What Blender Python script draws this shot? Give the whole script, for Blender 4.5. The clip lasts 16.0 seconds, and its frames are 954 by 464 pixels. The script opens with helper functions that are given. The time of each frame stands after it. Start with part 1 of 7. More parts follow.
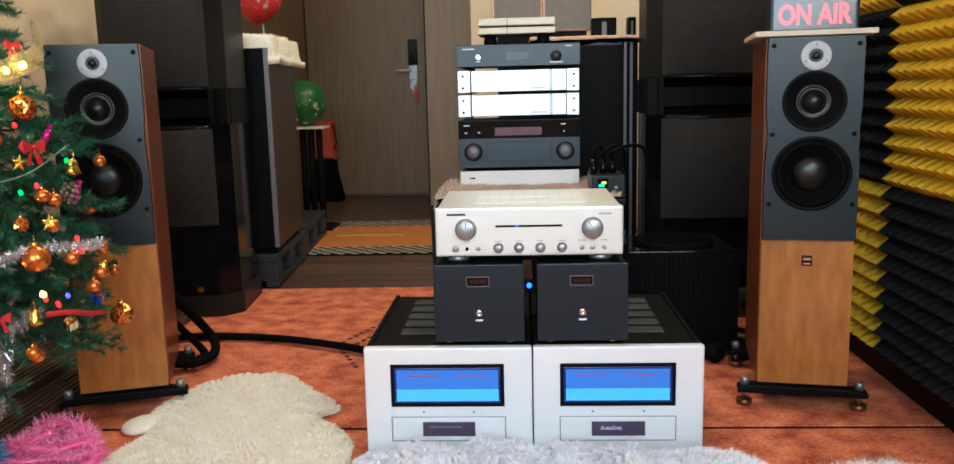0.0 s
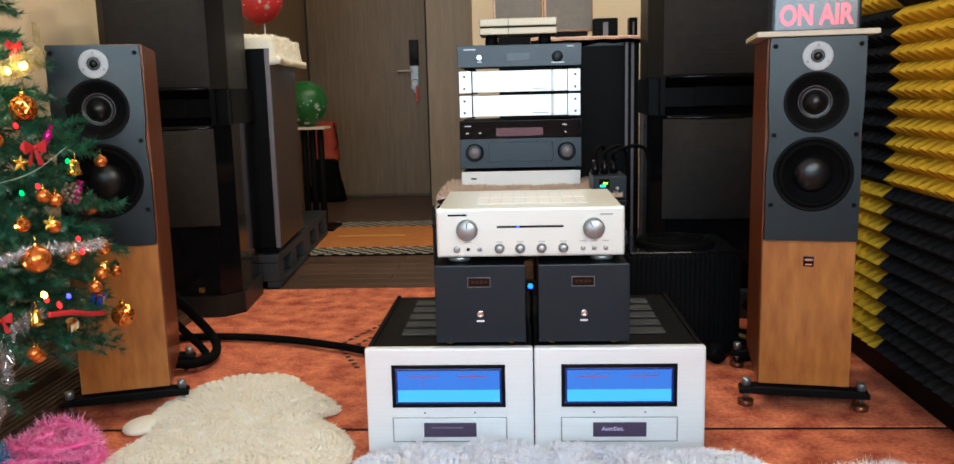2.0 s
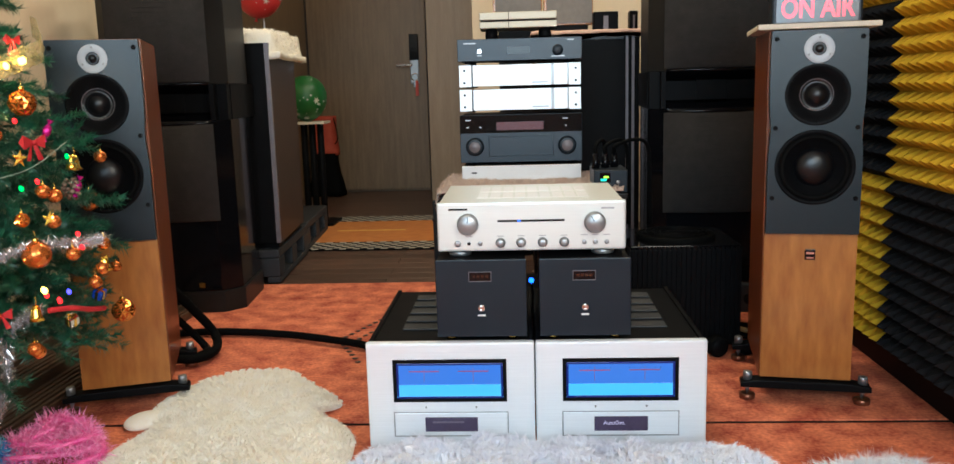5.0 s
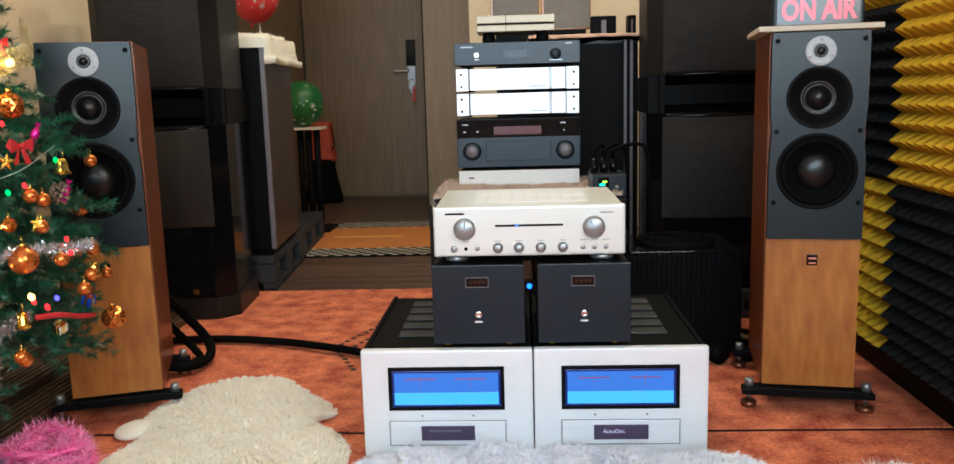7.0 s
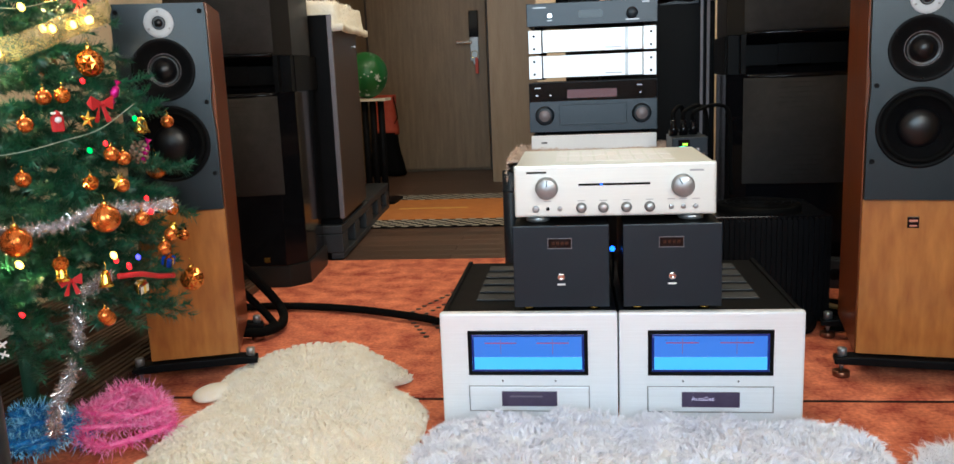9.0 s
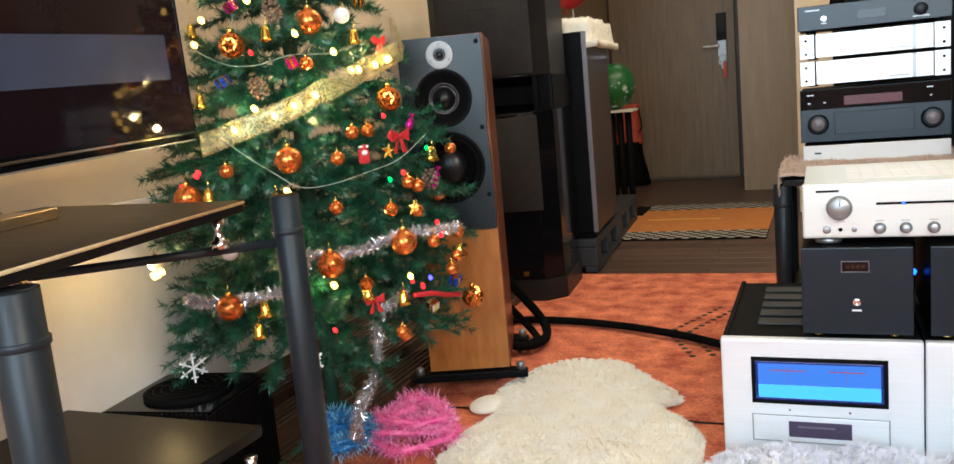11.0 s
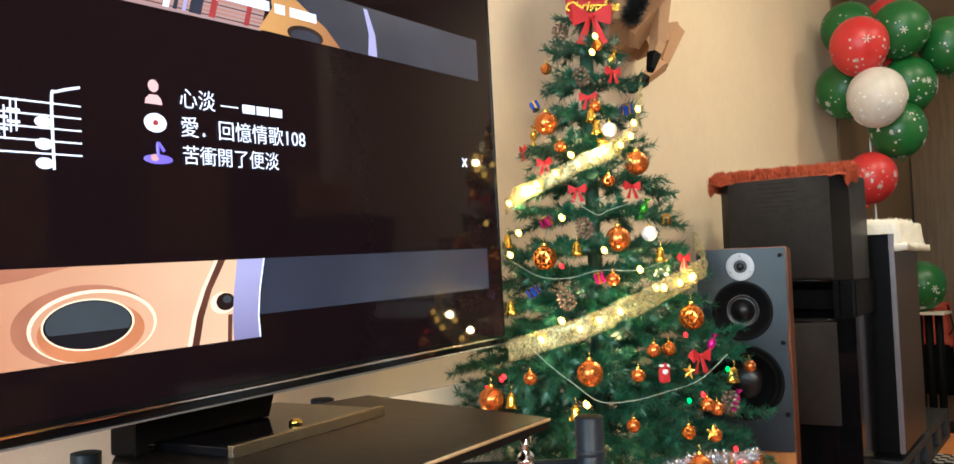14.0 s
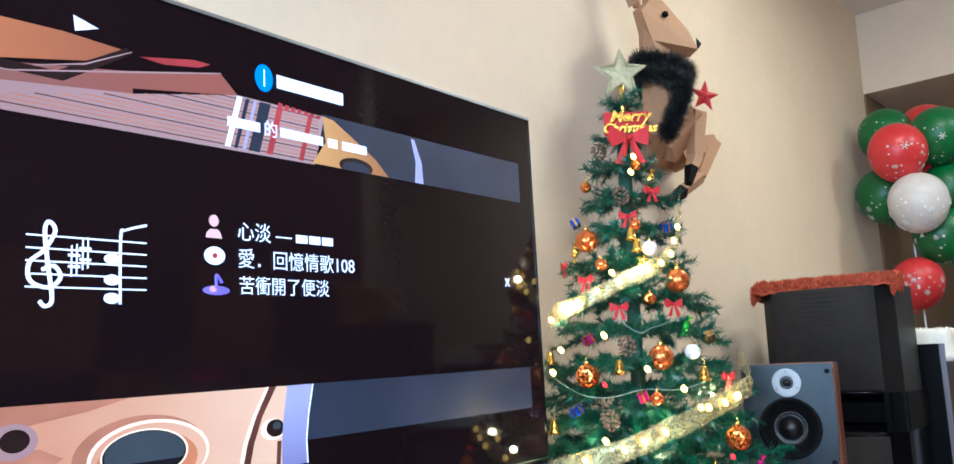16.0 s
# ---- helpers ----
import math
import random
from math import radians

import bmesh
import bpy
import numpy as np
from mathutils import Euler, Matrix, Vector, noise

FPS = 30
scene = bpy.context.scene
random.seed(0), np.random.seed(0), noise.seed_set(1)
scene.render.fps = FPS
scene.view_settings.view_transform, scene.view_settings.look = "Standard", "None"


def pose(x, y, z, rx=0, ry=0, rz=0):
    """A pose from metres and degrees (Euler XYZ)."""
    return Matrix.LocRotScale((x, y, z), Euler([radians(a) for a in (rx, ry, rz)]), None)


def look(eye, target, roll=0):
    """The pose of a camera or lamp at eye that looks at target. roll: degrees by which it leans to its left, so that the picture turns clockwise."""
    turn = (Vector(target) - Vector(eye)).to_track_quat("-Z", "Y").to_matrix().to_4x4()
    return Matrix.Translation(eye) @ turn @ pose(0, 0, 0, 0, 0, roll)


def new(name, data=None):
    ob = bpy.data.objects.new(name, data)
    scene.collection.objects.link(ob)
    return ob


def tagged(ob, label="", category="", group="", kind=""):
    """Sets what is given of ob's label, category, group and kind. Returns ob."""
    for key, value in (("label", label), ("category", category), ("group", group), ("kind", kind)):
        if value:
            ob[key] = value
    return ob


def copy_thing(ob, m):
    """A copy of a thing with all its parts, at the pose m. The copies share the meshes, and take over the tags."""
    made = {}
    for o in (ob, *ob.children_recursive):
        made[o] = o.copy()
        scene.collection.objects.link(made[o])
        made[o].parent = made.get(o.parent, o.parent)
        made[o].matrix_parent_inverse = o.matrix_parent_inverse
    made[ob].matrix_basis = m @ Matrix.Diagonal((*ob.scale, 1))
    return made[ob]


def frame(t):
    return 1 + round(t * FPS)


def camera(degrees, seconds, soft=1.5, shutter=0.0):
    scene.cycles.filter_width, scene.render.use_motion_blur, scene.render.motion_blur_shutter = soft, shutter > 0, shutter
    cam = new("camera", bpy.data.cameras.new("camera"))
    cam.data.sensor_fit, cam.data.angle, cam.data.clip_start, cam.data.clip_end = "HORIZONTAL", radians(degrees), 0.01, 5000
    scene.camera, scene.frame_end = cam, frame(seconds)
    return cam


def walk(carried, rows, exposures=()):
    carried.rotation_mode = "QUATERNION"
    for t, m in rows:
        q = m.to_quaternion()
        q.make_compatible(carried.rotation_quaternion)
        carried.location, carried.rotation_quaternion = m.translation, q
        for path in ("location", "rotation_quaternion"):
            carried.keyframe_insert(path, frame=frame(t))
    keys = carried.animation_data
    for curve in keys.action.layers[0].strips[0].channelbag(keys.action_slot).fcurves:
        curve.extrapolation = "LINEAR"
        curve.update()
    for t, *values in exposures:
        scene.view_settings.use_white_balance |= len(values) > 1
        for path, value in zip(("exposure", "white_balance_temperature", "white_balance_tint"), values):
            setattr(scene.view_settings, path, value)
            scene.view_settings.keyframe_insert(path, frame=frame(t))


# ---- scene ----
cam = camera(59.1, 16.0)
PATH = [
    (0, (0.107, 0.102, 0.9), (0.003, 2.071, 0.569), -1.4),
    (0.5, (0.106, 0.102, 0.9), (0.0, 2.072, 0.569), -1.4),
    (1, (0.107, 0.104, 0.899), (0.005, 2.073, 0.565), -1.4),
    (1.5, (0.107, 0.103, 0.9), (0.002, 2.073, 0.566), -1.4),
    (2, (0.107, 0.104, 0.9), (0.0, 2.074, 0.57), -1.4),
    (2.5, (0.109, 0.105, 0.9), (0.004, 2.074, 0.567), -1.4),
    (3, (0.107, 0.105, 0.899), (-0.005, 2.074, 0.563), -1.5),
    (3.5, (0.107, 0.106, 0.899), (-0.006, 2.074, 0.565), -1.5),
    (4, (0.107, 0.107, 0.899), (0.003, 2.075, 0.561), -1.5),
    (6.5, (0.103, 0.122, 0.893), (-0.012, 2.089, 0.549), -1.7),
    (7, (0.105, 0.143, 0.888), (0.003, 2.114, 0.561), -1.6),
    (7.5, (0.101, 0.158, 0.882), (-0.027, 2.126, 0.552), -1.7),
    (8, (0.09, 0.175, 0.868), (-0.043, 2.14, 0.523), -1.9),
    (8.2, (0.084, 0.182, 0.861), (-0.061, 2.145, 0.503), -2.0),
    (10.3, (-0.026, 0.199, 0.823), (-0.551, 2.095, 0.46), -3.8),
    (10.5, (-0.032, 0.192, 0.839), (-0.62, 2.07, 0.483), -4.2),
    (11, (-0.052, 0.165, 0.881), (-0.817, 1.985, 0.558), -5.3),
    (11.5, (-0.054, 0.148, 0.914), (-0.952, 1.917, 0.665), -5.8),
    (12, (-0.073, 0.133, 0.951), (-1.11, 1.839, 0.819), -5.8),
    (12.5, (-0.089, 0.124, 0.975), (-1.218, 1.774, 0.949), -4.9),
    (13, (-0.094, 0.117, 0.987), (-1.286, 1.723, 1.002), -3.9),
    (13.5, (-0.098, 0.116, 0.992), (-1.338, 1.684, 1.053), -3.0),
    (14, (-0.098, 0.105, 0.998), (-1.38, 1.637, 1.101), -1.9),
    (14.5, (-0.104, 0.101, 1.01), (-1.413, 1.607, 1.148), -1.5),
    (15, (-0.099, 0.092, 1.019), (-1.422, 1.578, 1.22), -1.6),
    (15.5, (-0.089, 0.082, 1.029), (-1.425, 1.547, 1.289), -1.6),
    (16, (-0.078, 0.07, 1.041), (-1.406, 1.527, 1.379), -1.8),
]
walk(cam, [(t, look(eye, target, roll)) for t, eye, target, roll in PATH], [(0, -0.05, 5900, 4), (8.2, -0.05, 5900, 4), (10.5, 0.10, 5900, 5), (12.5, 0.24, 6150, 5), (14.5, 0.24, 5500, 3), (16, 0.24, 4650, 3)])

# ---- world and lights ----
world = bpy.data.worlds.new("sky")
scene.world = world
world.use_nodes = True
sky = world.node_tree.nodes.new("ShaderNodeTexSky")
sky.sky_type = "NISHITA"
sky.sun_disc = False
sky.sun_elevation, sky.sun_rotation = radians(32), radians(150)
world.node_tree.links.new(sky.outputs[0], world.node_tree.nodes["Background"].inputs[0])
world.node_tree.nodes["Background"].inputs[1].default_value = 0.1


def area(name, m, w, h, power, color):
    data = bpy.data.lights.new(name, "AREA")
    data.shape, data.size, data.size_y, data.energy, data.color = "RECTANGLE", w, h, power, color
    ob = new(name, data)
    ob.matrix_world = m
    return ob


area("window_daylight", look((-0.1, -2.34, 1.75), (-0.1, 2, 1.2)), 2.0, 1.5, 130, (0.74, 0.89, 1.0))
area("side_window_daylight", look((1.15, -0.15, 1.8), (-1.6, 2.3, 1.5)), 0.9, 1.0, 42, (1.0, 0.89, 0.74))
area("ceiling_panel_light", look((-0.35, 3.3, 3.25), (-0.35, 3.3, 0)), 0.6, 0.6, 40, (1.0, 0.82, 0.56))
# unseen warm fill, added to lift the passage; no fitting is modelled
area("corridor_fill_light", look((-0.9, 6.7, 2.7), (-0.9, 6.7, 0)), 0.18, 0.18, 3.5, (1.0, 0.82, 0.60))
for x, y, z in ((-1.07, 1.76, 0.90), (-1.21, 1.63, 0.87), (-1.0, 1.92, 0.99), (-1.14, 1.80, 1.29), (-1.33, 1.73, 1.20), (-1.45, 1.58, 0.56), (-1.10, 1.72, 0.50)):
    lamp = bpy.data.lights.new("fairy_lamp", "POINT")
    lamp.energy, lamp.color, lamp.shadow_soft_size = 1.1, (1.0, 0.66, 0.28), 0.008
    new("fairy_lamp", lamp).location = (x, y, z)
# added fill that brightens the area behind the rack; its source is unseen
area("back_room_fill_light", look((0.6, 4.6, 3.2), (0.6, 4.6, 0)), 0.3, 0.3, 28, (1.0, 0.86, 0.66))


# ---- materials ----
def mat(name, c, rough=0.5, metal=0.0, var=0.12, scale=18.0, bump=0.0, bscale=120.0, c2=None, stretch=(1, 1, 1), coat=0.0, rnd=0.0, spec=0.5, rvar=0.1):
    """Colour c mottled with c2 at two sizes, fine relief, uneven gloss."""
    m = bpy.data.materials.new(name)
    m.use_nodes = True
    nt = m.node_tree
    n, l = nt.nodes, nt.links
    b = n["Principled BSDF"]
    co = n.new("ShaderNodeTexCoord")
    mp = n.new("ShaderNodeMapping")
    mp.inputs["Scale"].default_value = stretch
    l.new(co.outputs["Object"], mp.inputs[0])
    n1, n2 = n.new("ShaderNodeTexNoise"), n.new("ShaderNodeTexNoise")
    for q, s in ((n1, scale), (n2, scale * 7.3)):
        q.inputs["Scale"].default_value = s
        q.inputs["Detail"].default_value = 5
        l.new(mp.outputs[0], q.inputs[0])
    ad = n.new("ShaderNodeMath")
    ad.operation = "MULTIPLY_ADD"
    ad.inputs[1].default_value = 0.6
    l.new(n1.outputs[0], ad.inputs[0])
    m2 = n.new("ShaderNodeMath")
    m2.operation = "MULTIPLY"
    m2.inputs[1].default_value = 0.4
    l.new(n2.outputs[0], m2.inputs[0])
    l.new(m2.outputs[0], ad.inputs[2])
    rp = n.new("ShaderNodeValToRGB")
    if c2 is None:
        c2 = tuple(min(1, v * (1 + var)) for v in c)
        c1 = tuple(v * (1 - var) for v in c)
    else:
        c1 = c
    rp.color_ramp.elements[0].position, rp.color_ramp.elements[1].position = 0.34, 0.66
    rp.color_ramp.elements[0].color, rp.color_ramp.elements[1].color = (*c1, 1), (*c2, 1)
    l.new(ad.outputs[0], rp.inputs[0])
    out = rp.outputs[0]
    if rnd:
        oi = n.new("ShaderNodeObjectInfo")
        mr = n.new("ShaderNodeMapRange")
        mr.inputs["To Min"].default_value, mr.inputs["To Max"].default_value = 1 - rnd, 1 + rnd
        l.new(oi.outputs["Random"], mr.inputs[0])
        hs = n.new("ShaderNodeHueSaturation")
        l.new(mr.outputs[0], hs.inputs["Value"])
        l.new(out, hs.inputs["Color"])
        out = hs.outputs[0]
    l.new(out, b.inputs["Base Color"])
    b.inputs["Metallic"].default_value = metal
    b.inputs["Coat Weight"].default_value = coat
    b.inputs["Coat Roughness"].default_value = 0.08
    b.inputs["Specular IOR Level"].default_value = spec
    rr = n.new("ShaderNodeMapRange")
    rr.inputs["To Min"].default_value, rr.inputs["To Max"].default_value = max(0.02, rough - rvar * rough), min(1, rough + rvar * rough)
    l.new(n1.outputs[0], rr.inputs[0])
    l.new(rr.outputs[0], b.inputs["Roughness"])
    if bump:
        n3 = n.new("ShaderNodeTexNoise")
        n3.inputs["Scale"].default_value = bscale
        n3.inputs["Detail"].default_value = 4
        l.new(mp.outputs[0], n3.inputs[0])
        bp = n.new("ShaderNodeBump")
        bp.inputs["Strength"].default_value = bump
        bp.inputs["Distance"].default_value = 0.004
        l.new(n3.outputs[0], bp.inputs["Height"])
        l.new(bp.outputs[0], b.inputs["Normal"])
    return m


def glow(name, c, power):
    m = bpy.data.materials.new(name)
    m.use_nodes = True
    b = m.node_tree.nodes["Principled BSDF"]
    b.inputs["Base Color"].default_value = (*[v * 0.3 for v in c], 1)
    b.inputs["Emission Color"].default_value = (*c, 1)
    b.inputs["Emission Strength"].default_value = power
    b.inputs["Roughness"].default_value = 0.25
    return m


def glass(name, c=(1, 1, 1), rough=0.02):
    m = bpy.data.materials.new(name)
    m.use_nodes = True
    b = m.node_tree.nodes["Principled BSDF"]
    b.inputs["Base Color"].default_value = (*c, 1)
    b.inputs["Transmission Weight"].default_value = 1
    b.inputs["Roughness"].default_value = rough
    return m


M = {
    "carpet": mat("orange_carpet", (0.27, 0.024, 0.011), 0.85, scale=13, c2=(0.84, 0.26, 0.12), bump=0.6, bscale=220),
    "darkfloor": mat("dark_wood_floor", (0.055, 0.03, 0.02), 0.4, scale=6, c2=(0.12, 0.065, 0.042), stretch=(1, 6, 1), bump=0.1, rnd=0.2),
    "plaster": mat("cream_plaster", (0.70, 0.575, 0.41), 0.75, var=0.035, scale=3, bump=0.12, bscale=160),
    "brown_paint": mat("red_brown_paint", (0.13, 0.05, 0.03), 0.7, var=0.08, scale=3, bump=0.1),
    "ceiling": mat("white_ceiling_paint", (0.72, 0.66, 0.56), 0.8, var=0.03, scale=2, bump=0.1),
    "laminate": mat("grey_brown_laminate", (0.160, 0.101, 0.050), 0.45, scale=4, c2=(0.25, 0.165, 0.086), stretch=(9, 9, 0.7), bump=0.05),
    "laminate_warm": mat("tan_wood_laminate", (0.30, 0.20, 0.11), 0.45, scale=4, c2=(0.38, 0.27, 0.16), stretch=(9, 9, 0.7), bump=0.05),
    "frame_dark": mat("dark_brown_trim", (0.035, 0.024, 0.018), 0.45, var=0.2),
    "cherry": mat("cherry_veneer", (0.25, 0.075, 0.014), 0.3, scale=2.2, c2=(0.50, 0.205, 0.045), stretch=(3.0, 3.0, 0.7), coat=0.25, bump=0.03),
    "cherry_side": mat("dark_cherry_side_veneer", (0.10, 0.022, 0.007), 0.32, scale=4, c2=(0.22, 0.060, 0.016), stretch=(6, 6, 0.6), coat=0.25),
    # satin charcoal, tinted blue to stand in for the window's reflection
    "baffle": mat("satin_charcoal_window_tint", (0.005, 0.013, 0.018), 0.34, spec=0.34, var=0.08, scale=60, bump=0.04, bscale=900),
    "black": mat("matt_black", (0.0045, 0.0045, 0.005), 0.45, spec=0.05, var=0.2),
    "black_soft": mat("black_rubber", (0.004, 0.004, 0.004), 0.7, spec=0.03, var=0.2, bump=0.1),
    "cone": mat("black_cone_paper", (0.0035, 0.0035, 0.004), 0.55, spec=0.02, var=0.25, scale=60),
    "gloss_black": mat("gloss_black", (0.004, 0.004, 0.005), 0.1, var=0.1, spec=0.22),
    "dome": mat("shiny_black_dome", (0.004, 0.004, 0.005), 0.3, spec=0.35, var=0.1, coat=0.0),
    "silver": mat("brushed_silver", (0.80, 0.84, 0.88), 0.36, 0.35, var=0.04, scale=5, stretch=(1, 1, 60), bump=0.03, bscale=60),
    "champagne": mat("champagne_aluminium", (0.70, 0.72, 0.685), 0.36, 0.38, var=0.03, scale=5, stretch=(1, 1, 50), bump=0.03, bscale=60),
    "strip_grey": mat("dull_lilac_grey_strip", (0.16, 0.14, 0.15), 0.45, 0.3),
    "chrome": mat("chrome", (0.75, 0.75, 0.76), 0.12, 1.0, var=0.05),
    "steel_rough": mat("grey_steel", (0.32, 0.33, 0.34), 0.4, 0.8),
    "bronze": mat("smoked_bronze_mirror", (0.075, 0.062, 0.05), 0.12, 0.9),
    "gold": mat("gold_metal", (0.85, 0.55, 0.12), 0.22, 1.0, var=0.1),
    "anthracite": mat("anthracite_aluminium", (0.004, 0.010, 0.017), 0.4, 0.1, spec=0.35, var=0.06, scale=8, bump=0.03, bscale=900),
    "bluegrey": mat("blue_grey_aluminium", (0.012, 0.024, 0.038), 0.36, 0.1, var=0.06, scale=8, stretch=(1, 1, 40)),
    "jbl_grey": mat("dark_grey_grille_cloth", (0.031, 0.028, 0.026), 0.8, spec=0.1, var=0.16, scale=30, bump=0.3, bscale=700),
    "jbl_body": mat("charcoal_grey_lacquer", (0.014, 0.013, 0.012), 0.4, spec=0.18, var=0.1, scale=10),
    "panel_wood": mat("dark_walnut_panel", (0.034, 0.017, 0.010), 0.42, scale=4, c2=(0.062, 0.032, 0.019), stretch=(6, 6, 0.6), coat=0.06, spec=0.25),
    "plastic": mat("recycled_black_plastic", (0.014, 0.016, 0.019), 0.55, var=0.25, scale=20, bump=0.15),
    "pole": mat("dark_grey_powder_coat", (0.012, 0.017, 0.022), 0.42, spec=0.3, var=0.12, scale=50, bump=0.05, bscale=900),
    "shelf": mat("black_ash_shelf", (0.009, 0.007, 0.006), 0.36, spec=0.17, var=0.25, scale=10, stretch=(1, 8, 1)),
    "edge_ply": mat("raw_board_edge", (0.42, 0.29, 0.15), 0.7, var=0.2, scale=60),
    "white_gloss": mat("glossy_white_board", (0.74, 0.72, 0.69), 0.22, var=0.03, coat=0.4),
    "white_plastic": mat("white_plastic", (0.78, 0.78, 0.78), 0.4, var=0.03),
    "fur_cream": mat("cream_fleece", (0.95, 0.89, 0.76), 0.9, c2=(0.98, 0.96, 0.90), scale=20, spec=0.2),
    "fur_white": mat("white_fleece", (0.90, 0.90, 0.97), 0.9, c2=(0.97, 0.97, 0.99), scale=14, spec=0.2),
    "yellow_foam": mat("yellow_acoustic_foam", (0.62, 0.37, 0.018), 0.95, spec=0.2, var=0.1, scale=12, bump=0.35, bscale=500),
    "black_foam": mat("black_acoustic_foam", (0.011, 0.011, 0.012), 0.95, spec=0.15, var=0.2, scale=12, bump=0.35, bscale=500),
}


def downy(m, share):
    """Lets light through the fibres of m."""
    n, l = m.node_tree.nodes, m.node_tree.links
    b, tr, mx = n["Principled BSDF"], n.new("ShaderNodeBsdfTranslucent"), n.new("ShaderNodeMixShader")
    l.new(b.inputs["Base Color"].links[0].from_socket, tr.inputs[0])
    mx.inputs[0].default_value = share
    l.new(b.outputs[0], mx.inputs[1])
    l.new(tr.outputs[0], mx.inputs[2])
    l.new(mx.outputs[0], n["Material Output"].inputs[0])


downy(M["fur_cream"], 0.3)
downy(M["fur_white"], 0.3)
M["copper_disc"] = mat("brown_copper_disc", (0.20, 0.075, 0.04), 0.35, 0.8)


# ---- mesh helpers ----
def to_mesh(name, bm, material, smooth=False):
    me = bpy.data.meshes.new(name)
    bm.to_mesh(me)
    bm.free()
    for m in material if isinstance(material, (list, tuple)) else [material]:
        me.materials.append(M[m] if isinstance(m, str) else m)
    if smooth:
        me.shade_smooth()
    return me


def part(name, bm, material, parent=None, label="", at=None, smooth=False):
    """Links a bmesh (or a mesh) as one object under a thing or part."""
    me = bm if isinstance(bm, bpy.types.Mesh) else to_mesh(name, bm, material, smooth)
    ob = new(name, me)
    if parent:
        ob.parent = parent
    if at is not None:
        ob.matrix_basis = at if isinstance(at, Matrix) else pose(*at)
    return tagged(ob, label)


def thing(name, at, label, category, group="", kind=""):
    ob = new(name)
    ob.empty_display_size = 0.05
    ob.matrix_basis = at if isinstance(at, Matrix) else pose(*at)
    return tagged(ob, label, category, group, kind)


def solid(name, bm, material, at, label, category, group="", kind="", smooth=False):
    """A thing that is one mesh."""
    ob = part(name, bm, material, None, "", at, smooth)
    return tagged(ob, label, category, group, kind)


def box(x0, y0, z0, x1, y1, z1, bevel=0.0, seg=2, bm=None):
    own = bmesh.new()
    bmesh.ops.create_cube(own, size=1, matrix=Matrix.Translation(((x0 + x1) / 2, (y0 + y1) / 2, (z0 + z1) / 2)) @ Matrix.Diagonal((abs(x1 - x0), abs(y1 - y0), abs(z1 - z0), 1)))
    if bevel:
        bmesh.ops.bevel(own, geom=own.edges[:], offset=bevel, segments=seg, profile=0.6, affect="EDGES")
    return join(bm, own)


def join(bm, own):
    if bm is None:
        return own
    me = bpy.data.meshes.new("tmp")
    own.to_mesh(me)
    own.free()
    bm.from_mesh(me)
    bpy.data.meshes.remove(me)
    return bm


def lathe(profile, n=32, m=None, bm=None, smooth=True):
    """Turns (radius, height) pairs about z."""
    own = bmesh.new()
    rings = []
    for r, z in profile:
        if r < 1e-5:
            rings.append([own.verts.new((0, 0, z))])
        else:
            rings.append([own.verts.new((r * math.cos(2 * math.pi * i / n), r * math.sin(2 * math.pi * i / n), z)) for i in range(n)])
    for a, b in zip(rings, rings[1:]):
        for i in range(n):
            j = (i + 1) % n
            vs = [a[i % len(a)], a[j % len(a)], b[j % len(b)], b[i % len(b)]]
            vs = [v for k, v in enumerate(vs) if v not in vs[:k]]
            if len(vs) > 2:
                own.faces.new(vs)
    bmesh.ops.recalc_face_normals(own, faces=own.faces[:])
    for f in own.faces:
        f.smooth = smooth
    if m is not None:
        own.transform(m)
    return join(bm, own)


def rod(r, z0, z1, n=24, bevel=0.002, m=None, bm=None):
    b = min(bevel, r * 0.5)
    own = lathe([(0, z0), (r - b, z0), (r, z0 + b), (r, z1 - b), (r - b, z1), (0, z1)], n, m, None)
    for f in own.faces:
        f.smooth = abs(f.normal.z) < 0.1 if m is None else True
    return join(bm, own)


def tube(points, r, n=8, bm=None, steps=6):
    """A smooth hose through the points."""
    p = [Vector(q) for q in points]
    path = []
    for i in range(len(p) - 1):
        a, b, c, d = p[max(i - 1, 0)], p[i], p[i + 1], p[min(i + 2, len(p) - 1)]
        for k in range(steps):
            t = k / steps
            path.append(0.5 * ((2 * b) + (c - a) * t + (2 * a - 5 * b + 4 * c - d) * t * t + (3 * b - a - 3 * c + d) * t ** 3))
    path.append(p[-1])
    own = bmesh.new()
    rings = []
    for i, q in enumerate(path):
        d = (path[min(i + 1, len(path) - 1)] - path[max(i - 1, 0)]).normalized()
        s = d.orthogonal().normalized() if i == 0 else (side - d * side.dot(d)).normalized()
        side = s
        u = d.cross(s)
        rings.append([own.verts.new(q + r * (math.cos(2 * math.pi * k / n) * s + math.sin(2 * math.pi * k / n) * u)) for k in range(n)])
    for a, b in zip(rings, rings[1:]):
        for k in range(n):
            own.faces.new((a[k], a[(k + 1) % n], b[(k + 1) % n], b[k])).smooth = True
    own.faces.new(rings[0][::-1])
    own.faces.new(rings[-1])
    return join(bm, own)


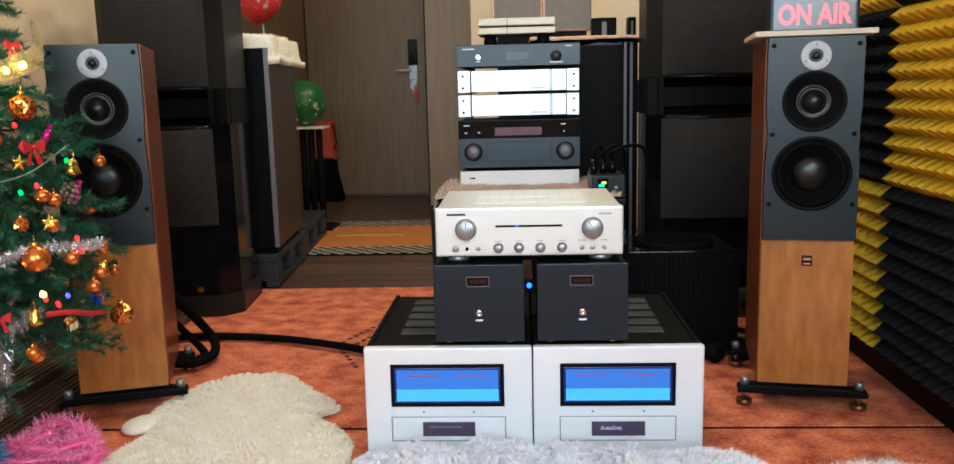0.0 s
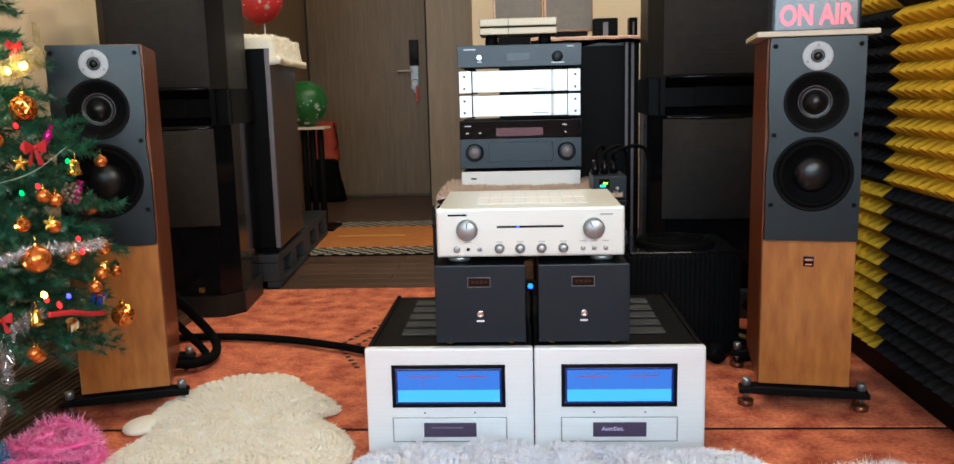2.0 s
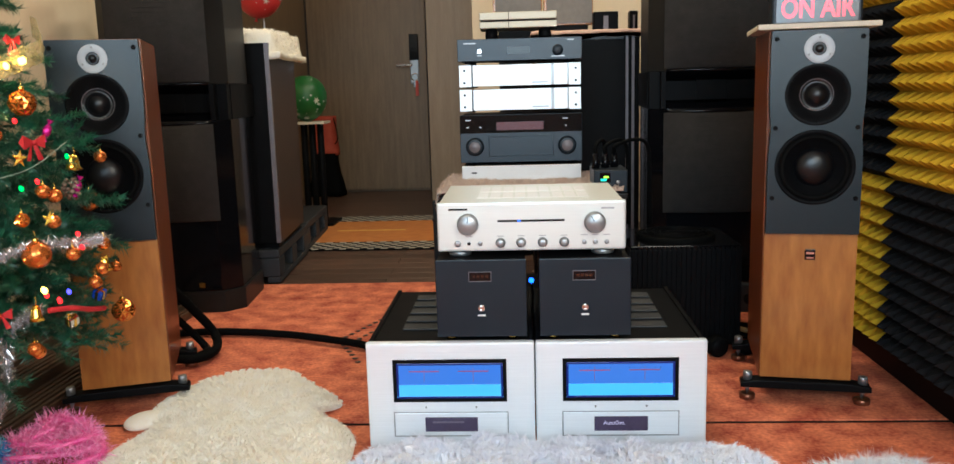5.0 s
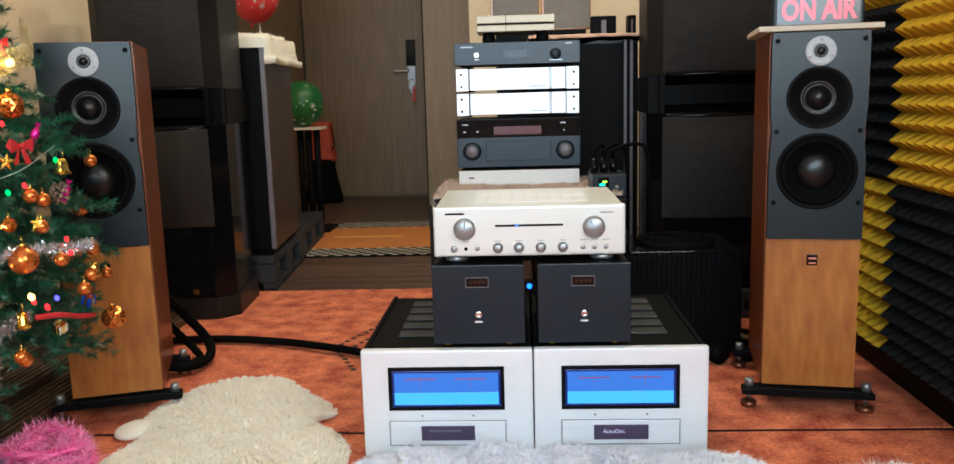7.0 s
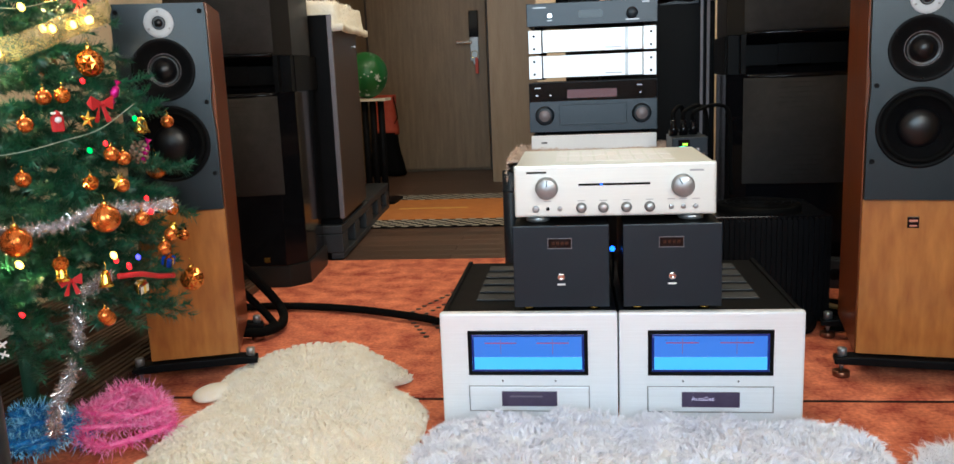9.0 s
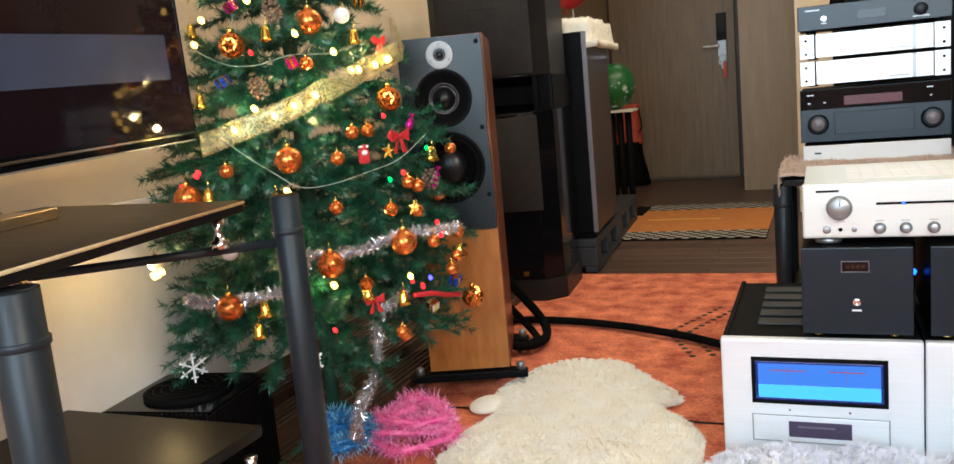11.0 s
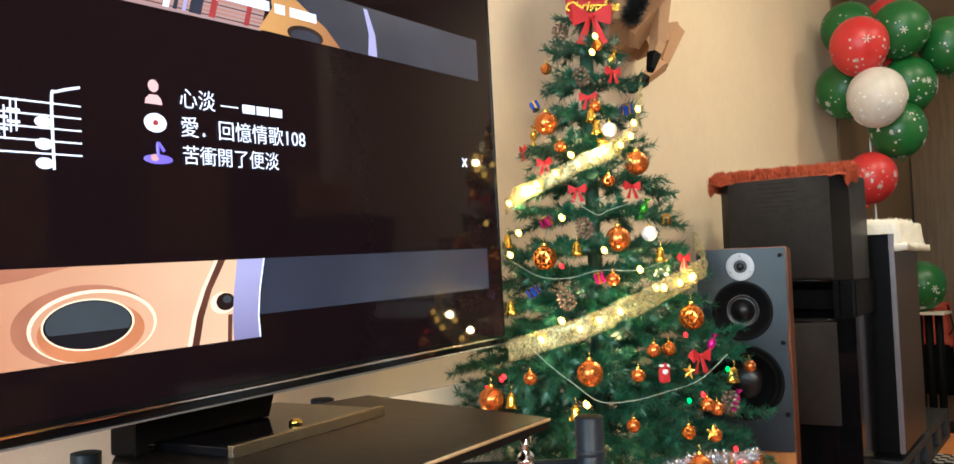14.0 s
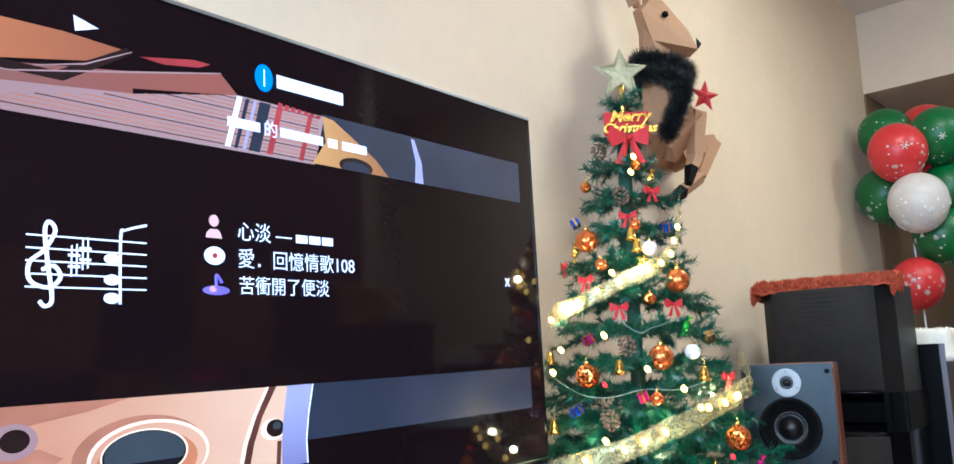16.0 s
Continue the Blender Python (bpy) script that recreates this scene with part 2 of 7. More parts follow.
def prism(outline, depth, bevel=0.0, m=None, bm=None):
    """An outline in x, z pulled back along y by depth."""
    own = bmesh.new()
    f = own.faces.new([own.verts.new((x, 0, z)) for x, z in outline])
    r = bmesh.ops.extrude_face_region(own, geom=[f])
    for v in r["geom"]:
        if isinstance(v, bmesh.types.BMVert):
            v.co.y += depth
    bmesh.ops.recalc_face_normals(own, faces=own.faces[:])
    if bevel:
        bmesh.ops.bevel(own, geom=own.edges[:], offset=bevel, segments=2, profile=0.6, affect="EDGES")
    if m is not None:
        own.transform(m)
    return join(bm, own)


def ball(r, m=None, bm=None, sub=2, squash=1.0):
    own = bmesh.new()
    bmesh.ops.create_icosphere(own, subdivisions=sub, radius=r)
    for f in own.faces:
        f.smooth = True
    own.transform((m if m is not None else Matrix()) @ Matrix.Diagonal((1, 1, squash, 1)))
    return join(bm, own)


def raw(name, verts, faces, material, smooth=False):
    me = bpy.data.meshes.new(name)
    me.from_pydata(verts, [], faces)
    me.materials.append(M[material] if isinstance(material, str) else material)
    if smooth:
        me.shade_smooth()
    return me


FRONT = pose(0, 0, 0, 90)  # turns z to the front (-y)


def words(text, size, extrude=0.0004, align="LEFT", shear=0.0, bold=0.0):
    """Lettering as a mesh, upright in x, z, its face to the front."""
    c = bpy.data.curves.new("words", "FONT")
    c.body, c.size, c.extrude, c.align_x, c.shear, c.offset = text, size, extrude, align, shear, bold
    c.resolution_u = 3
    ob = bpy.data.objects.new("words", c)
    me = bpy.data.meshes.new_from_object(ob)
    bpy.data.objects.remove(ob)
    me.transform(FRONT)
    return me


def lettering(name, text, size, material, parent, at, label="", **kw):
    me = words(text, size, **kw)
    me.materials.clear()
    me.materials.append(M[material] if isinstance(material, str) else material)
    return part(name, me, None, parent, label, at)


# ---- the room ----
LEFT, RIGHT, BACK, FAR, HIGH = -1.75, 1.222, -2.5, 7.56, 3.33
SOFFIT_Y, SOFFIT_Z = 5.70, 2.78


def wall(name, bm, label, material="plaster"):
    return solid(name, bm, material, pose(0, 0, 0), label, "wall", kind="structure")


solid("floor", box(LEFT - 0.1, 3.93, -0.1, 2.3, FAR + 0.2, -0.012), "frame_dark", pose(0, 0, 0), "dark sub-floor under the wooden planks", "floor", kind="structure")
carpet_back = solid("carpet_floor", box(LEFT - 0.1, 2.268, -0.1, 2.3, 3.93, 0.0, 0.0015), "carpet", pose(0, 0, 0), "orange-red mottled carpet sheet with a visible seam", "carpet", kind="structure")
solid("carpet_floor", box(LEFT - 0.1, BACK - 0.1, -0.1, 2.3, 2.2485, -0.001, 0.0015), "carpet", pose(0, 0, 0), "orange-red mottled carpet sheet with a visible seam", "carpet", kind="structure")
solid("seam_strip", box(LEFT - 0.1, 2.249, -0.1, 2.3, 2.2675, -0.004), "black", pose(0, 0, 0), "dark gap between the two carpet sheets", "seam", kind="structure")
wall("wall_left", box(LEFT - 0.12, BACK - 0.1, -0.1, LEFT, FAR + 0.2, HIGH), "cream painted plaster wall")
# right wall with a window opening behind the camera
bm = box(RIGHT, 0.4, -0.1, RIGHT + 0.12, 3.9, HIGH)
box(RIGHT, BACK - 0.1, -0.1, RIGHT + 0.12, 0.4, 1.2, bm=bm)
box(RIGHT, BACK - 0.1, 2.4, RIGHT + 0.12, 0.4, HIGH, bm=bm)
box(RIGHT, BACK - 0.1, 1.2, RIGHT + 0.12, -0.7, 2.4, bm=bm)
wall("wall_right", bm, "red-brown painted wall behind acoustic foam", "brown_paint")
bm = box(RIGHT, 3.9, -0.1, 2.3, 4.02, HIGH)
box(2.2, 4.02, -0.1, 2.3, FAR + 0.2, HIGH, bm=bm)
wall("wall_alcove", bm, "cream painted plaster wall")
bm = box(LEFT, BACK - 0.12, -0.1, -1.2, BACK, HIGH)
box(1.0, BACK - 0.12, -0.1, RIGHT, BACK, HIGH, bm=bm)
box(-1.2, BACK - 0.12, -0.1, 1.0, BACK, 0.9, bm=bm)
box(-1.2, BACK - 0.12, 2.6, 1.0, BACK, HIGH, bm=bm)
wall("wall_south", bm, "cream painted plaster wall with a wide window")
wall("wall_north", box(-0.19, 5.6, -0.1, 2.3, 5.72, HIGH), "cream painted plaster wall")
solid("ceiling", box(LEFT - 0.12, BACK - 0.12, HIGH, 2.3, FAR + 0.2, HIGH + 0.12), "ceiling", pose(0, 0, 0), "plain white painted ceiling", "ceiling", kind="structure")
solid("soffit", box(LEFT, SOFFIT_Y, SOFFIT_Z, -0.19, FAR, HIGH - 0.002), "plaster", pose(0, 0, 0), "lowered cream soffit over the entrance passage", "soffit", kind="structure")
wall("wall_end", box(LEFT, FAR, -0.1, 0.0, FAR + 0.15, HIGH), "wood laminate wall around the entrance door", "laminate")
solid("passage_panel", box(LEFT, SOFFIT_Y, -0.01, LEFT + 0.012, FAR, SOFFIT_Z - 0.002), "laminate", pose(0, 0, 0), "grey-brown wood laminate wall panel", "wall panel", kind="structure")
solid("passage_pillar", box(-0.60, 6.68, -0.01, -0.19, FAR, SOFFIT_Z - 0.002, 0.003), "laminate_warm", pose(0, 0, 0), "tan wood laminate pillar beside the entrance", "pillar", kind="structure")
solid("baseboard", box(RIGHT - 0.008, 0.4, 0.0, RIGHT, 3.9, 0.075, 0.002), "black", pose(0, 0, 0), "dark brown wooden baseboard", "baseboard", kind="structure")


def window(name, m, w, h):
    """A framed window with two panes; local x across, z up."""
    t = thing(name, m, "white framed window with two clear panes", "window", kind="structure")
    for x0, x1, z0, z1 in ((-w / 2, w / 2, 0, 0.05), (-w / 2, w / 2, h - 0.05, h), (-w / 2, -w / 2 + 0.05, 0.05, h - 0.05), (w / 2 - 0.05, w / 2, 0.05, h - 0.05), (-0.025, 0.025, 0.05, h - 0.05)):
        part("window_frame", box(x0, -0.03, z0, x1, 0.03, z1, 0.003), "white_plastic", t)
    for x0, x1 in ((-w / 2 + 0.05, -0.025), (0.025, w / 2 - 0.05)):
        part("pane", box(x0, -0.003, 0.05, x1, 0.003, h - 0.05), PANE, t).visible_shadow = False
    return t


PANE = glass("clear_pane")
window("window_1", pose(-0.1, BACK - 0.06, 0.9), 2.2, 1.7)
window("window_2", pose(RIGHT + 0.06, -0.15, 1.2, 0, 0, 90), 1.1, 1.2)

# entrance door
door = thing("door_1", (-1.215, FAR - 0.045, 0), "grey-brown laminate entrance door, closed, with a digital lock", "door", kind="structure")
part("door_leaf", box(-0.515, 0, 0.012, 0.515, 0.045, 2.5, 0.003), "laminate", door)
part("door_frame", box(0.52, -0.02, 0, 0.60, 0.044, 2.57, 0.004), "frame_dark", door, "dark brown door jamb")
part("door_frame", box(-0.535, -0.03, 0, -0.518, 0.044, 2.57, 0.003), "frame_dark", door)
part("door_frame", box(-0.515, -0.02, 2.503, 0.515, 0.044, 2.57, 0.004), "frame_dark", door)
lock = part("lock_plate", box(0.375, -0.022, 0.93, 0.45, 0.0, 1.2, 0.006), "steel_rough", door, "satin steel lock plate")
part("keypad", box(0.372, -0.034, 1.13, 0.453, -0.022, 1.35, 0.006), "gloss_black", lock, "black glass keypad")
part("lever_handle", box(0.26, -0.07, 1.075, 0.40, -0.052, 1.1, 0.006, bm=rod(0.011, -0.055, 0.0, 12, m=pose(0.41, -0.01, 1.088, 90))), "chrome", lock)
part("peephole", rod(0.012, 0, 0.006, 12, m=pose(-0.04, 0, 1.74, 90)), "frame_dark", door)
keys = thing("key_bunch", (-0.80, FAR - 0.085, 0.985), "bunch of keys with a red fob hanging in the lock", "keys")
part("key_ring", tube([(0.03 * math.cos(a), 0.0, 0.03 * math.sin(a)) for a in [k * 0.7 for k in range(10)]], 0.0025, 6), "gold", keys)
part("key", box(-0.012, -0.004, -0.085, 0.008, 0.0, -0.02, 0.002), "steel_rough", keys)
part("key_fob", box(0.004, -0.012, -0.16, 0.03, 0.004, -0.03, 0.004), mat("red_fob", (0.6, 0.06, 0.03), 0.5), keys, "red fabric fob")


# ---- floor-standing speakers on plinths ----
def holed_plate(outline, holes, y0, y1, n=48):
    """A plate in x, z with round openings (height, radius) on its middle line."""
    own = bmesh.new()
    edges = []
    for ring in [outline] + [[(r * math.cos(2 * math.pi * k / n), z + r * math.sin(2 * math.pi * k / n)) for k in range(n)] for z, r in holes]:
        vs = [own.verts.new((x, y0, z)) for x, z in ring]
        edges += [own.edges.new((vs[k], vs[(k + 1) % len(vs)])) for k in range(len(vs))]
    bmesh.ops.triangle_fill(own, use_beauty=True, edges=edges)
    r = bmesh.ops.extrude_face_region(own, geom=own.faces[:])
    for v in r["geom"]:
        if isinstance(v, bmesh.types.BMVert):
            v.co.y = y1
    bmesh.ops.recalc_face_normals(own, faces=own.faces[:])
    return own



def floor_speaker():
    t = thing("floor_speaker", (0, 0, 0), "cherry veneer three-way floor speaker with a charcoal baffle", "speaker", "pair of floor speakers")
    w, d, z0, z1, zs = 0.1225, 0.36, 0.065, 1.034, 0.487
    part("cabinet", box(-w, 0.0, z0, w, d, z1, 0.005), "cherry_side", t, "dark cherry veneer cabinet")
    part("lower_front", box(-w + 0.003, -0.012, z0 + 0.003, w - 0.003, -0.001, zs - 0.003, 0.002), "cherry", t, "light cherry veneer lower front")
    pts = [(-w + 0.004, zs), (w - 0.004, zs)]
    pts += [(w - 0.004 - 0.005 * math.exp(-((z - 0.77) / 0.05) ** 2), z) for z in [zs + 0.02 + 0.0200 * k for k in range(26)]]
    pts += [(w - 0.006, z1 - 0.003), (-w + 0.006, z1 - 0.003)]
    pts += [(-w + 0.004 + 0.005 * math.exp(-((z - 0.77) / 0.05) ** 2), z) for z in [zs + 0.02 + 0.0200 * k for k in range(25, -1, -1)]]
    baffle = part("baffle", holed_plate(pts, ((0.982, 0.0195), (0.862, 0.072), (0.669, 0.0895)), -0.031, -0.001), "baffle", t, "satin charcoal baffle")
    for x, z in ((-0.105, 1.010), (0.105, 1.010), (-0.102, 0.775), (0.102, 0.775), (-0.105, 0.585), (0.105, 0.585)):
        part("screw", lathe([(0, 0.001), (0.004, 0.001), (0.0055, 0.002), (0.0065, 0.0005), (0.0065, -0.002)], 12, m=pose(x, -0.0315, z, 90)), "black", baffle)
    F = lambda z, k=1.0: pose(0, -0.031, z, 90) @ Matrix.Scale(k, 4)
    tw = part("tweeter", lathe([(0.0425, -0.001), (0.0425, 0.002), (0.041, 0.0035), (0.024, 0.0035), (0.020, 0.001), (0.018, -0.002)], 40, F(0.982, 0.89)), mat("grey_anodised_plate", (0.46, 0.49, 0.52), 0.6, 0.0, var=0.05), t, "silver tweeter plate")
    part("dome", lathe([(0.0195, 0.0), (0.015, 0.003), (0.0125, 0.0), (0.011, 0.006), (0.006, 0.009), (0, 0.010)], 32, F(0.982, 0.89)), "dome", tw)
    for k in range(3):
        a = radians(90 + 120 * k)
        part("screw", lathe([(0, 0.0052), (0.003, 0.005), (0.0035, 0.003)], 10, F(0.982, 0.89) @ pose(0.033 * math.cos(a), 0.033 * math.sin(a), 0)), "steel_rough", tw)
    md = part("midrange", lathe([(0.093, -0.001), (0.093, 0.003), (0.091, 0.0042), (0.082, 0.002), (0.070, -0.006), (0.060, -0.013), (0.052, -0.017), (0.048, -0.018)], 48, F(0.862, 0.87)), "black", t, "black midrange driver with a dished horn plate")
    part("trim_ring", lathe([(0.0495, -0.019), (0.0487, -0.0155), (0.0477, -0.0155), (0.047, -0.019)], 48, F(0.862, 0.87)), "strip_grey", md, "bright trim ring")
    part("dome", lathe([(0.047, -0.018), (0.041, -0.020), (0.036, -0.020), (0.032, -0.011), (0.022, -0.001), (0.011, 0.004), (0, 0.0055)], 40, F(0.862, 0.87)), "dome", md)
    for k in range(3):
        a = radians(-90 + 120 * k)
        part("screw", lathe([(0, 0.004), (0.003, 0.004), (0.004, 0.0)], 10, F(0.862, 0.87) @ pose(0.083 * math.cos(a), 0.083 * math.sin(a), 0.001)), "black", md)
    wf = part("woofer", lathe([(0.1175, -0.001), (0.1175, 0.004), (0.115, 0.006), (0.108, 0.006), (0.104, 0.0)], 56, F(0.669, 0.86)), "black", t, "black woofer with a large dust cap")
    part("surround", lathe([(0.105, 0.001), (0.101, 0.006), (0.095, 0.008), (0.089, 0.005), (0.087, 0.0)], 56, F(0.669, 0.86)), "black_soft", wf)
    part("cone", lathe([(0.088, 0.001), (0.08, -0.004), (0.07, -0.010), (0.058, -0.016)], 56, F(0.669, 0.86)), "cone", wf)
    part("dust_cap", lathe([(0.059, -0.0155), (0.056, -0.008), (0.045, 0.001), (0.03, 0.0065), (0.015, 0.009), (0, 0.0098)], 48, F(0.669, 0.86)), "dome", wf)
    badge = part("badge", box(-0.0135, -0.0165, 0.412, 0.0135, -0.012, 0.441, 0.001), "gloss_black", t, "small black badge with a silver mark")
    part("mark", box(-0.010, -0.0172, 0.428, 0.010, -0.0165, 0.434, 0), "chrome", badge)
    part("mark", box(-0.009, -0.0172, 0.416, 0.009, -0.0165, 0.420, 0), "chrome", badge)
    pl = part("plinth", box(-0.1, 0.0, 0.042, 0.1, 0.37, 0.062, 0.004), "black", t, "black plinth with outrigger feet")
    for y in (-0.012, 0.33):
        part("outrigger", prism([(-0.172, 0.040), (0.172, 0.040), (0.172, 0.055), (0.12, 0.063), (-0.12, 0.063), (-0.172, 0.055)], 0.05, 0.003, m=Matrix.Translation((0, y - 0.02, 0))), "black", pl)
        for x in (-0.152, 0.152):
            part("spike", lathe([(0, 0.008), (0.008, 0.035), (0.008, 0.056), (0.0125, 0.056), (0.0125, 0.078), (0.011, 0.08), (0, 0.08)], 20, pose(x, y + 0.006, 0)), "steel_rough", pl, "knurled steel spike")
            part("spike_cup", lathe([(0, 0.0), (0.021, 0.0), (0.022, 0.002), (0.022, 0.014), (0.020, 0.016), (0, 0.0135)], 24, pose(x, y + 0.006, 0)), "copper_disc", pl, "copper-coloured floor disc")
    return t


sp = floor_speaker()
sp.matrix_basis = pose(0.888, 2.41, 0, 0, 0, -10)
sp_left = copy_thing(sp, pose(-1.050, 2.392, 0, 0, 0, 18))
sp.scale.z, sp_left.scale.z = 0.987, 1.016


# ---- big tower speakers ----
def tower_speaker():
    t = thing("tower_speaker", (0, 0, 0), "tall charcoal horn tower speaker with curved cloth grilles", "speaker", "pair of tower speakers")
    w, d, h, c = 0.25, 0.50, 1.350, 0.07

    def plan(w, d, c, z0, z1, b=0.004):
        own = bmesh.new()
        pts = [(-w + c, 0), (w - c, 0), (w, c), (w, d - 0.1), (w - 0.1, d), (-w + 0.1, d), (-w, d - 0.1), (-w, c)]
        f = own.faces.new([own.verts.new((x, y, z0)) for x, y in pts])
        r = bmesh.ops.extrude_face_region(own, geom=[f])
        for v in r["geom"]:
            if isinstance(v, bmesh.types.BMVert):
                v.co.z = z1
        bmesh.ops.recalc_face_normals(own, faces=own.faces[:])
        bmesh.ops.bevel(own, geom=own.edges[:], offset=b, segments=2, profile=0.6, affect="EDGES")
        return own

    part("plinth", plan(w + 0.008, d + 0.01, c, 0.0, 0.09), "jbl_body", t, "charcoal plinth with cut corners")
    part("lower_body", plan(w, d, c, 0.091, 0.79), "gloss_black", t, "gloss black lower cabinet")
    part("upper_body", plan(w, d, c, 0.932, h), "jbl_body", t)
    own = box(-w, 0.10, 0.79, w, d, 0.932)
    for s in (-1, 1):
        box(s * 0.187, 0.006, 0.79, s * 0.205, 0.10, 0.932, bm=own)
        box(s * 0.205, c - 0.02, 0.79, s * (w - 0.004), 0.10, 0.932, bm=own)
    horn = part("horn", own, "black", t, "black horn mouth with curved lips")

    def bow(z0, z1, r=0.030, hw=0.196, y=-0.004):
        own = bmesh.new()
        rows = []
        for z in (z0, z0 + 0.006, z1 - 0.006, z1):
            k = 1.0 if z in (z0 + 0.006, z1 - 0.006) else 0.7
            rows.append([own.verts.new((hw * u, y - r * k * (1 - u * u), z)) for u in [i / 12 - 1 for i in range(25)]])
        for a, b in zip(rows, rows[1:]):
            for i in range(24):
                own.faces.new((a[i], a[i + 1], b[i + 1], b[i])).smooth = True
        for row in (rows[0][::-1], rows[-1]):
            own.faces.new(row)
        return own

    for z0, z1 in ((0.942, h - 0.012), (0.385, 0.775)):
        g = part("grille", bow(z0, z1), "jbl_grey", t, "dark grey cloth grille, bowed forward")
        for k in range(1, 22):
            z = z0 + (z1 - z0) * k / 22
            part("grille_rib", tube([(0.08 * u, -0.004 - 0.030 * (1 - (0.08 * u / 0.196) ** 2) - 0.0004, z) for u in (-1, -0.5, 0, 0.5, 1)], 0.0009, 4, steps=3), "jbl_body", g)
    for z, s in ((0.785, 1), (0.930, -1)):
        own = bmesh.new()
        rows = []
        for k in range(6):
            v = k / 5
            rows.append([own.verts.new((0.185 * u, -0.03 * (1 - u * u) * (1 - v) + 0.1 * v, z + s * 0.035 * v * v)) for u in [i / 10 - 1 for i in range(21)]])
        for a, b in zip(rows, rows[1:]):
            for i in range(20):
                own.faces.new((a[i], a[i + 1], b[i + 1], b[i])).smooth = True
        r = bmesh.ops.extrude_face_region(own, geom=own.faces[:])
        for v in r["geom"]:
            if isinstance(v, bmesh.types.BMVert):
                v.co.z -= s * 0.012
        bmesh.ops.recalc_face_normals(own, faces=own.faces[:])
        part("lip", own, "gloss_black", horn)
    part("throat", box(-0.06, 0.095, 0.82, 0.06, 0.101, 0.915, 0.002), "black", horn)
    part("badge", box(-0.012 + 0.10, -0.004, 0.108, 0.012 + 0.10, -0.0005, 0.128, 0.001), "gold", t, "small gold badge")
    return t


tw = tower_speaker()
tw.matrix_basis = pose(-1.315, 3.42, 0, 0, 0, 5)
copy_thing(tw, pose(0.855, 3.42, 0, 0, 0, -3))


# ---- the amplifiers in the middle ----
BLUE = glow("blue_meter_light", (0.04, 0.165, 0.60), 1.0)
BLUE_HI = glow("pale_blue_meter_light", (0.08, 0.45, 0.95), 1.05)
BLUE_LED = glow("blue_led", (0.02, 0.12, 1.0), 5)


def frame_ring(x0, x1, z0, z1, t, y0, y1, bevel=0.001):
    bm = box(x0, y0, z0, x1, y1, z0 + t, bevel)
    box(x0, y0, z1 - t, x1, y1, z1, bevel, bm=bm)
    box(x0, y0, z0 + t, x0 + t, y1, z1 - t, bevel, bm=bm)
    box(x1 - t, y0, z0 + t, x1, y1, z1 - t, bevel, bm=bm)
    return bm


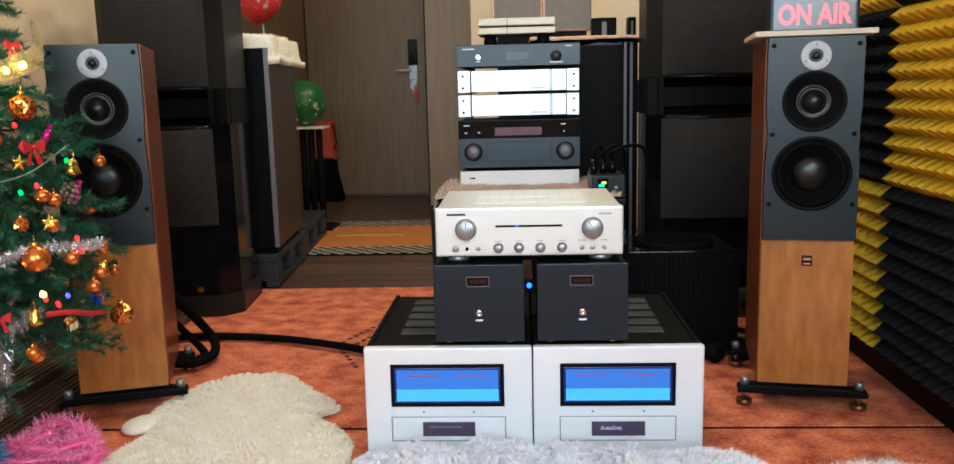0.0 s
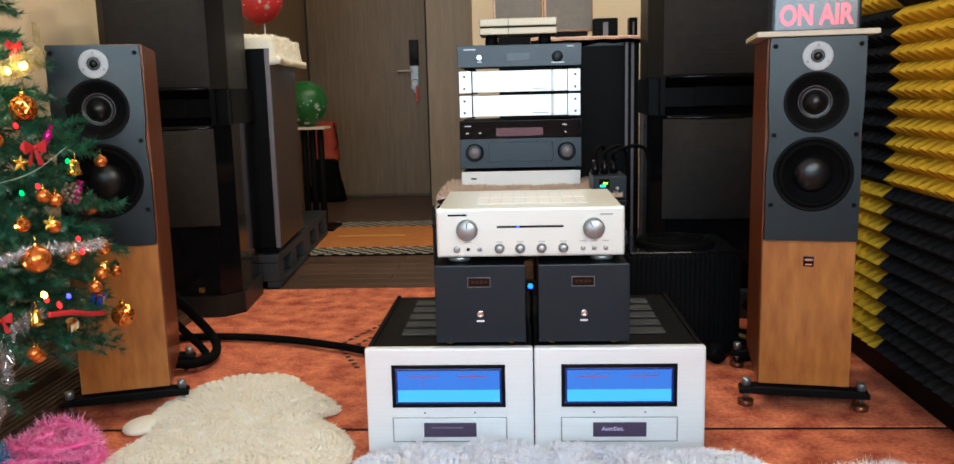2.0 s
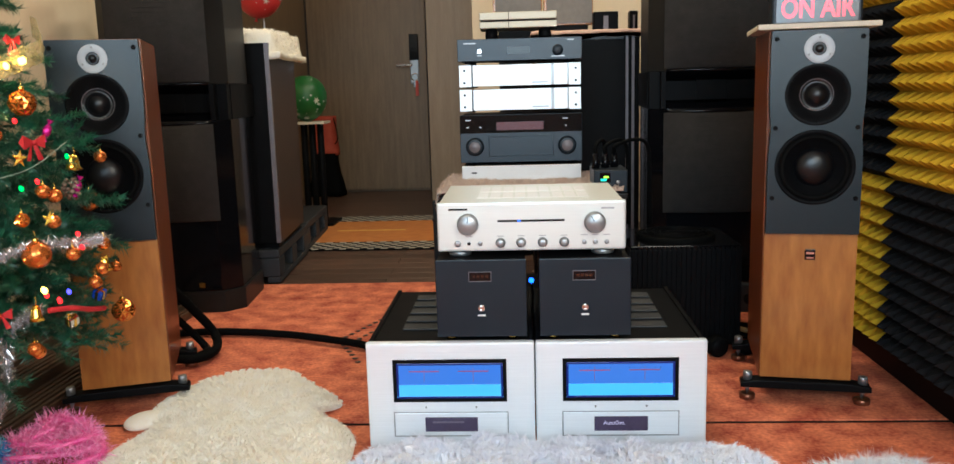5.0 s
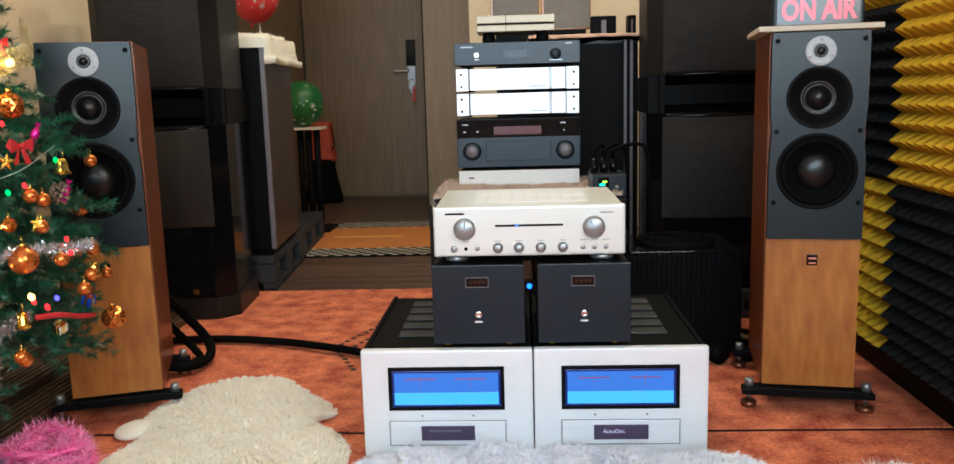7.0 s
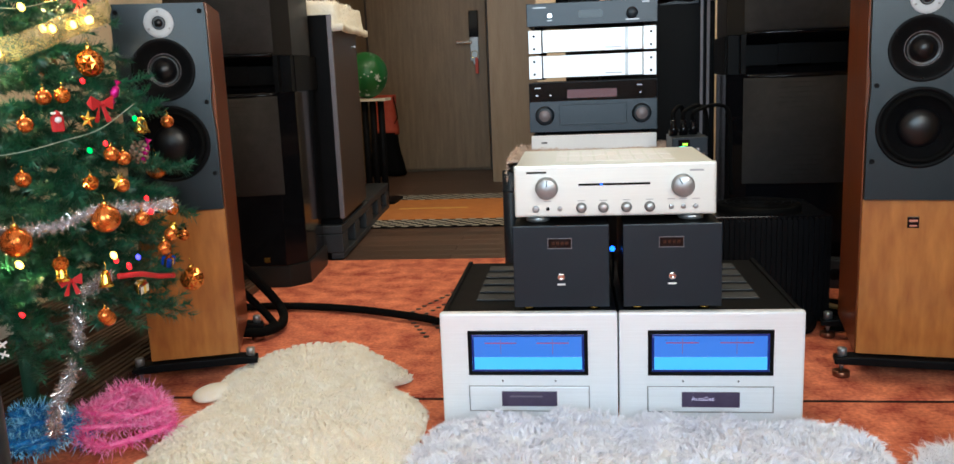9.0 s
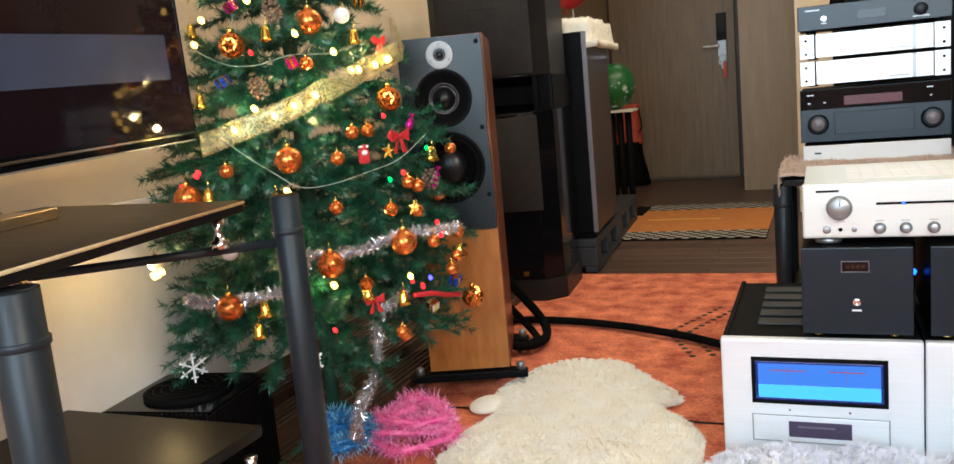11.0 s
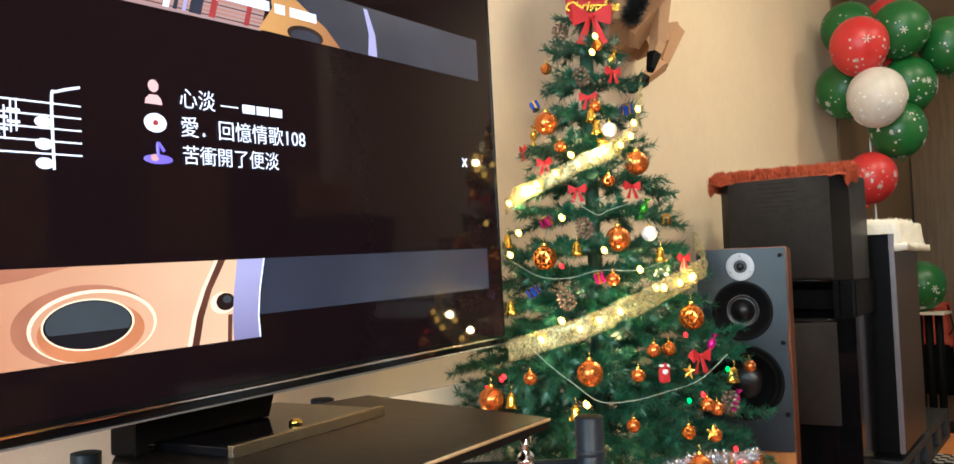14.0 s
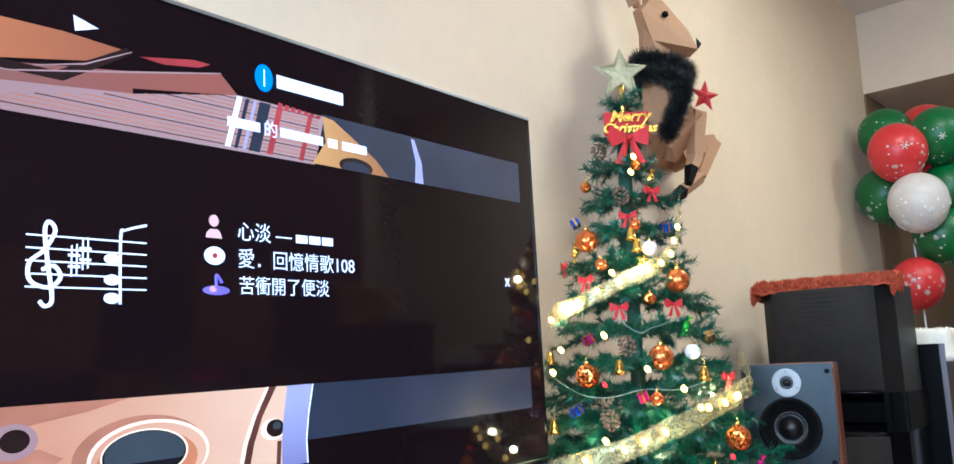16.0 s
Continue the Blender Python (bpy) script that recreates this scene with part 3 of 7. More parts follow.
def power_amp():
    """Origin: floor, middle of the front."""
    t = thing("power_amplifier", (0, 0, 0), "silver-fronted power amplifier with a glowing blue meter", "amplifier", "pair of meter amplifiers")
    w = 0.2
    panel = part("front_panel", box(-w, 0, 0.04, w, 0.022, 0.303, 0.006, 3), "silver", t, "brushed silver front panel")
    part("chassis", box(-w + 0.008, 0.0225, 0.045, w - 0.008, 0.55, 0.292, 0.003), "black", t, "black steel chassis")
    for s in (-1, 1):
        part("heat_sink", box(s * (w - 0.012), 0.03, 0.06, s * (w - 0.001), 0.55, 0.298, 0.002), "black", t)
    for i in range(2):
        for k in range(5):
            part("vent", box(-0.13 + i * 0.15, 0.14 + k * 0.075, 0.2925, -0.02 + i * 0.15, 0.19 + k * 0.075, 0.2965, 0.0015), "plastic", t, "raised black vent grille")
    for x in (-0.15, 0.15):
        for y in (0.06, 0.48):
            part("foot", rod(0.028, 0.0, 0.045, 20, 0.003, pose(x, y, 0)), "black", t)
    x0, x1, z0, z1 = -0.137, 0.134, 0.157, 0.262
    meter = part("meter_window", frame_ring(x0, x1, z0, z1, 0.009, -0.003, 0.001), "black", panel, "black meter bezel")
    part("meter_face", box(x0 + 0.009, -0.0012, z0 + 0.043, x1 - 0.009, -0.0004, z1 - 0.009), BLUE, meter, "glowing blue dial")
    part("meter_glow", box(x0 + 0.009, -0.0018, z0 + 0.009, x1 - 0.009, -0.0006, z0 + 0.0425), BLUE_HI, meter, "bright pale-blue strip")
    part("inner_bezel", frame_ring(x0 + 0.009, x1 - 0.009, z0 + 0.009, z1 - 0.009, 0.005, -0.0026, -0.0002), glow("deep_blue_rim_light", (0.004, 0.02, 0.20), 0.6), meter, "deep blue inner rim")
    for s in (-0.062, 0.055):
        part("scale", box(s - 0.036, -0.0018, 0.2318, s + 0.036, -0.0013, 0.2338), mat("red_scale", (0.35, 0.03, 0.05), 0.5), meter)
        part("needle", box(s - 0.0004, -0.0022, 0.208, s + 0.0004, -0.0015, 0.242), mat("red_needle", (0.25, 0.05, 0.1), 0.5), meter)
        for k in range(7):
            part("tick", box(s - 0.036 + k * 0.012, -0.0017, 0.2365, s - 0.0357 + k * 0.012, -0.0013, 0.241), "black", meter)
    part("flap_gap", frame_ring(x0 - 0.0015, x1 + 0.0025, 0.0695, 0.1315, 0.0022, -0.0012, 0.0008, 0), "steel_rough", panel)
    part("control_flap", box(x0 + 0.001, -0.0025, 0.072, x1, 0.001, 0.129, 0.001), "silver", panel, "silver hinged flap")
    part("display", box(-0.063, -0.0045, 0.083, 0.063, -0.0024, 0.119, 0.001), mat("violet_display_glass", (0.06, 0.045, 0.085), 0.2), panel, "dark violet display")
    for x in (-0.06, 0.06):
        part("screw", rod(0.0022, 0, 0.0015, 10, 0.0004, pose(x, 0.0005, 0.143, 90)), "black", panel)
    return t


amp = power_amp()
amp.matrix_basis = pose(-0.072, 2.012, 0)
amp_r = copy_thing(amp, pose(0.331, 2.012, 0))
READOUT = glow("pale_readout", (0.55, 0.5, 0.7), 1.0)
lettering("readout", "AutoDet.", 0.0135, READOUT, amp_r, (-0.042, -0.0048, 0.099), "dim pale display text", extrude=0.0002)
part("readout_bar", box(-0.045, -0.0052, 0.105, 0.03, -0.0046, 0.109), mat("dim_readout", (0.12, 0.1, 0.14), 0.5), amp)


def mono_block():
    t = thing("mono_amplifier", (0, 0, 0), "small matt anthracite amplifier with a chrome button", "amplifier", "pair of mono amplifiers")
    panel = part("front_panel", box(-0.107, 0, 0.010, 0.107, 0.01, 0.197, 0.002), "anthracite", t)
    part("chassis", box(-0.105, 0.0102, 0.012, 0.105, 0.33, 0.195, 0.002), "black", t)
    part("nameplate", frame_ring(-0.029, 0.025, 0.145, 0.169, 0.0014, -0.002, 0.001, 0.0004), "strip_grey", panel, "grey-framed name plate")
    part("nameplate_field", box(-0.027, -0.0008, 0.147, 0.023, 0.0005, 0.167), "gloss_black", panel, "smoked mirror plate")
    for k in range(4):
        part("nameplate_mark", box(-0.020 + 0.010 * k, -0.0014, 0.154, -0.013 + 0.010 * k, -0.0009, 0.161), "bronze", panel)
    part("button", lathe([(0.0085, 0), (0.0085, 0.003), (0.007, 0.005), (0.004, 0.0035), (0, 0.0035)], 24, pose(0, 0, 0.081, 90)), "chrome", panel, "chrome power button")
    part("legend", box(-0.009, -0.0005, 0.061, 0.009, 0.0001, 0.065), "white_plastic", panel)
    for x in (-0.075, 0.072):
        for y in (0.025, 0.3):
            part("foot", lathe([(0, 0), (0.012, 0), (0.015, 0.006), (0.012, 0.012), (0, 0.012)], 20, pose(x, y, 0)), "gold", t, "polished gold foot")
    return t


mb = mono_block()
mb.matrix_basis = pose(0.0055, 2.04, 0.298)
copy_thing(mb, pose(0.250, 2.04, 0.298))
led = solid("standby_light", ball(0.007, sub=2), BLUE_LED, pose(0.126, 2.2, 0.407), "glowing blue standby light on a cable", "indicator light")
cord = solid("led_cord", tube([(0.126, 2.205, 0.402), (0.13, 2.24, 0.36), (0.127, 2.26, 0.301)], 0.003, 6), "black", pose(0, 0, 0), "thin black cord between the amplifiers", "cable")


def integrated_amp():
    t = thing("integrated_amplifier", (0.126, 2.075, 0.489), "champagne integrated amplifier with two round knobs", "amplifier")
    w, z0, z1 = 0.223, 0.02, 0.138
    panel = part("front_panel", box(-w, 0, z0, w, 0.014, z1, 0.006, 3), "champagne", t)
    part("top_cover", box(-w + 0.004, 0.0145, z0 + 0.004, w - 0.004, 0.37, z1 - 0.003, 0.002), "champagne", t)
    for i in range(2):
        for k in range(9):
            part("vent_slot", box(-0.13 + k * 0.031, 0.09 + i * 0.12, z1 - 0.0032, -0.105 + k * 0.031, 0.19 + i * 0.12, z1 - 0.0022), "white_plastic", t, "pale vent field")
    for x in (-0.172, 0.172):
        for y in (0.04, 0.33):
            part("foot", lathe([(0, 0.006), (0.026, 0.006), (0.028, 0.009), (0.028, 0.016), (0.022, 0.02), (0, 0.02)], 28, pose(x, y, 0)), "steel_rough", t, "silver damped foot")
    for x, a in ((-0.15, 5), (0.15, -30)):
        k = part("knob", lathe([(0.0255, 0), (0.0255, 0.004), (0.0235, 0.006), (0.0235, 0.020), (0.0215, 0.022), (0, 0.0215)], 48, pose(x, 0, 0.086, 90)), "steel_rough", panel, "turned aluminium knob")
        part("pointer", box(-0.001, -0.0228, 0.006, 0.001, -0.0213, 0.02), "black", k, at=pose(x, 0, 0.086, 0, a))
    part("slot", box(-0.079, -0.001, 0.0895, 0.079, 0.001, 0.0945), "black", panel, "black display slot")
    part("indicator", box(-0.031, -0.0018, 0.091, -0.025, -0.0012, 0.0935), BLUE_LED, panel)
    for x in (-0.073, -0.024, 0.027, 0.078):
        part("small_knob", lathe([(0.012, 0), (0.012, 0.002), (0.0095, 0.003), (0.0095, 0.012), (0.008, 0.0135), (0, 0.013)], 28, pose(x, 0, 0.04, 90)), "steel_rough", panel)
    for x, r in ((-0.175, 0.008), (-0.148, 0.004), (-0.121, 0.0055), (0.125, 0.0055), (0.151, 0.0055), (0.178, 0.0055)):
        part("button", lathe([(r, 0), (r, 0.003), (r * 0.7, 0.004), (0, 0.0035)], 20, pose(x, 0, 0.039, 90)), "steel_rough" if r > 0.005 else "black", panel)
    part("nameplate", box(-0.195, -0.0006, 0.119, -0.15, 0.0004, 0.1235), "black", panel)
    part("nameplate", box(0.165, -0.0006, 0.117, 0.195, 0.0004, 0.121), "steel_rough", panel)
    for x in (-0.073, -0.024, 0.027, 0.078, 0.125, 0.151, 0.178, -0.148):
        part("legend", box(x - 0.008, -0.0004, 0.055, x + 0.008, 0.0003, 0.0568), "steel_rough", panel)
    return t


integrated_amp()


# ---- the rack of electronics behind ----
def rack_pole(t, x, y, z0, z1, r=0.02):
    p = part("pole", rod(r, z0, z1, 24, 0.003, pose(x, y, 0)), "pole", t, "dark grey tubular leg")
    part("collar", rod(r + 0.003, z1 - 0.07, z1 - 0.06, 24, 0.001, pose(x, y, 0)), "pole", p)
    part("cap", lathe([(0, z1 + 0.001), (r * 0.6, z1 + 0.001), (r, z1 - 0.001)], 24, pose(x, y, 0)), "black", p)
    return p


rack = thing("equipment_rack", (0.11, 2.98, 0), "dark tubular equipment rack with a black shelf", "rack")
for x in (-0.283, 0.29):
    for y in (-0.03, 0.52):
        rack_pole(rack, x, y, 0, 0.515, 0.027)
for z in (0.12, 0.53):
    part("shelf", box(-0.28, -0.06, z - 0.02, 0.35, 0.56, z, 0.003), "shelf", rack, "black shelf board")

M["towel"] = mat("beige_towel", (0.50, 0.37, 0.29), 0.95, scale=25, c2=(0.62, 0.49, 0.40), bump=0.6, bscale=220)
M["pink_cloth"] = mat("pink_beige_cloth", (0.50, 0.31, 0.24), 0.9, scale=25, c2=(0.60, 0.40, 0.31), bump=0.4, bscale=200)
M["red_scarf"] = mat("rust_red_chenille", (0.42, 0.07, 0.025), 0.95, scale=40, c2=(0.58, 0.13, 0.05), bump=0.6, bscale=260)
M["grey_cloth"] = mat("grey_grille_cloth", (0.22, 0.21, 0.20), 0.85, var=0.1, scale=40, bump=0.3, bscale=600)
M["cream_board"] = mat("cream_board", (0.60, 0.53, 0.42), 0.6, var=0.06, scale=20)
M["pale_gold"] = mat("pale_gold_aluminium", (0.55, 0.48, 0.36), 0.45, 0.3, var=0.04)


def cloth(hx, hy, nx, ny, shape, thick=0.008):
    """A sheet over x, y; shape(x, y) gives its point."""
    own = bmesh.new()
    g = [[own.verts.new(shape(hx * (2 * i / nx - 1), hy * (2 * j / ny - 1))) for i in range(nx + 1)] for j in range(ny + 1)]
    for j in range(ny):
        for i in range(nx):
            own.faces.new((g[j][i], g[j][i + 1], g[j + 1][i + 1], g[j + 1][i])).smooth = True
    r = bmesh.ops.extrude_face_region(own, geom=own.faces[:])
    for v in r["geom"]:
        if isinstance(v, bmesh.types.BMVert):
            v.co.z -= thick
    bmesh.ops.recalc_face_normals(own, faces=own.faces[:])
    return own


def towel_shape(x, y):
    n = 0.007 * noise.noise((x * 14, y * 14, 1.0)) + 0.004 * noise.noise((x * 40, y * 40, 4.0))
    e = 0.012 * noise.noise((y * 18, 0.3, 2.0))
    if x < -0.275:
        return (-0.289 + n * 0.6, y, 0.016 + n + (x + 0.275) * 1.3)
    return (x + (e if x > 0.3 else 0), y + 0.01 * noise.noise((x * 16, 3.0, 0.5)), 0.016 + n)


tw_ob = solid("towel", cloth(0.33, 0.26, 90, 60, towel_shape), "towel", pose(0.107, 3.17, 0.533), "fluffy beige-pink towel spread over the rack shelf", "towel")


def fuzz(shape, count, hx, hy, length, material, name, seed=3):
    rng = random.Random(seed)
    v, f = [], []
    for _ in range(count):
        x, y = rng.uniform(-hx, hx), rng.uniform(-hy, hy)
        p = Vector(shape(x, y))
        d = Vector((rng.gauss(0, 0.7), rng.gauss(0, 0.7), 1)).normalized() * length * rng.uniform(0.5, 1.2)
        s = Vector((rng.gauss(0, 1), rng.gauss(0, 1), 0)).normalized() * length * 0.18
        k = len(v)
        v += [p - s, p + s, p + d]
        f.append((k, k + 1, k + 2))
    return raw(name, v, f, material)


tagged(part("nap", fuzz(towel_shape, 14000, 0.33, 0.26, 0.012, "towel", "pile"), None, tw_ob), kind="stuff")


def component(name, z0, z1, w, d, material, label, cat, y=3.27, x=0.106):
    t = thing(name, (x, y, z0), label, cat)
    h = z1 - z0
    p = part("front_panel", box(-w / 2, 0, 0.008, w / 2, 0.012, h, 0.002), material, t)
    part("chassis", box(-w / 2 + 0.004, 0.0122, 0.01, w / 2 - 0.004, d, h - 0.002, 0.002), "black", t)
    for fx in (-w / 2 + 0.04, w / 2 - 0.04):
        for fy in (0.03, d - 0.04):
            part("foot", rod(0.016, 0.0, 0.012, 16, 0.001, pose(fx, fy, 0)), "black", t)
    return t, p, h


t, p, h = component("media_player", 0.541, 0.604, 0.44, 0.30, "white_plastic", "slim white disc player", "player", 3.22)
part("badge", box(-0.185, -0.0008, 0.035, -0.165, 0.001, 0.04), "black", p)
t, p, h = component("av_receiver", 0.604, 0.79, 0.455, 0.36, "bluegrey", "large blue-grey receiver with a black display band", "receiver")
part("display_band", box(-0.226, -0.002, 0.118, 0.226, 0.002, h - 0.002, 0.001), "gloss_black", p, "gloss black display strip")
part("display", box(-0.09, -0.003, 0.128, 0.085, -0.0019, 0.158), glow("dim_red_display", (0.10, 0.008, 0.012), 0.6), p, "dim red display")
part("flap", frame_ring(-0.122, 0.122, 0.03, 0.108, 0.004, -0.003, 0.001), "bluegrey", p, "hinged centre flap")
for x in (-0.172, 0.172):
    k = part("knob", lathe([(0.034, 0), (0.034, 0.006), (0.031, 0.008), (0.031, 0.022), (0.026, 0.024), (0, 0.0225)], 40, pose(x, 0, 0.068, 90)), "anthracite", p, "large dark rotary knob")
    part("knob_face", lathe([(0, 0.0235), (0.02, 0.0242), (0.021, 0.023)], 32, pose(x, 0, 0.068, 90)), "strip_grey", k)
for x, w in ((-0.195, 0.022), (0.165, 0.018), (-0.198, 0.010), (-0.15, 0.008), (0.168, 0.006)):
    part("legend", box(x - w / 2, -0.0026, 0.165 if abs(w) > 0.012 else 0.138, x + w / 2, -0.0019, 0.169 if abs(w) > 0.012 else 0.1425), "steel_rough", p)
for k, z in enumerate((0.80, 0.889)):
    t, p, h = component("silver_power_unit", z, z + 0.084, 0.448, 0.30, "black", "silver-fronted stereo unit with bolted side plates", "amplifier")
    tagged(t, group="stacked silver units")
    part("centre_plate", box(-0.174, -0.006, 0.006, 0.176, 0.0, h - 0.001, 0.0015), "silver", p, "wide brushed silver plate")
    part("groove", box(0.115, -0.0068, 0.006, 0.126, -0.0058, h - 0.001), "steel_rough", p)
    part("legend", box(0.045, -0.0064, 0.014, 0.105, -0.0059, 0.019), "steel_rough", p)
    for s in (-1, 1):
        e = part("side_plate", box(s * 0.178, -0.006, 0.004, s * 0.224, 0.0, h, 0.0015), "silver", p, "silver side plate")
        for zz in (0.02, 0.064):
            part("bolt", rod(0.0045, 0, 0.003, 12, 0.0005, pose(s * 0.205, -0.0055, zz, 90)), "black", e)
t, p, h = component("control_amplifier", 0.978, 1.066, 0.458, 0.32, "bluegrey", "dark blue-grey preamplifier with one knob", "amplifier")
part("display", box(-0.045, -0.0012, 0.032, 0.038, 0.0, 0.058), "gloss_black", p)
part("volume_knob", lathe([(0.02, 0), (0.02, 0.012), (0.018, 0.014), (0, 0.0135)], 32, pose(0.14, 0, 0.042, 90)), "anthracite", p)
part("power_light", rod(0.0075, 0, 0.002, 16, 0.0004, pose(-0.147, 0, 0.044, 90)), glow("white_led", (0.9, 0.95, 1.0), 6), p)
for x0, x1, z in ((-0.205, -0.16, 0.071), (0.175, 0.2, 0.076), (-0.155, -0.139, 0.026), (0.118, 0.165, 0.018)):
    part("legend", box(x0, -0.0006, z, x1, 0.0001, z + 0.004), "steel_rough", p)
slim = thing("slim_player", (0.103, 3.30, 1.067), "slim pale-gold two-tier player on black cone feet", "player")
for z0, z1 in ((0.038, 0.062), (0.068, 0.096)):
    part("tier", box(-0.143, 0, z0, 0.143, 0.2, z1, 0.003), "pale_gold", slim)
part("gap_plate", box(-0.139, 0.004, 0.0621, 0.139, 0.19, 0.0679), "black", slim)
part("seam", box(-0.036, -0.0006, 0.038, -0.034, 0.001, 0.096), "black", slim)
for x in (-0.1, 0.1):
    for y in (0.04, 0.16):
        part("cone_foot", lathe([(0, 0), (0.022, 0), (0.024, 0.012), (0.02, 0.0385), (0, 0.0385)], 20, pose(x, y, 0)), "black", slim)

# power conditioner with plugs and a small screen
pc = thing("power_conditioner", (0.405, 2.94, 0.531), "black power conditioner with a small lit screen and mains plugs", "power supply")
part("case", box(-0.07, 0, 0, 0.07, 0.2, 0.105, 0.004), "anthracite", pc)
part("screen", box(-0.046, -0.002, 0.05, -0.002, 0.0, 0.094), "gloss_black", pc)
part("readout", box(-0.03, -0.003, 0.07, -0.01, -0.0021, 0.079), glow("green_readout", (0.4, 0.9, 0.05), 2.5), pc)
part("readout", box(-0.042, -0.003, 0.056, -0.018, -0.0021, 0.067), glow("cyan_readout", (0.05, 0.7, 0.5), 2.0), pc)
part("knob", rod(0.008, 0, 0.008, 16, 0.001, pose(0.03, 0, 0.05, 90)), "steel_rough", pc)
for k, x in enumerate((-0.055, -0.012, 0.03)):
    pl = part("plug", lathe([(0, 0.105), (0.018, 0.105), (0.018, 0.14), (0.013, 0.15), (0.013, 0.175), (0, 0.175)], 18, pose(x, 0.09 + 0.02 * k, 0)), "gloss_black", pc, "black mains plug")
    part("lead", tube([(x, 0.09 + 0.02 * k, 0.17), (x + 0.002, 0.1, 0.21), (x + 0.03 * (k + 1), 0.13, 0.235), (x + 0.05 * (k + 1), 0.17, 0.2), (x + 0.055 * (k + 1), 0.2, 0.05), (x + 0.06 * (k + 1), 0.25, -0.2)], 0.009, 8), "black_soft", pl, "thick black lead")

pc.scale = (0.8, 0.9, 0.72)

# cabinet behind with a cloth runner, small speakers on it
cab = thing("black_cabinet", (0.52, 3.96, 0), "tall black cabinet with grey edge strips", "cabinet")
part("body", box(-0.36, 0, 0, 0.12, 0.5, 1.115, 0.003), "black", cab)
for x in (0.058, 0.085):
    part("edge_strip", box(x, -0.006, 0.0, x + 0.012, -0.0005, 1.1, 0.001), "strip_grey", cab)
part("top_rail", box(-0.36, -0.006, 1.085, 0.05, -0.0005, 1.112, 0.001), "anthracite", cab)


def runner_shape(x, y):
    n = 0.006 * noise.noise((x * 12, y * 12, 7.0))
    if y < -0.25:
        return (x, -0.262, 0.014 + n + (y + 0.25) * (0.7 + 0.5 * noise.noise((x * 9, 0, 1))))
    return (x, y, 0.014 + n)


solid("cloth_runner", cloth(0.26, 0.29, 60, 40, runner_shape), "pink_cloth", pose(0.42, 4.21, 1.116), "crumpled pink-beige cloth over the cabinet top", "cloth")
panels = thing("panel_speaker", (0.10, 4.55, 0), "grey cloth panel speaker in a light wood frame", "speaker", "panel speakers on the cabinet")
part("stand", box(-0.1, 0.0, 0.0, 0.1, 0.1, 1.19, 0.004), "black", panels)
part("frame", box(-0.125, 0, 1.191, 0.125, 0.05, 1.75, 0.004), "cherry", panels, "light wood frame")
part("grille", box(-0.112, -0.008, 1.2, 0.12, -0.0005, 1.74, 0.003), "grey_cloth", panels)
copy_thing(panels, pose(0.36, 4.55, 0))
for x, w in ((0.53, 0.06), (0.665, 0.02)):
    s = thing("satellite_speaker", (x, 4.35, 1.132), "small black satellite speaker on the cabinet", "speaker", "satellite speakers")
    part("body", box(-w, 0, 0, w, 0.08, 0.105, 0.006), "black", s)
    part("port", box(-w * 0.2, -0.002, 0.015, w * 0.2, 0, 0.085, 0.001), "strip_grey", s)


# ---- subwoofers with a top driver ----
def subwoofer():
    t = thing("subwoofer", (0, 0, 0), "black cube subwoofer with finned sides and a top driver", "subwoofer", "pair of cube subwoofers")
    w, h = 0.18, 0.36
    part("body", box(-w, 0, 0.02, w, 2 * w, h - 0.012, 0.004), "black", t)
    part("top_plate", box(-w + 0.004, 0.004, h - 0.0118, w - 0.004, 2 * w - 0.004, h, 0.002), "gloss_black", t)
    for side in range(4):
        m = pose(0, w, 0, 0, 0, 90 * side)
        for k in range(22):
            u = -w + 0.012 + k * (2 * w - 0.024) / 21
            part("fin", box(u - 0.0035, -w - 0.008, 0.05, u + 0.0035, -w, h - 0.004), "black", t, at=m)
    d = part("driver", lathe([(0.135, h), (0.135, h + 0.012), (0.125, h + 0.016), (0.115, h + 0.012)], 48, pose(0, w, 0)), "black_soft", t, "round driver under a wire guard")
    part("cone", lathe([(0.116, h + 0.012), (0.09, h + 0.003), (0.05, h + 0.002), (0, h + 0.008)], 40, pose(0, w, 0)), "cone", d)
    for r in (0.03, 0.055, 0.08, 0.105):
        part("guard_ring", tube([(r * math.cos(a), w + r * math.sin(a), h + 0.018) for a in [k * math.pi / 8 for k in range(17)]], 0.0017, 5, steps=2), "black", d)
    part("guard_bar", box(-0.12, w - 0.003, h + 0.016, 0.12, w + 0.003, h + 0.019), "black", d)
    for x in (-0.14, 0.14):
        for y in (0.05, 0.31):
            part("foot", rod(0.02, 0, 0.021, 16, 0.002, pose(x, y, 0)), "black_soft", t)
    return t


sw = subwoofer()
sw.matrix_basis = pose(0.64, 2.86, 0)
copy_thing(sw, pose(-1.41, 1.50, 0, 0, 0, 8)).scale = (0.75, 0.72, 0.73)

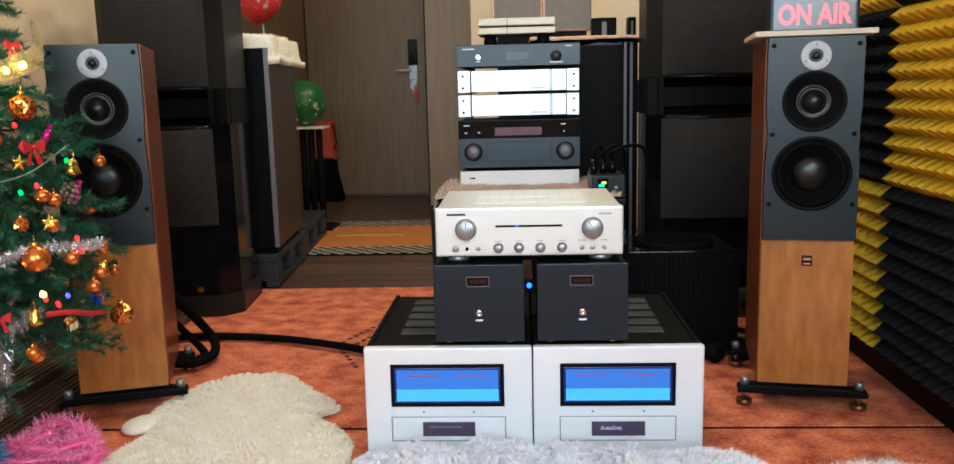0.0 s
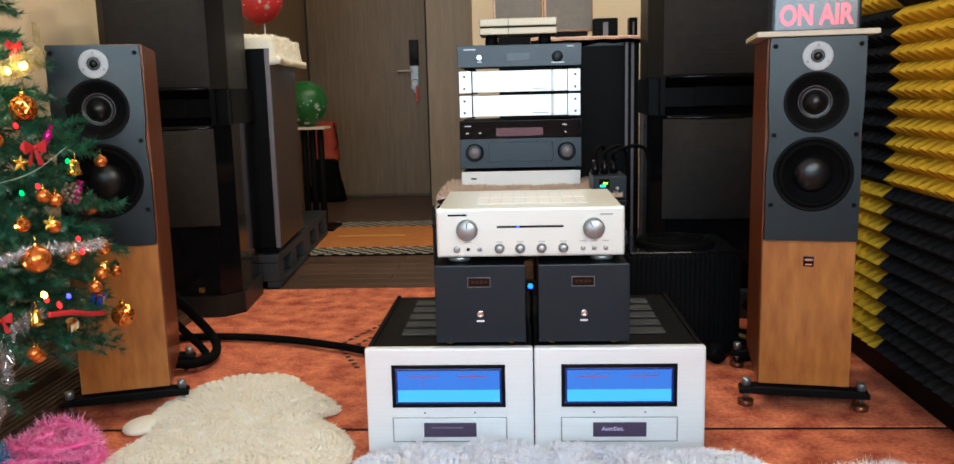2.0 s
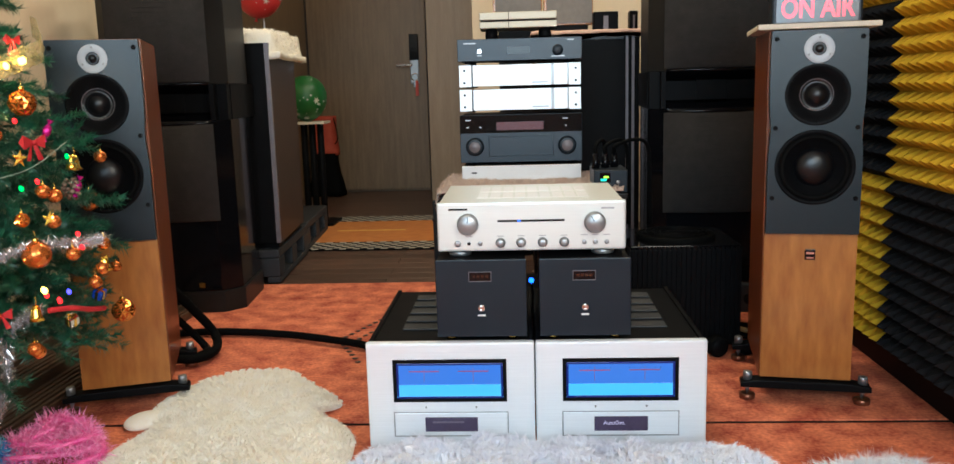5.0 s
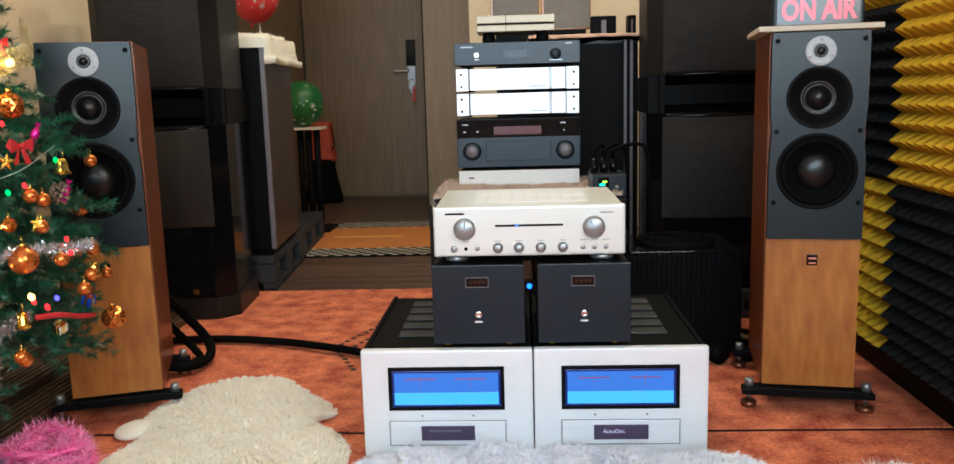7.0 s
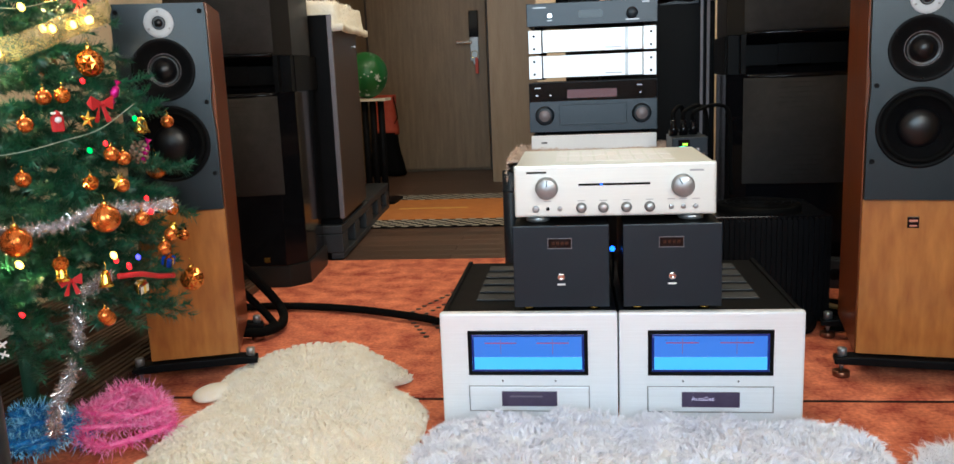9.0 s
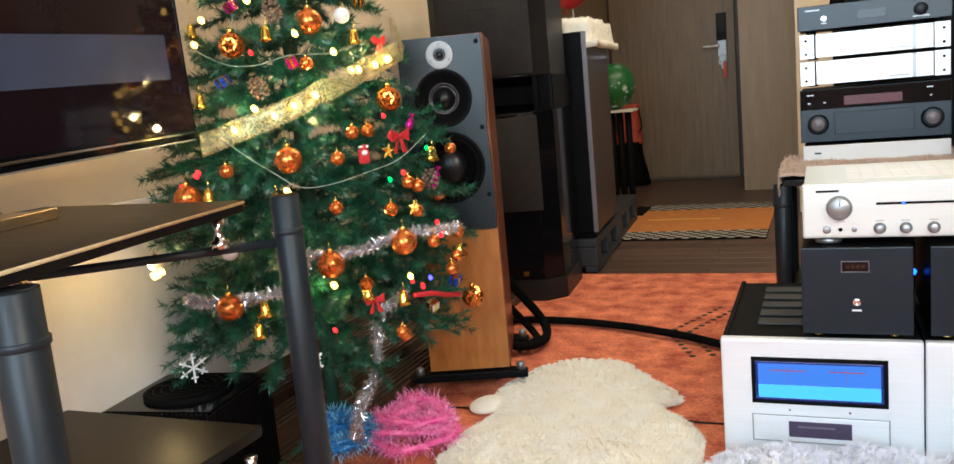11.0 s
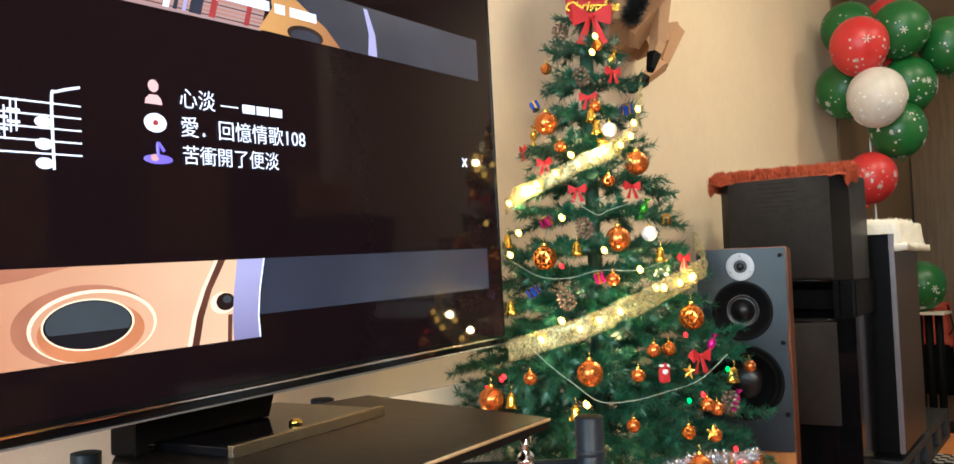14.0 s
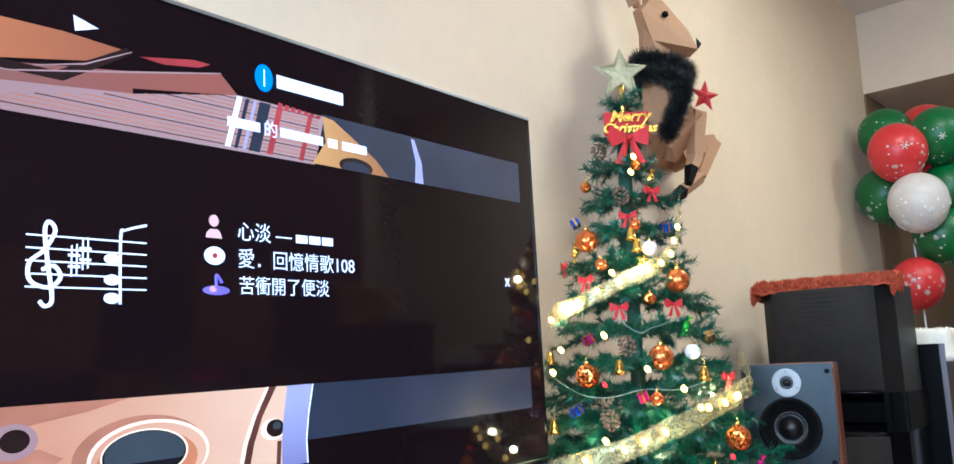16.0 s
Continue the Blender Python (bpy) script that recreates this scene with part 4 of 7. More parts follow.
# ---- panel box on pallets, passage things ----
def pallet():
    t = thing("pallet", (0, 0, 0), "black recycled plastic pallet", "pallet", "plastic pallets")
    part("deck", box(-0.15, 0, 0.12, 0.15, 0.75, 0.16, 0.006), "plastic", t)
    for y in (0.0, 0.31, 0.63):
        part("block", box(-0.15, y, 0.03, 0.15, y + 0.12, 0.119, 0.005), "plastic", t)
    for x in (-0.15, 0.09):
        part("runner", box(x, 0, 0, x + 0.06, 0.75, 0.029, 0.004), "plastic", t)
    return t


pal = pallet()
pal.matrix_basis = pose(-1.195, 3.945, 0, 0, 0, 4)
copy_thing(pal, pose(-1.26, 4.72, 0, 0, 0, 4))
big = thing("large_box_speaker", (-1.165, 3.98, 0.161), "large dark walnut loudspeaker with a silver edge strip", "speaker")
part("cabinet", box(-0.15, 0, 0.03, 0.13, 0.62, 0.955, 0.004), "panel_wood", big)
part("front", box(-0.15, -0.02, 0.03, 0.107, -0.001, 0.955, 0.003), "black", big)
part("edge_strip", box(0.108, -0.022, 0.03, 0.129, -0.0005, 0.955, 0.002), "strip_grey", big, "silver aluminium edge strip")
part("base", box(-0.13, 0.02, 0.0, 0.11, 0.6, 0.0295, 0.003), "black", big)
big.rotation_euler.z = radians(5)


def throw_shape(x, y):
    n = 0.02 * noise.noise((x * 9, y * 6, 2.0)) + 0.008 * noise.noise((x * 25, y * 25, 2.0))
    z = 0.058 + n * 0.9
    px, py = x, y
    if x > 0.13:
        z -= (x - 0.13) * 1.2
        px = 0.14 + (x - 0.13) * 0.25
    if y < -0.28:
        z += (y + 0.28) * 0.9
        py = -0.30 + (y + 0.28) * 0.2
    return (px + n * 0.3, py, max(z, -0.045 + 0.3 * n))


th = solid("fleece_throw", cloth(0.29, 0.42, 56, 60, throw_shape, 0.03), "fur_cream", pose(-1.195, 4.29, 1.12, 0, 0, 5), "cream fleece throw draped over the loudspeaker", "throw")
tagged(part("nap", fuzz(throw_shape, 5000, 0.21, 0.36, 0.012, "fur_cream", "pile", 5), None, th), kind="stuff")
st = thing("pillar_stand", (-1.29, 5.72, 0), "slim black speaker stand with a cream board on top", "stand")
for x in (-0.055, 0.0, 0.055):
    part("column", rod(0.022, 0.02, 0.675, 20, 0.002, pose(x, 0, 0)), "black", st)
part("base", box(-0.14, -0.14, 0, 0.14, 0.14, 0.02, 0.003), "black", st)
part("top_board", box(-0.12, -0.09, 0.676, 0.105, 0.1, 0.692, 0.002), "cream_board", st, "cream board")
bag = thing("shopping_bag", (-1.57, 7.28, 0), "dark bag with a red printed upper part and cords", "bag")
def sack(w, d, h, top, k):
    own = bmesh.new()
    rings = []
    for i in range(9):
        v = i / 8
        s = (1 - (1 - top) * v) * (1 + 0.08 * math.sin(v * 5 + k))
        rings.append([own.verts.new((w * s * math.copysign(abs(math.cos(a)) ** 0.6, math.cos(a)) + 0.01 * noise.noise((v * 5, a, k)), d * s * math.copysign(abs(math.sin(a)) ** 0.6, math.sin(a)), h * v)) for a in [q * math.pi / 10 for q in range(20)]])
    for a, b in zip(rings, rings[1:]):
        for i in range(20):
            own.faces.new((a[i], a[(i + 1) % 20], b[(i + 1) % 20], b[i])).smooth = True
    own.faces.new(rings[0][::-1])
    own.faces.new(rings[-1])
    return own
part("bag_body", sack(0.15, 0.1, 0.36, 0.7, 1), "black_soft", bag, "black lower bag")
part("bag_top", sack(0.11, 0.08, 0.33, 0.85, 2), mat("red_bag_cloth", (0.42, 0.04, 0.02), 0.7, scale=14, c2=(0.55, 0.09, 0.04)), bag, "red printed bag", at=(0, 0.02, 0.345))
part("cord", tube([(0.1, -0.08, 0.66), (0.13, -0.09, 0.5), (0.1, -0.09, 0.44)], 0.005, 6), "black_soft", bag)

# doormat
dm = thing("doormat", (-0.86, 5.38, -0.008), "orange doormat with checked border strips", "doormat")
part("field", box(-0.52, -0.38, 0, 0.52, 0.38, 0.010, 0.003), mat("orange_mat", (0.42, 0.13, 0.02), 0.9, scale=14, c2=(0.55, 0.20, 0.04), bump=0.5, bscale=260), dm)
CHECK = mat("pale_check", (0.34, 0.30, 0.24), 0.9)
for y0 in (-0.62, 0.383):
    part("border", box(-0.52, y0, 0, 0.52, y0 + 0.237, 0.008, 0.002), "black_soft", dm, "black and cream checked border")
    own = bmesh.new()
    for i in range(26):
        for j in range(6):
            if (i + j) % 2:
                box(-0.52 + i * 0.04, y0 + 0.002 + j * 0.039, 0.0082, -0.482 + i * 0.04, y0 + 0.039 + j * 0.039, 0.0095, bm=own)
    tagged(part("check", own, CHECK, dm), kind="stuff")
part("slogan_bar", box(-0.22, -0.01, 0.0102, 0.22, 0.03, 0.0112), mat("faded_gold_print", (0.62, 0.32, 0.06), 0.9), dm)


# ---- the lit sign on the speaker ----
sb = solid("cream_shelf_board", box(-0.156, -0.05, 0, 0.145, 0.3, 0.014, 0.003), "cream_board", pose(0.892, 2.42, 1.0210, 0, 0, -10), "cream board lying on the speaker top", "board")
sign = thing("on_air_sign", (0.903, 2.47, 1.0355, 0, 0, -10), "black light box with glowing red ON AIR lettering", "sign")
part("box", box(-0.115, 0, 0, 0.115, 0.08, 0.12, 0.006), "anthracite", sign)
part("face", box(-0.105, -0.003, 0.006, 0.105, 0.0, 0.114, 0.001), mat("smoked_face", (0.03, 0.02, 0.03), 0.2), sign)
lettering("lettering", "ON AIR", 0.085, glow("red_neon", (1.0, 0.05, 0.09), 1.5), sign, (0, -0.0035, 0.020), "glowing red letters", align="CENTER", bold=0.0022).scale = (0.64, 1, 0.88)


# ---- television and its stand ----
def lit(name, c, power=1.0, shade=0.35):
    """A patch of the screen's picture, softly shaded."""
    m = glow(name, c, power)
    n, l = m.node_tree.nodes, m.node_tree.links
    co, no, ra = n.new("ShaderNodeTexCoord"), n.new("ShaderNodeTexNoise"), n.new("ShaderNodeValToRGB")
    no.inputs["Scale"].default_value, no.inputs["Detail"].default_value = 9, 2
    l.new(co.outputs["Object"], no.inputs[0])
    ra.color_ramp.elements[0].position, ra.color_ramp.elements[1].position = 0.38, 0.62
    ra.color_ramp.elements[0].color = (*[v * (1 - shade) for v in c], 1)
    ra.color_ramp.elements[1].color = (*[min(1, v * (1 + shade)) for v in c], 1)
    l.new(no.outputs[0], ra.inputs[0])
    l.new(ra.outputs[0], m.node_tree.nodes["Principled BSDF"].inputs["Emission Color"])
    return m


tv = thing("television", (-1.2465, 0.9423, -0.0228, 0, -1.85, 94.6), "large flat black television showing a music player", "television")
X0, X1, Z0, Z1 = -0.70, 0.72, 0.858, 1.650
part("shell", box(X0, 0.004, Z0, X1, 0.045, Z1, 0.004), "black", tv, "thin black shell")
part("bezel", frame_ring(X0, X1, Z0, Z1, 0.008, -0.001, 0.0035, 0.0008), "gloss_black", tv)
part("upper_trim", box(X0, -0.0015, Z1 - 0.0045, X1, 0.006, Z1 + 0.002, 0.0008), "steel_rough", tv, "thin metal upper edge")
part("lower_trim", box(X0, -0.004, Z0 - 0.0045, X1, 0.008, Z0 - 0.0005, 0.001), "chrome", tv, "chrome lower trim")
part("lower_trim", box(X0, 0.004, Z0 - 0.017, X1, 0.03, Z0 - 0.0052, 0.001), "gloss_black", tv, "black lower lip")
part("lower_trim", box(X0, 0.001, Z0 - 0.0205, X1, 0.02, Z0 - 0.0175, 0.0008), "steel_rough", tv, "thin metal lower edge")
M["panel_glass"] = mat("screen_glass", (0.009, 0.005, 0.007), 0.06, var=0.05, spec=0.16)
M["foot_trim"] = mat("polished_bronze_strip", (0.30, 0.24, 0.16), 0.22, 0.9)
screen = part("screen", box(X0 + 0.008, 0.0, Z0 + 0.008, X1 - 0.008, 0.0036, Z1 - 0.008), "panel_glass", tv, "glossy dark screen")
SX0, SX1 = X0 + 0.02, 0.665
patch = lambda name, pts, material, y=0.0008, label="": part(name, prism(pts, 0.0003, m=Matrix.Translation((0, -y, 0))), material, screen, label)


def graded(name, c0, c1, axis, lo, hi, power=0.75):
    """A patch of the screen's picture that runs from one colour to another along x (0) or z (2), with faint cloudiness."""
    m = glow(name, c0, power)
    n, l = m.node_tree.nodes, m.node_tree.links
    co, se, mr, no, ad, ra = (n.new("ShaderNode" + k) for k in ("TexCoord", "SeparateXYZ", "MapRange", "TexNoise", "Math", "ValToRGB"))
    mr.inputs["From Min"].default_value, mr.inputs["From Max"].default_value = lo, hi
    no.inputs["Scale"].default_value, no.inputs["Detail"].default_value = 7, 3
    ad.operation, ad.inputs[1].default_value = "MULTIPLY_ADD", 0.35
    l.new(co.outputs["Object"], se.inputs[0])
    l.new(co.outputs["Object"], no.inputs[0])
    l.new(se.outputs[axis], mr.inputs[0])
    l.new(no.outputs[0], ad.inputs[0])
    l.new(mr.outputs[0], ad.inputs[2])
    ra.color_ramp.elements[0].position, ra.color_ramp.elements[1].position = 0.15, 1.0
    ra.color_ramp.elements[0].color, ra.color_ramp.elements[1].color = (*c0, 1), (*c1, 1)
    l.new(ad.outputs[0], ra.inputs[0])
    l.new(ra.outputs[0], n["Principled BSDF"].inputs["Emission Color"])
    return m


PALE = graded("peach_light", (0.60, 0.27, 0.155), (0.95, 0.62, 0.40), 0, -0.40, 0.02, 0.85)
SALMON, DARK = lit("salmon_light", (0.50, 0.20, 0.12), 0.75, 0.2), lit("brown_light", (0.13, 0.045, 0.03), 0.75)
MAUVE = graded("mauve_beam_light", (0.27, 0.115, 0.095), (0.36, 0.10, 0.07), 0, -0.5, -0.12)
AMBER = graded("amber_light", (0.50, 0.17, 0.07), (0.30, 0.10, 0.055), 0, -0.5, -0.3)
GILT = graded("gilt_rim_light", (0.70, 0.36, 0.12), (0.30, 0.11, 0.05), 0, 0.05, 0.24)
HALO, LIPGLOW = lit("pale_halo_light", (1.0, 0.72, 0.50), 1.1, 0.05), lit("orange_lip_light", (0.62, 0.22, 0.10), 0.8, 0.15)
SLATE, LILAC, WHITE = lit("slate_light", (0.031, 0.037, 0.062), 0.75, 0.12), graded("lilac_light", (0.24, 0.22, 0.42), (0.52, 0.48, 0.80), 2, 0.93, 1.06, 0.8), lit("white_light", (0.80, 0.84, 1.0), 1.25, 0.0)
INK, STEEL_L = lit("ink_light", (0.008, 0.008, 0.012), 0.8), lit("hole_slate_light", (0.050, 0.062, 0.075), 0.8, 0.1)
STRING, SKIN = graded("string_light", (0.40, 0.235, 0.225), (0.50, 0.33, 0.33), 0, -0.5, 0.05), lit("pink_light", (0.85, 0.45, 0.45), 0.85)
VIOLET, AZURE, REDL = lit("violet_light", (0.22, 0.16, 0.95), 1.1), lit("azure_light", (0.01, 0.22, 0.85), 1.0, 0.1), lit("crimson_light", (0.42, 0.05, 0.055), 0.75)
BLACKISH = lit("dark_brown_light", (0.02, 0.010, 0.010), 0.75)
oval = lambda cx, cz, rx, rz, n=36: [(cx + rx * math.cos(2 * math.pi * k / n), cz + rz * math.sin(2 * math.pi * k / n)) for k in range(n)]


def clipped_oval(cx, cz, rx, rz, lo, hi):
    """An oval cut off above and below."""
    return [(x, min(hi, max(lo, z))) for x, z in oval(cx, cz, rx, rz)]


# upper strip: piano frame, beam and strings behind the song panel
UB, UT = 1.438, 1.531
patch("picture_strip", [(0.06, UB), (SX1, UB), (SX1, UT), (0.06, UT)], SLATE, 0.0003)
patch("picture_lid", [(SX0, 1.497), (-0.48, 1.499), (-0.37, 1.522), (-0.305, 1.551), (-0.40, 1.556), (SX0, 1.548)], AMBER, 0.0006, "orange piano lid picture")
patch("picture_edge", [(SX0, 1.484), (-0.40, 1.486), (-0.30, 1.549), (-0.31, 1.556), (-0.41, 1.498), (SX0, 1.497)], BLACKISH, 0.0009)
patch("picture_highlight", [(-0.44, 1.499), (-0.37, 1.5185), (-0.302, 1.5525), (-0.302, 1.5508), (-0.37, 1.516), (-0.44, 1.4975)], STRING, 0.0012)
patch("picture_beam", [(SX0, 1.446), (-0.30, 1.498), (-0.119, 1.526), (-0.151, 1.555), (-0.30, 1.523), (SX0, 1.462)], MAUVE, 0.0006, "mauve iron beam picture")
patch("picture_beam", [(SX0, 1.446), (-0.30, 1.478), (-0.30, 1.523), (-0.48, 1.484), (SX0, 1.48)], MAUVE, 0.0007)
patch("picture_highlight", [(SX0, 1.4835), (-0.47, 1.4855), (-0.30, 1.5235), (-0.151, 1.5565), (-0.151, 1.5545), (-0.30, 1.5205), (-0.47, 1.4835), (SX0, 1.482)], STRING, 0.0012)
patch("picture_string_band", [(SX0, 1.429), (0.04, 1.436), (0.065, 1.527), (-0.119, 1.527), (-0.30, 1.490), (SX0, 1.447)], STRING, 0.0009, "piano strings picture")
for k in range(13):
    z = 1.4405 + 0.0066 * k
    x0 = max(SX0, -0.50 + 0.0042 * 90 * max(0.0, (z - 1.447) / 0.08))
    patch("string_line", [(x0, z), (0.05, z + 0.0006), (0.05, z + 0.0026), (x0, z + 0.0016)], SALMON if k % 3 else DARK, 0.0012)
for x, w, m in ((-0.145, 0.010, WHITE), (-0.128, 0.007, SLATE), (-0.112, 0.006, LILAC), (-0.100, 0.022, SLATE), (-0.064, 0.012, REDL), (0.004, 0.010, REDL)):
    patch("picture_damper", [(x, UB + 0.001), (x + w, UB + 0.001), (x + w + 0.024, 1.525), (x + 0.024, 1.525)], m, 0.0015)
for k in range(7):
    patch("picture_felt", [(-0.04 + 0.014 * k, 1.520), (-0.031 + 0.014 * k, 1.520), (-0.029 + 0.014 * k, 1.531 - 0.001 * k), (-0.038 + 0.014 * k, 1.532 - 0.001 * k)], REDL, 0.0018)
patch("picture_felt", [(-0.29, 1.548), (-0.20, 1.566), (-0.17, 1.566), (-0.19, 1.556), (-0.25, 1.546)], REDL, 0.0005)
patch("picture_frame", [(0.034, UB), (0.224, UB), (0.19, 1.468), (0.13, 1.500), (0.085, 1.524), (0.060, 1.527), (0.066, 1.48)], GILT, 0.0018, "gilded piano rim picture")
patch("picture_hole", clipped_oval(0.139, 1.446, 0.042, 0.016, UB, 2), BLACKISH, 0.0021)
patch("picture_hole", clipped_oval(0.139, 1.443, 0.034, 0.012, UB, 2), SLATE, 0.0024)
patch("picture_rim", [(0.300, UB), (0.325, UB), (0.322, 1.48), (0.302, 1.526), (0.292, 1.526), (0.304, 1.48)], LILAC, 0.0015)
# lower strip
LB, LM, LT = 0.934, 0.970, 1.060
patch("picture_strip", [(0.0, LM), (SX1, LM), (SX1, LT), (0.0, LT)], SLATE, 0.0003)
patch("picture_wood", [(SX0, LB), (-0.03, LB), (-0.03, LT), (SX0, LT)], PALE, 0.0006, "peach piano frame picture")
patch("picture_shade", [(SX0, 1.030), (-0.44, 1.034), (-0.36, 1.046), (-0.30, LT), (SX0, LT)], SALMON, 0.0008)
patch("picture_shade", [(SX0, 0.958), (-0.43, 0.968), (-0.39, 0.99), (-0.42, 1.005), (SX0, 1.0)], SALMON, 0.0008)
patch("picture_knob", oval(-0.452, 1.017, 0.030, 0.022), STRING, 0.0010)
patch("picture_knob", oval(-0.450, 1.018, 0.018, 0.014), BLACKISH, 0.0013)
patch("picture_ring", clipped_oval(-0.280, 0.981, 0.100, 0.054, LB, LT), SALMON, 0.0010)
patch("picture_ring", clipped_oval(-0.268, 0.979, 0.092, 0.049, LB, LT), HALO, 0.0013)
patch("picture_ring", clipped_oval(-0.268, 0.977, 0.087, 0.0465, LB, LT), PALE, 0.0016)
patch("picture_ring", clipped_oval(-0.272, 0.972, 0.076, 0.040, LB, LT), LIPGLOW, 0.0019)
patch("picture_ring", oval(-0.277, 0.982, 0.0655, 0.0345), HALO, 0.0022)
patch("picture_hole", oval(-0.2775, 0.982, 0.0625, 0.0322), INK, 0.0025)
patch("picture_hole", [(x, z) for x, z in clipped_oval(-0.2775, 0.983, 0.0600, 0.0300, LM + 0.002, 2)], STEEL_L, 0.0028)
patch("picture_rib", [(-0.119, LB), (-0.106, LB), (-0.096, 0.975), (-0.080, 1.015), (-0.052, LT), (-0.066, LT), (-0.091, 1.017), (-0.108, 0.977)], DARK, 0.0010)
patch("picture_rib", [(-0.126, LB), (-0.119, LB), (-0.108, 0.977), (-0.091, 1.017), (-0.066, LT), (-0.072, LT), (-0.098, 1.017), (-0.116, 0.977)], HALO, 0.0010)
patch("picture_rib", [(-0.054, LB), (-0.046, LB), (-0.043, 0.975), (-0.051, 0.975)], DARK, 0.0010)
patch("picture_knob", oval(-0.060, 0.994, 0.023, 0.0165), HALO, 0.0011)
patch("picture_knob", oval(-0.055, 0.9955, 0.0175, 0.0135), BLACKISH, 0.0014)
patch("picture_knob", oval(-0.052, 0.999, 0.008, 0.006), STEEL_L, 0.0017)
patch("picture_rim", [(-0.043, LB), (0.010, LB), (0.008, 0.97), (0.013, 1.01), (0.024, LT), (-0.030, LT), (-0.039, 1.01), (-0.043, 0.97)], LILAC, 0.0020)
patch("picture_highlight", [(0.008, LB), (0.0105, LB), (0.0085, 0.97), (0.0135, 1.01), (0.0245, LT), (0.0220, LT), (0.0110, 1.01), (0.006, 0.97)], WHITE, 0.0023)
# interface
T = lambda name, text, size, x, z, m=WHITE, **kw: lettering(name, text, size, m, screen, (x, -0.0032, z), extrude=0.0002, **kw)
T("text", "心淡 —", 0.0332, -0.1252, 1.2927)
for k in range(3):
    x = -0.0058 + k * 0.0288
    part("text_bar", box(x, -0.0016, 1.2945, x + 0.025, -0.001, 1.3085, 0.0003), WHITE, screen)
T("text", "愛．回憶情歌108", 0.0335, -0.1247, 1.2495)
T("text", "苦衝開了便淡", 0.0313, -0.1233, 1.2078)
T("text", "X", 0.027, 0.5825, 1.2399)
T("text", "的", 0.030, -0.071, 1.470)
for x0, x1, z0, z1 in ((-0.042, 0.109, 1.556, 1.579), (-0.141, -0.078, 1.472, 1.488), (-0.036, 0.058, 1.472, 1.488), (0.070, 0.092, 1.472, 1.488), (0.104, 0.165, 1.472, 1.488)):
    part("text_bar", box(x0, -0.0036, z0, x1, -0.0028, z1, 0.0003), WHITE, screen)
patch("round_badge", oval(-0.067, 1.568, 0.0185, 0.0235), AZURE, 0.0012, "blue oval badge")
part("badge_mark", box(-0.0682, -0.0022, 1.553, -0.0658, -0.0014, 1.583), WHITE, screen)
patch("play_arrow", [(-0.385, 1.561), (-0.352, 1.573), (-0.388, 1.583)], WHITE)
patch("person_icon", oval(-0.1656, 1.3175, 0.0085, 0.0092), SKIN)
patch("person_icon", [(-0.1805, 1.2907), (-0.1515, 1.2907), (-0.1535, 1.299), (-0.159, 1.3045), (-0.172, 1.3045), (-0.1785, 1.299)], SKIN)
patch("disc_icon", oval(-0.1645, 1.2635, 0.0185, 0.0140), WHITE)
patch("disc_icon", oval(-0.1645, 1.2635, 0.0045, 0.004), REDL, 0.0014)
patch("note_icon", oval(-0.1620, 1.2105, 0.0240, 0.0070), VIOLET)
patch("note_icon", oval(-0.1680, 1.2125, 0.0065, 0.0050), SKIN, 0.0014)
part("note_icon", tube([(-0.1625, -0.0016, 1.213), (-0.1625, -0.0016, 1.234), (-0.1525, -0.0016, 1.222)], 0.0024, 5), VIOLET, screen)
for k in range(5):
    patch("staff_line", [(-0.443, 1.2065 + 0.01665 * k), (-0.277, 1.2065 + 0.01665 * k), (-0.277, 1.2088 + 0.01665 * k), (-0.443, 1.2088 + 0.01665 * k)], WHITE)
part("clef", tube([(-0.4251, -0.0016, 1.1896), (-0.4171, -0.0016, 1.1828), (-0.4091, -0.0016, 1.193), (-0.4153, -0.0016, 1.2379), (-0.4198, -0.0016, 1.2802), (-0.4145, -0.0016, 1.2929), (-0.4065, -0.0016, 1.2802), (-0.4207, -0.0016, 1.2548), (-0.4385, -0.0016, 1.2379), (-0.4367, -0.0016, 1.215), (-0.4136, -0.0016, 1.2074), (-0.3985, -0.0016, 1.221), (-0.4073, -0.0016, 1.2354), (-0.4225, -0.0016, 1.2294)], 0.0028, 5), WHITE, screen)
for x, z in ((-0.381, 1.222), (-0.366, 1.232)):
    bm = box(x - 0.0045, -0.0016, z, x - 0.0025, -0.001, z + 0.042)
    box(x + 0.0025, -0.0016, z + 0.002, x + 0.0045, -0.001, z + 0.044, bm=bm)
    box(x - 0.008, -0.0017, z + 0.012, x + 0.008, -0.0009, z + 0.0155, bm=bm)
    box(x - 0.008, -0.0017, z + 0.027, x + 0.008, -0.0009, z + 0.0305, bm=bm)
    part("sharp_sign", bm, WHITE, screen)
part("note_stem", tube([(-0.3167, -0.0016, 1.1871), (-0.3167, -0.0016, 1.2802), (-0.3096, -0.0016, 1.2904), (-0.2784, -0.0016, 1.2997)], 0.0020, 5), WHITE, screen)
for z in (1.2490, 1.2200, 1.1950):
    patch("note_head", oval(-0.3285, z, 0.0115, 0.0075), WHITE, 0.0014)
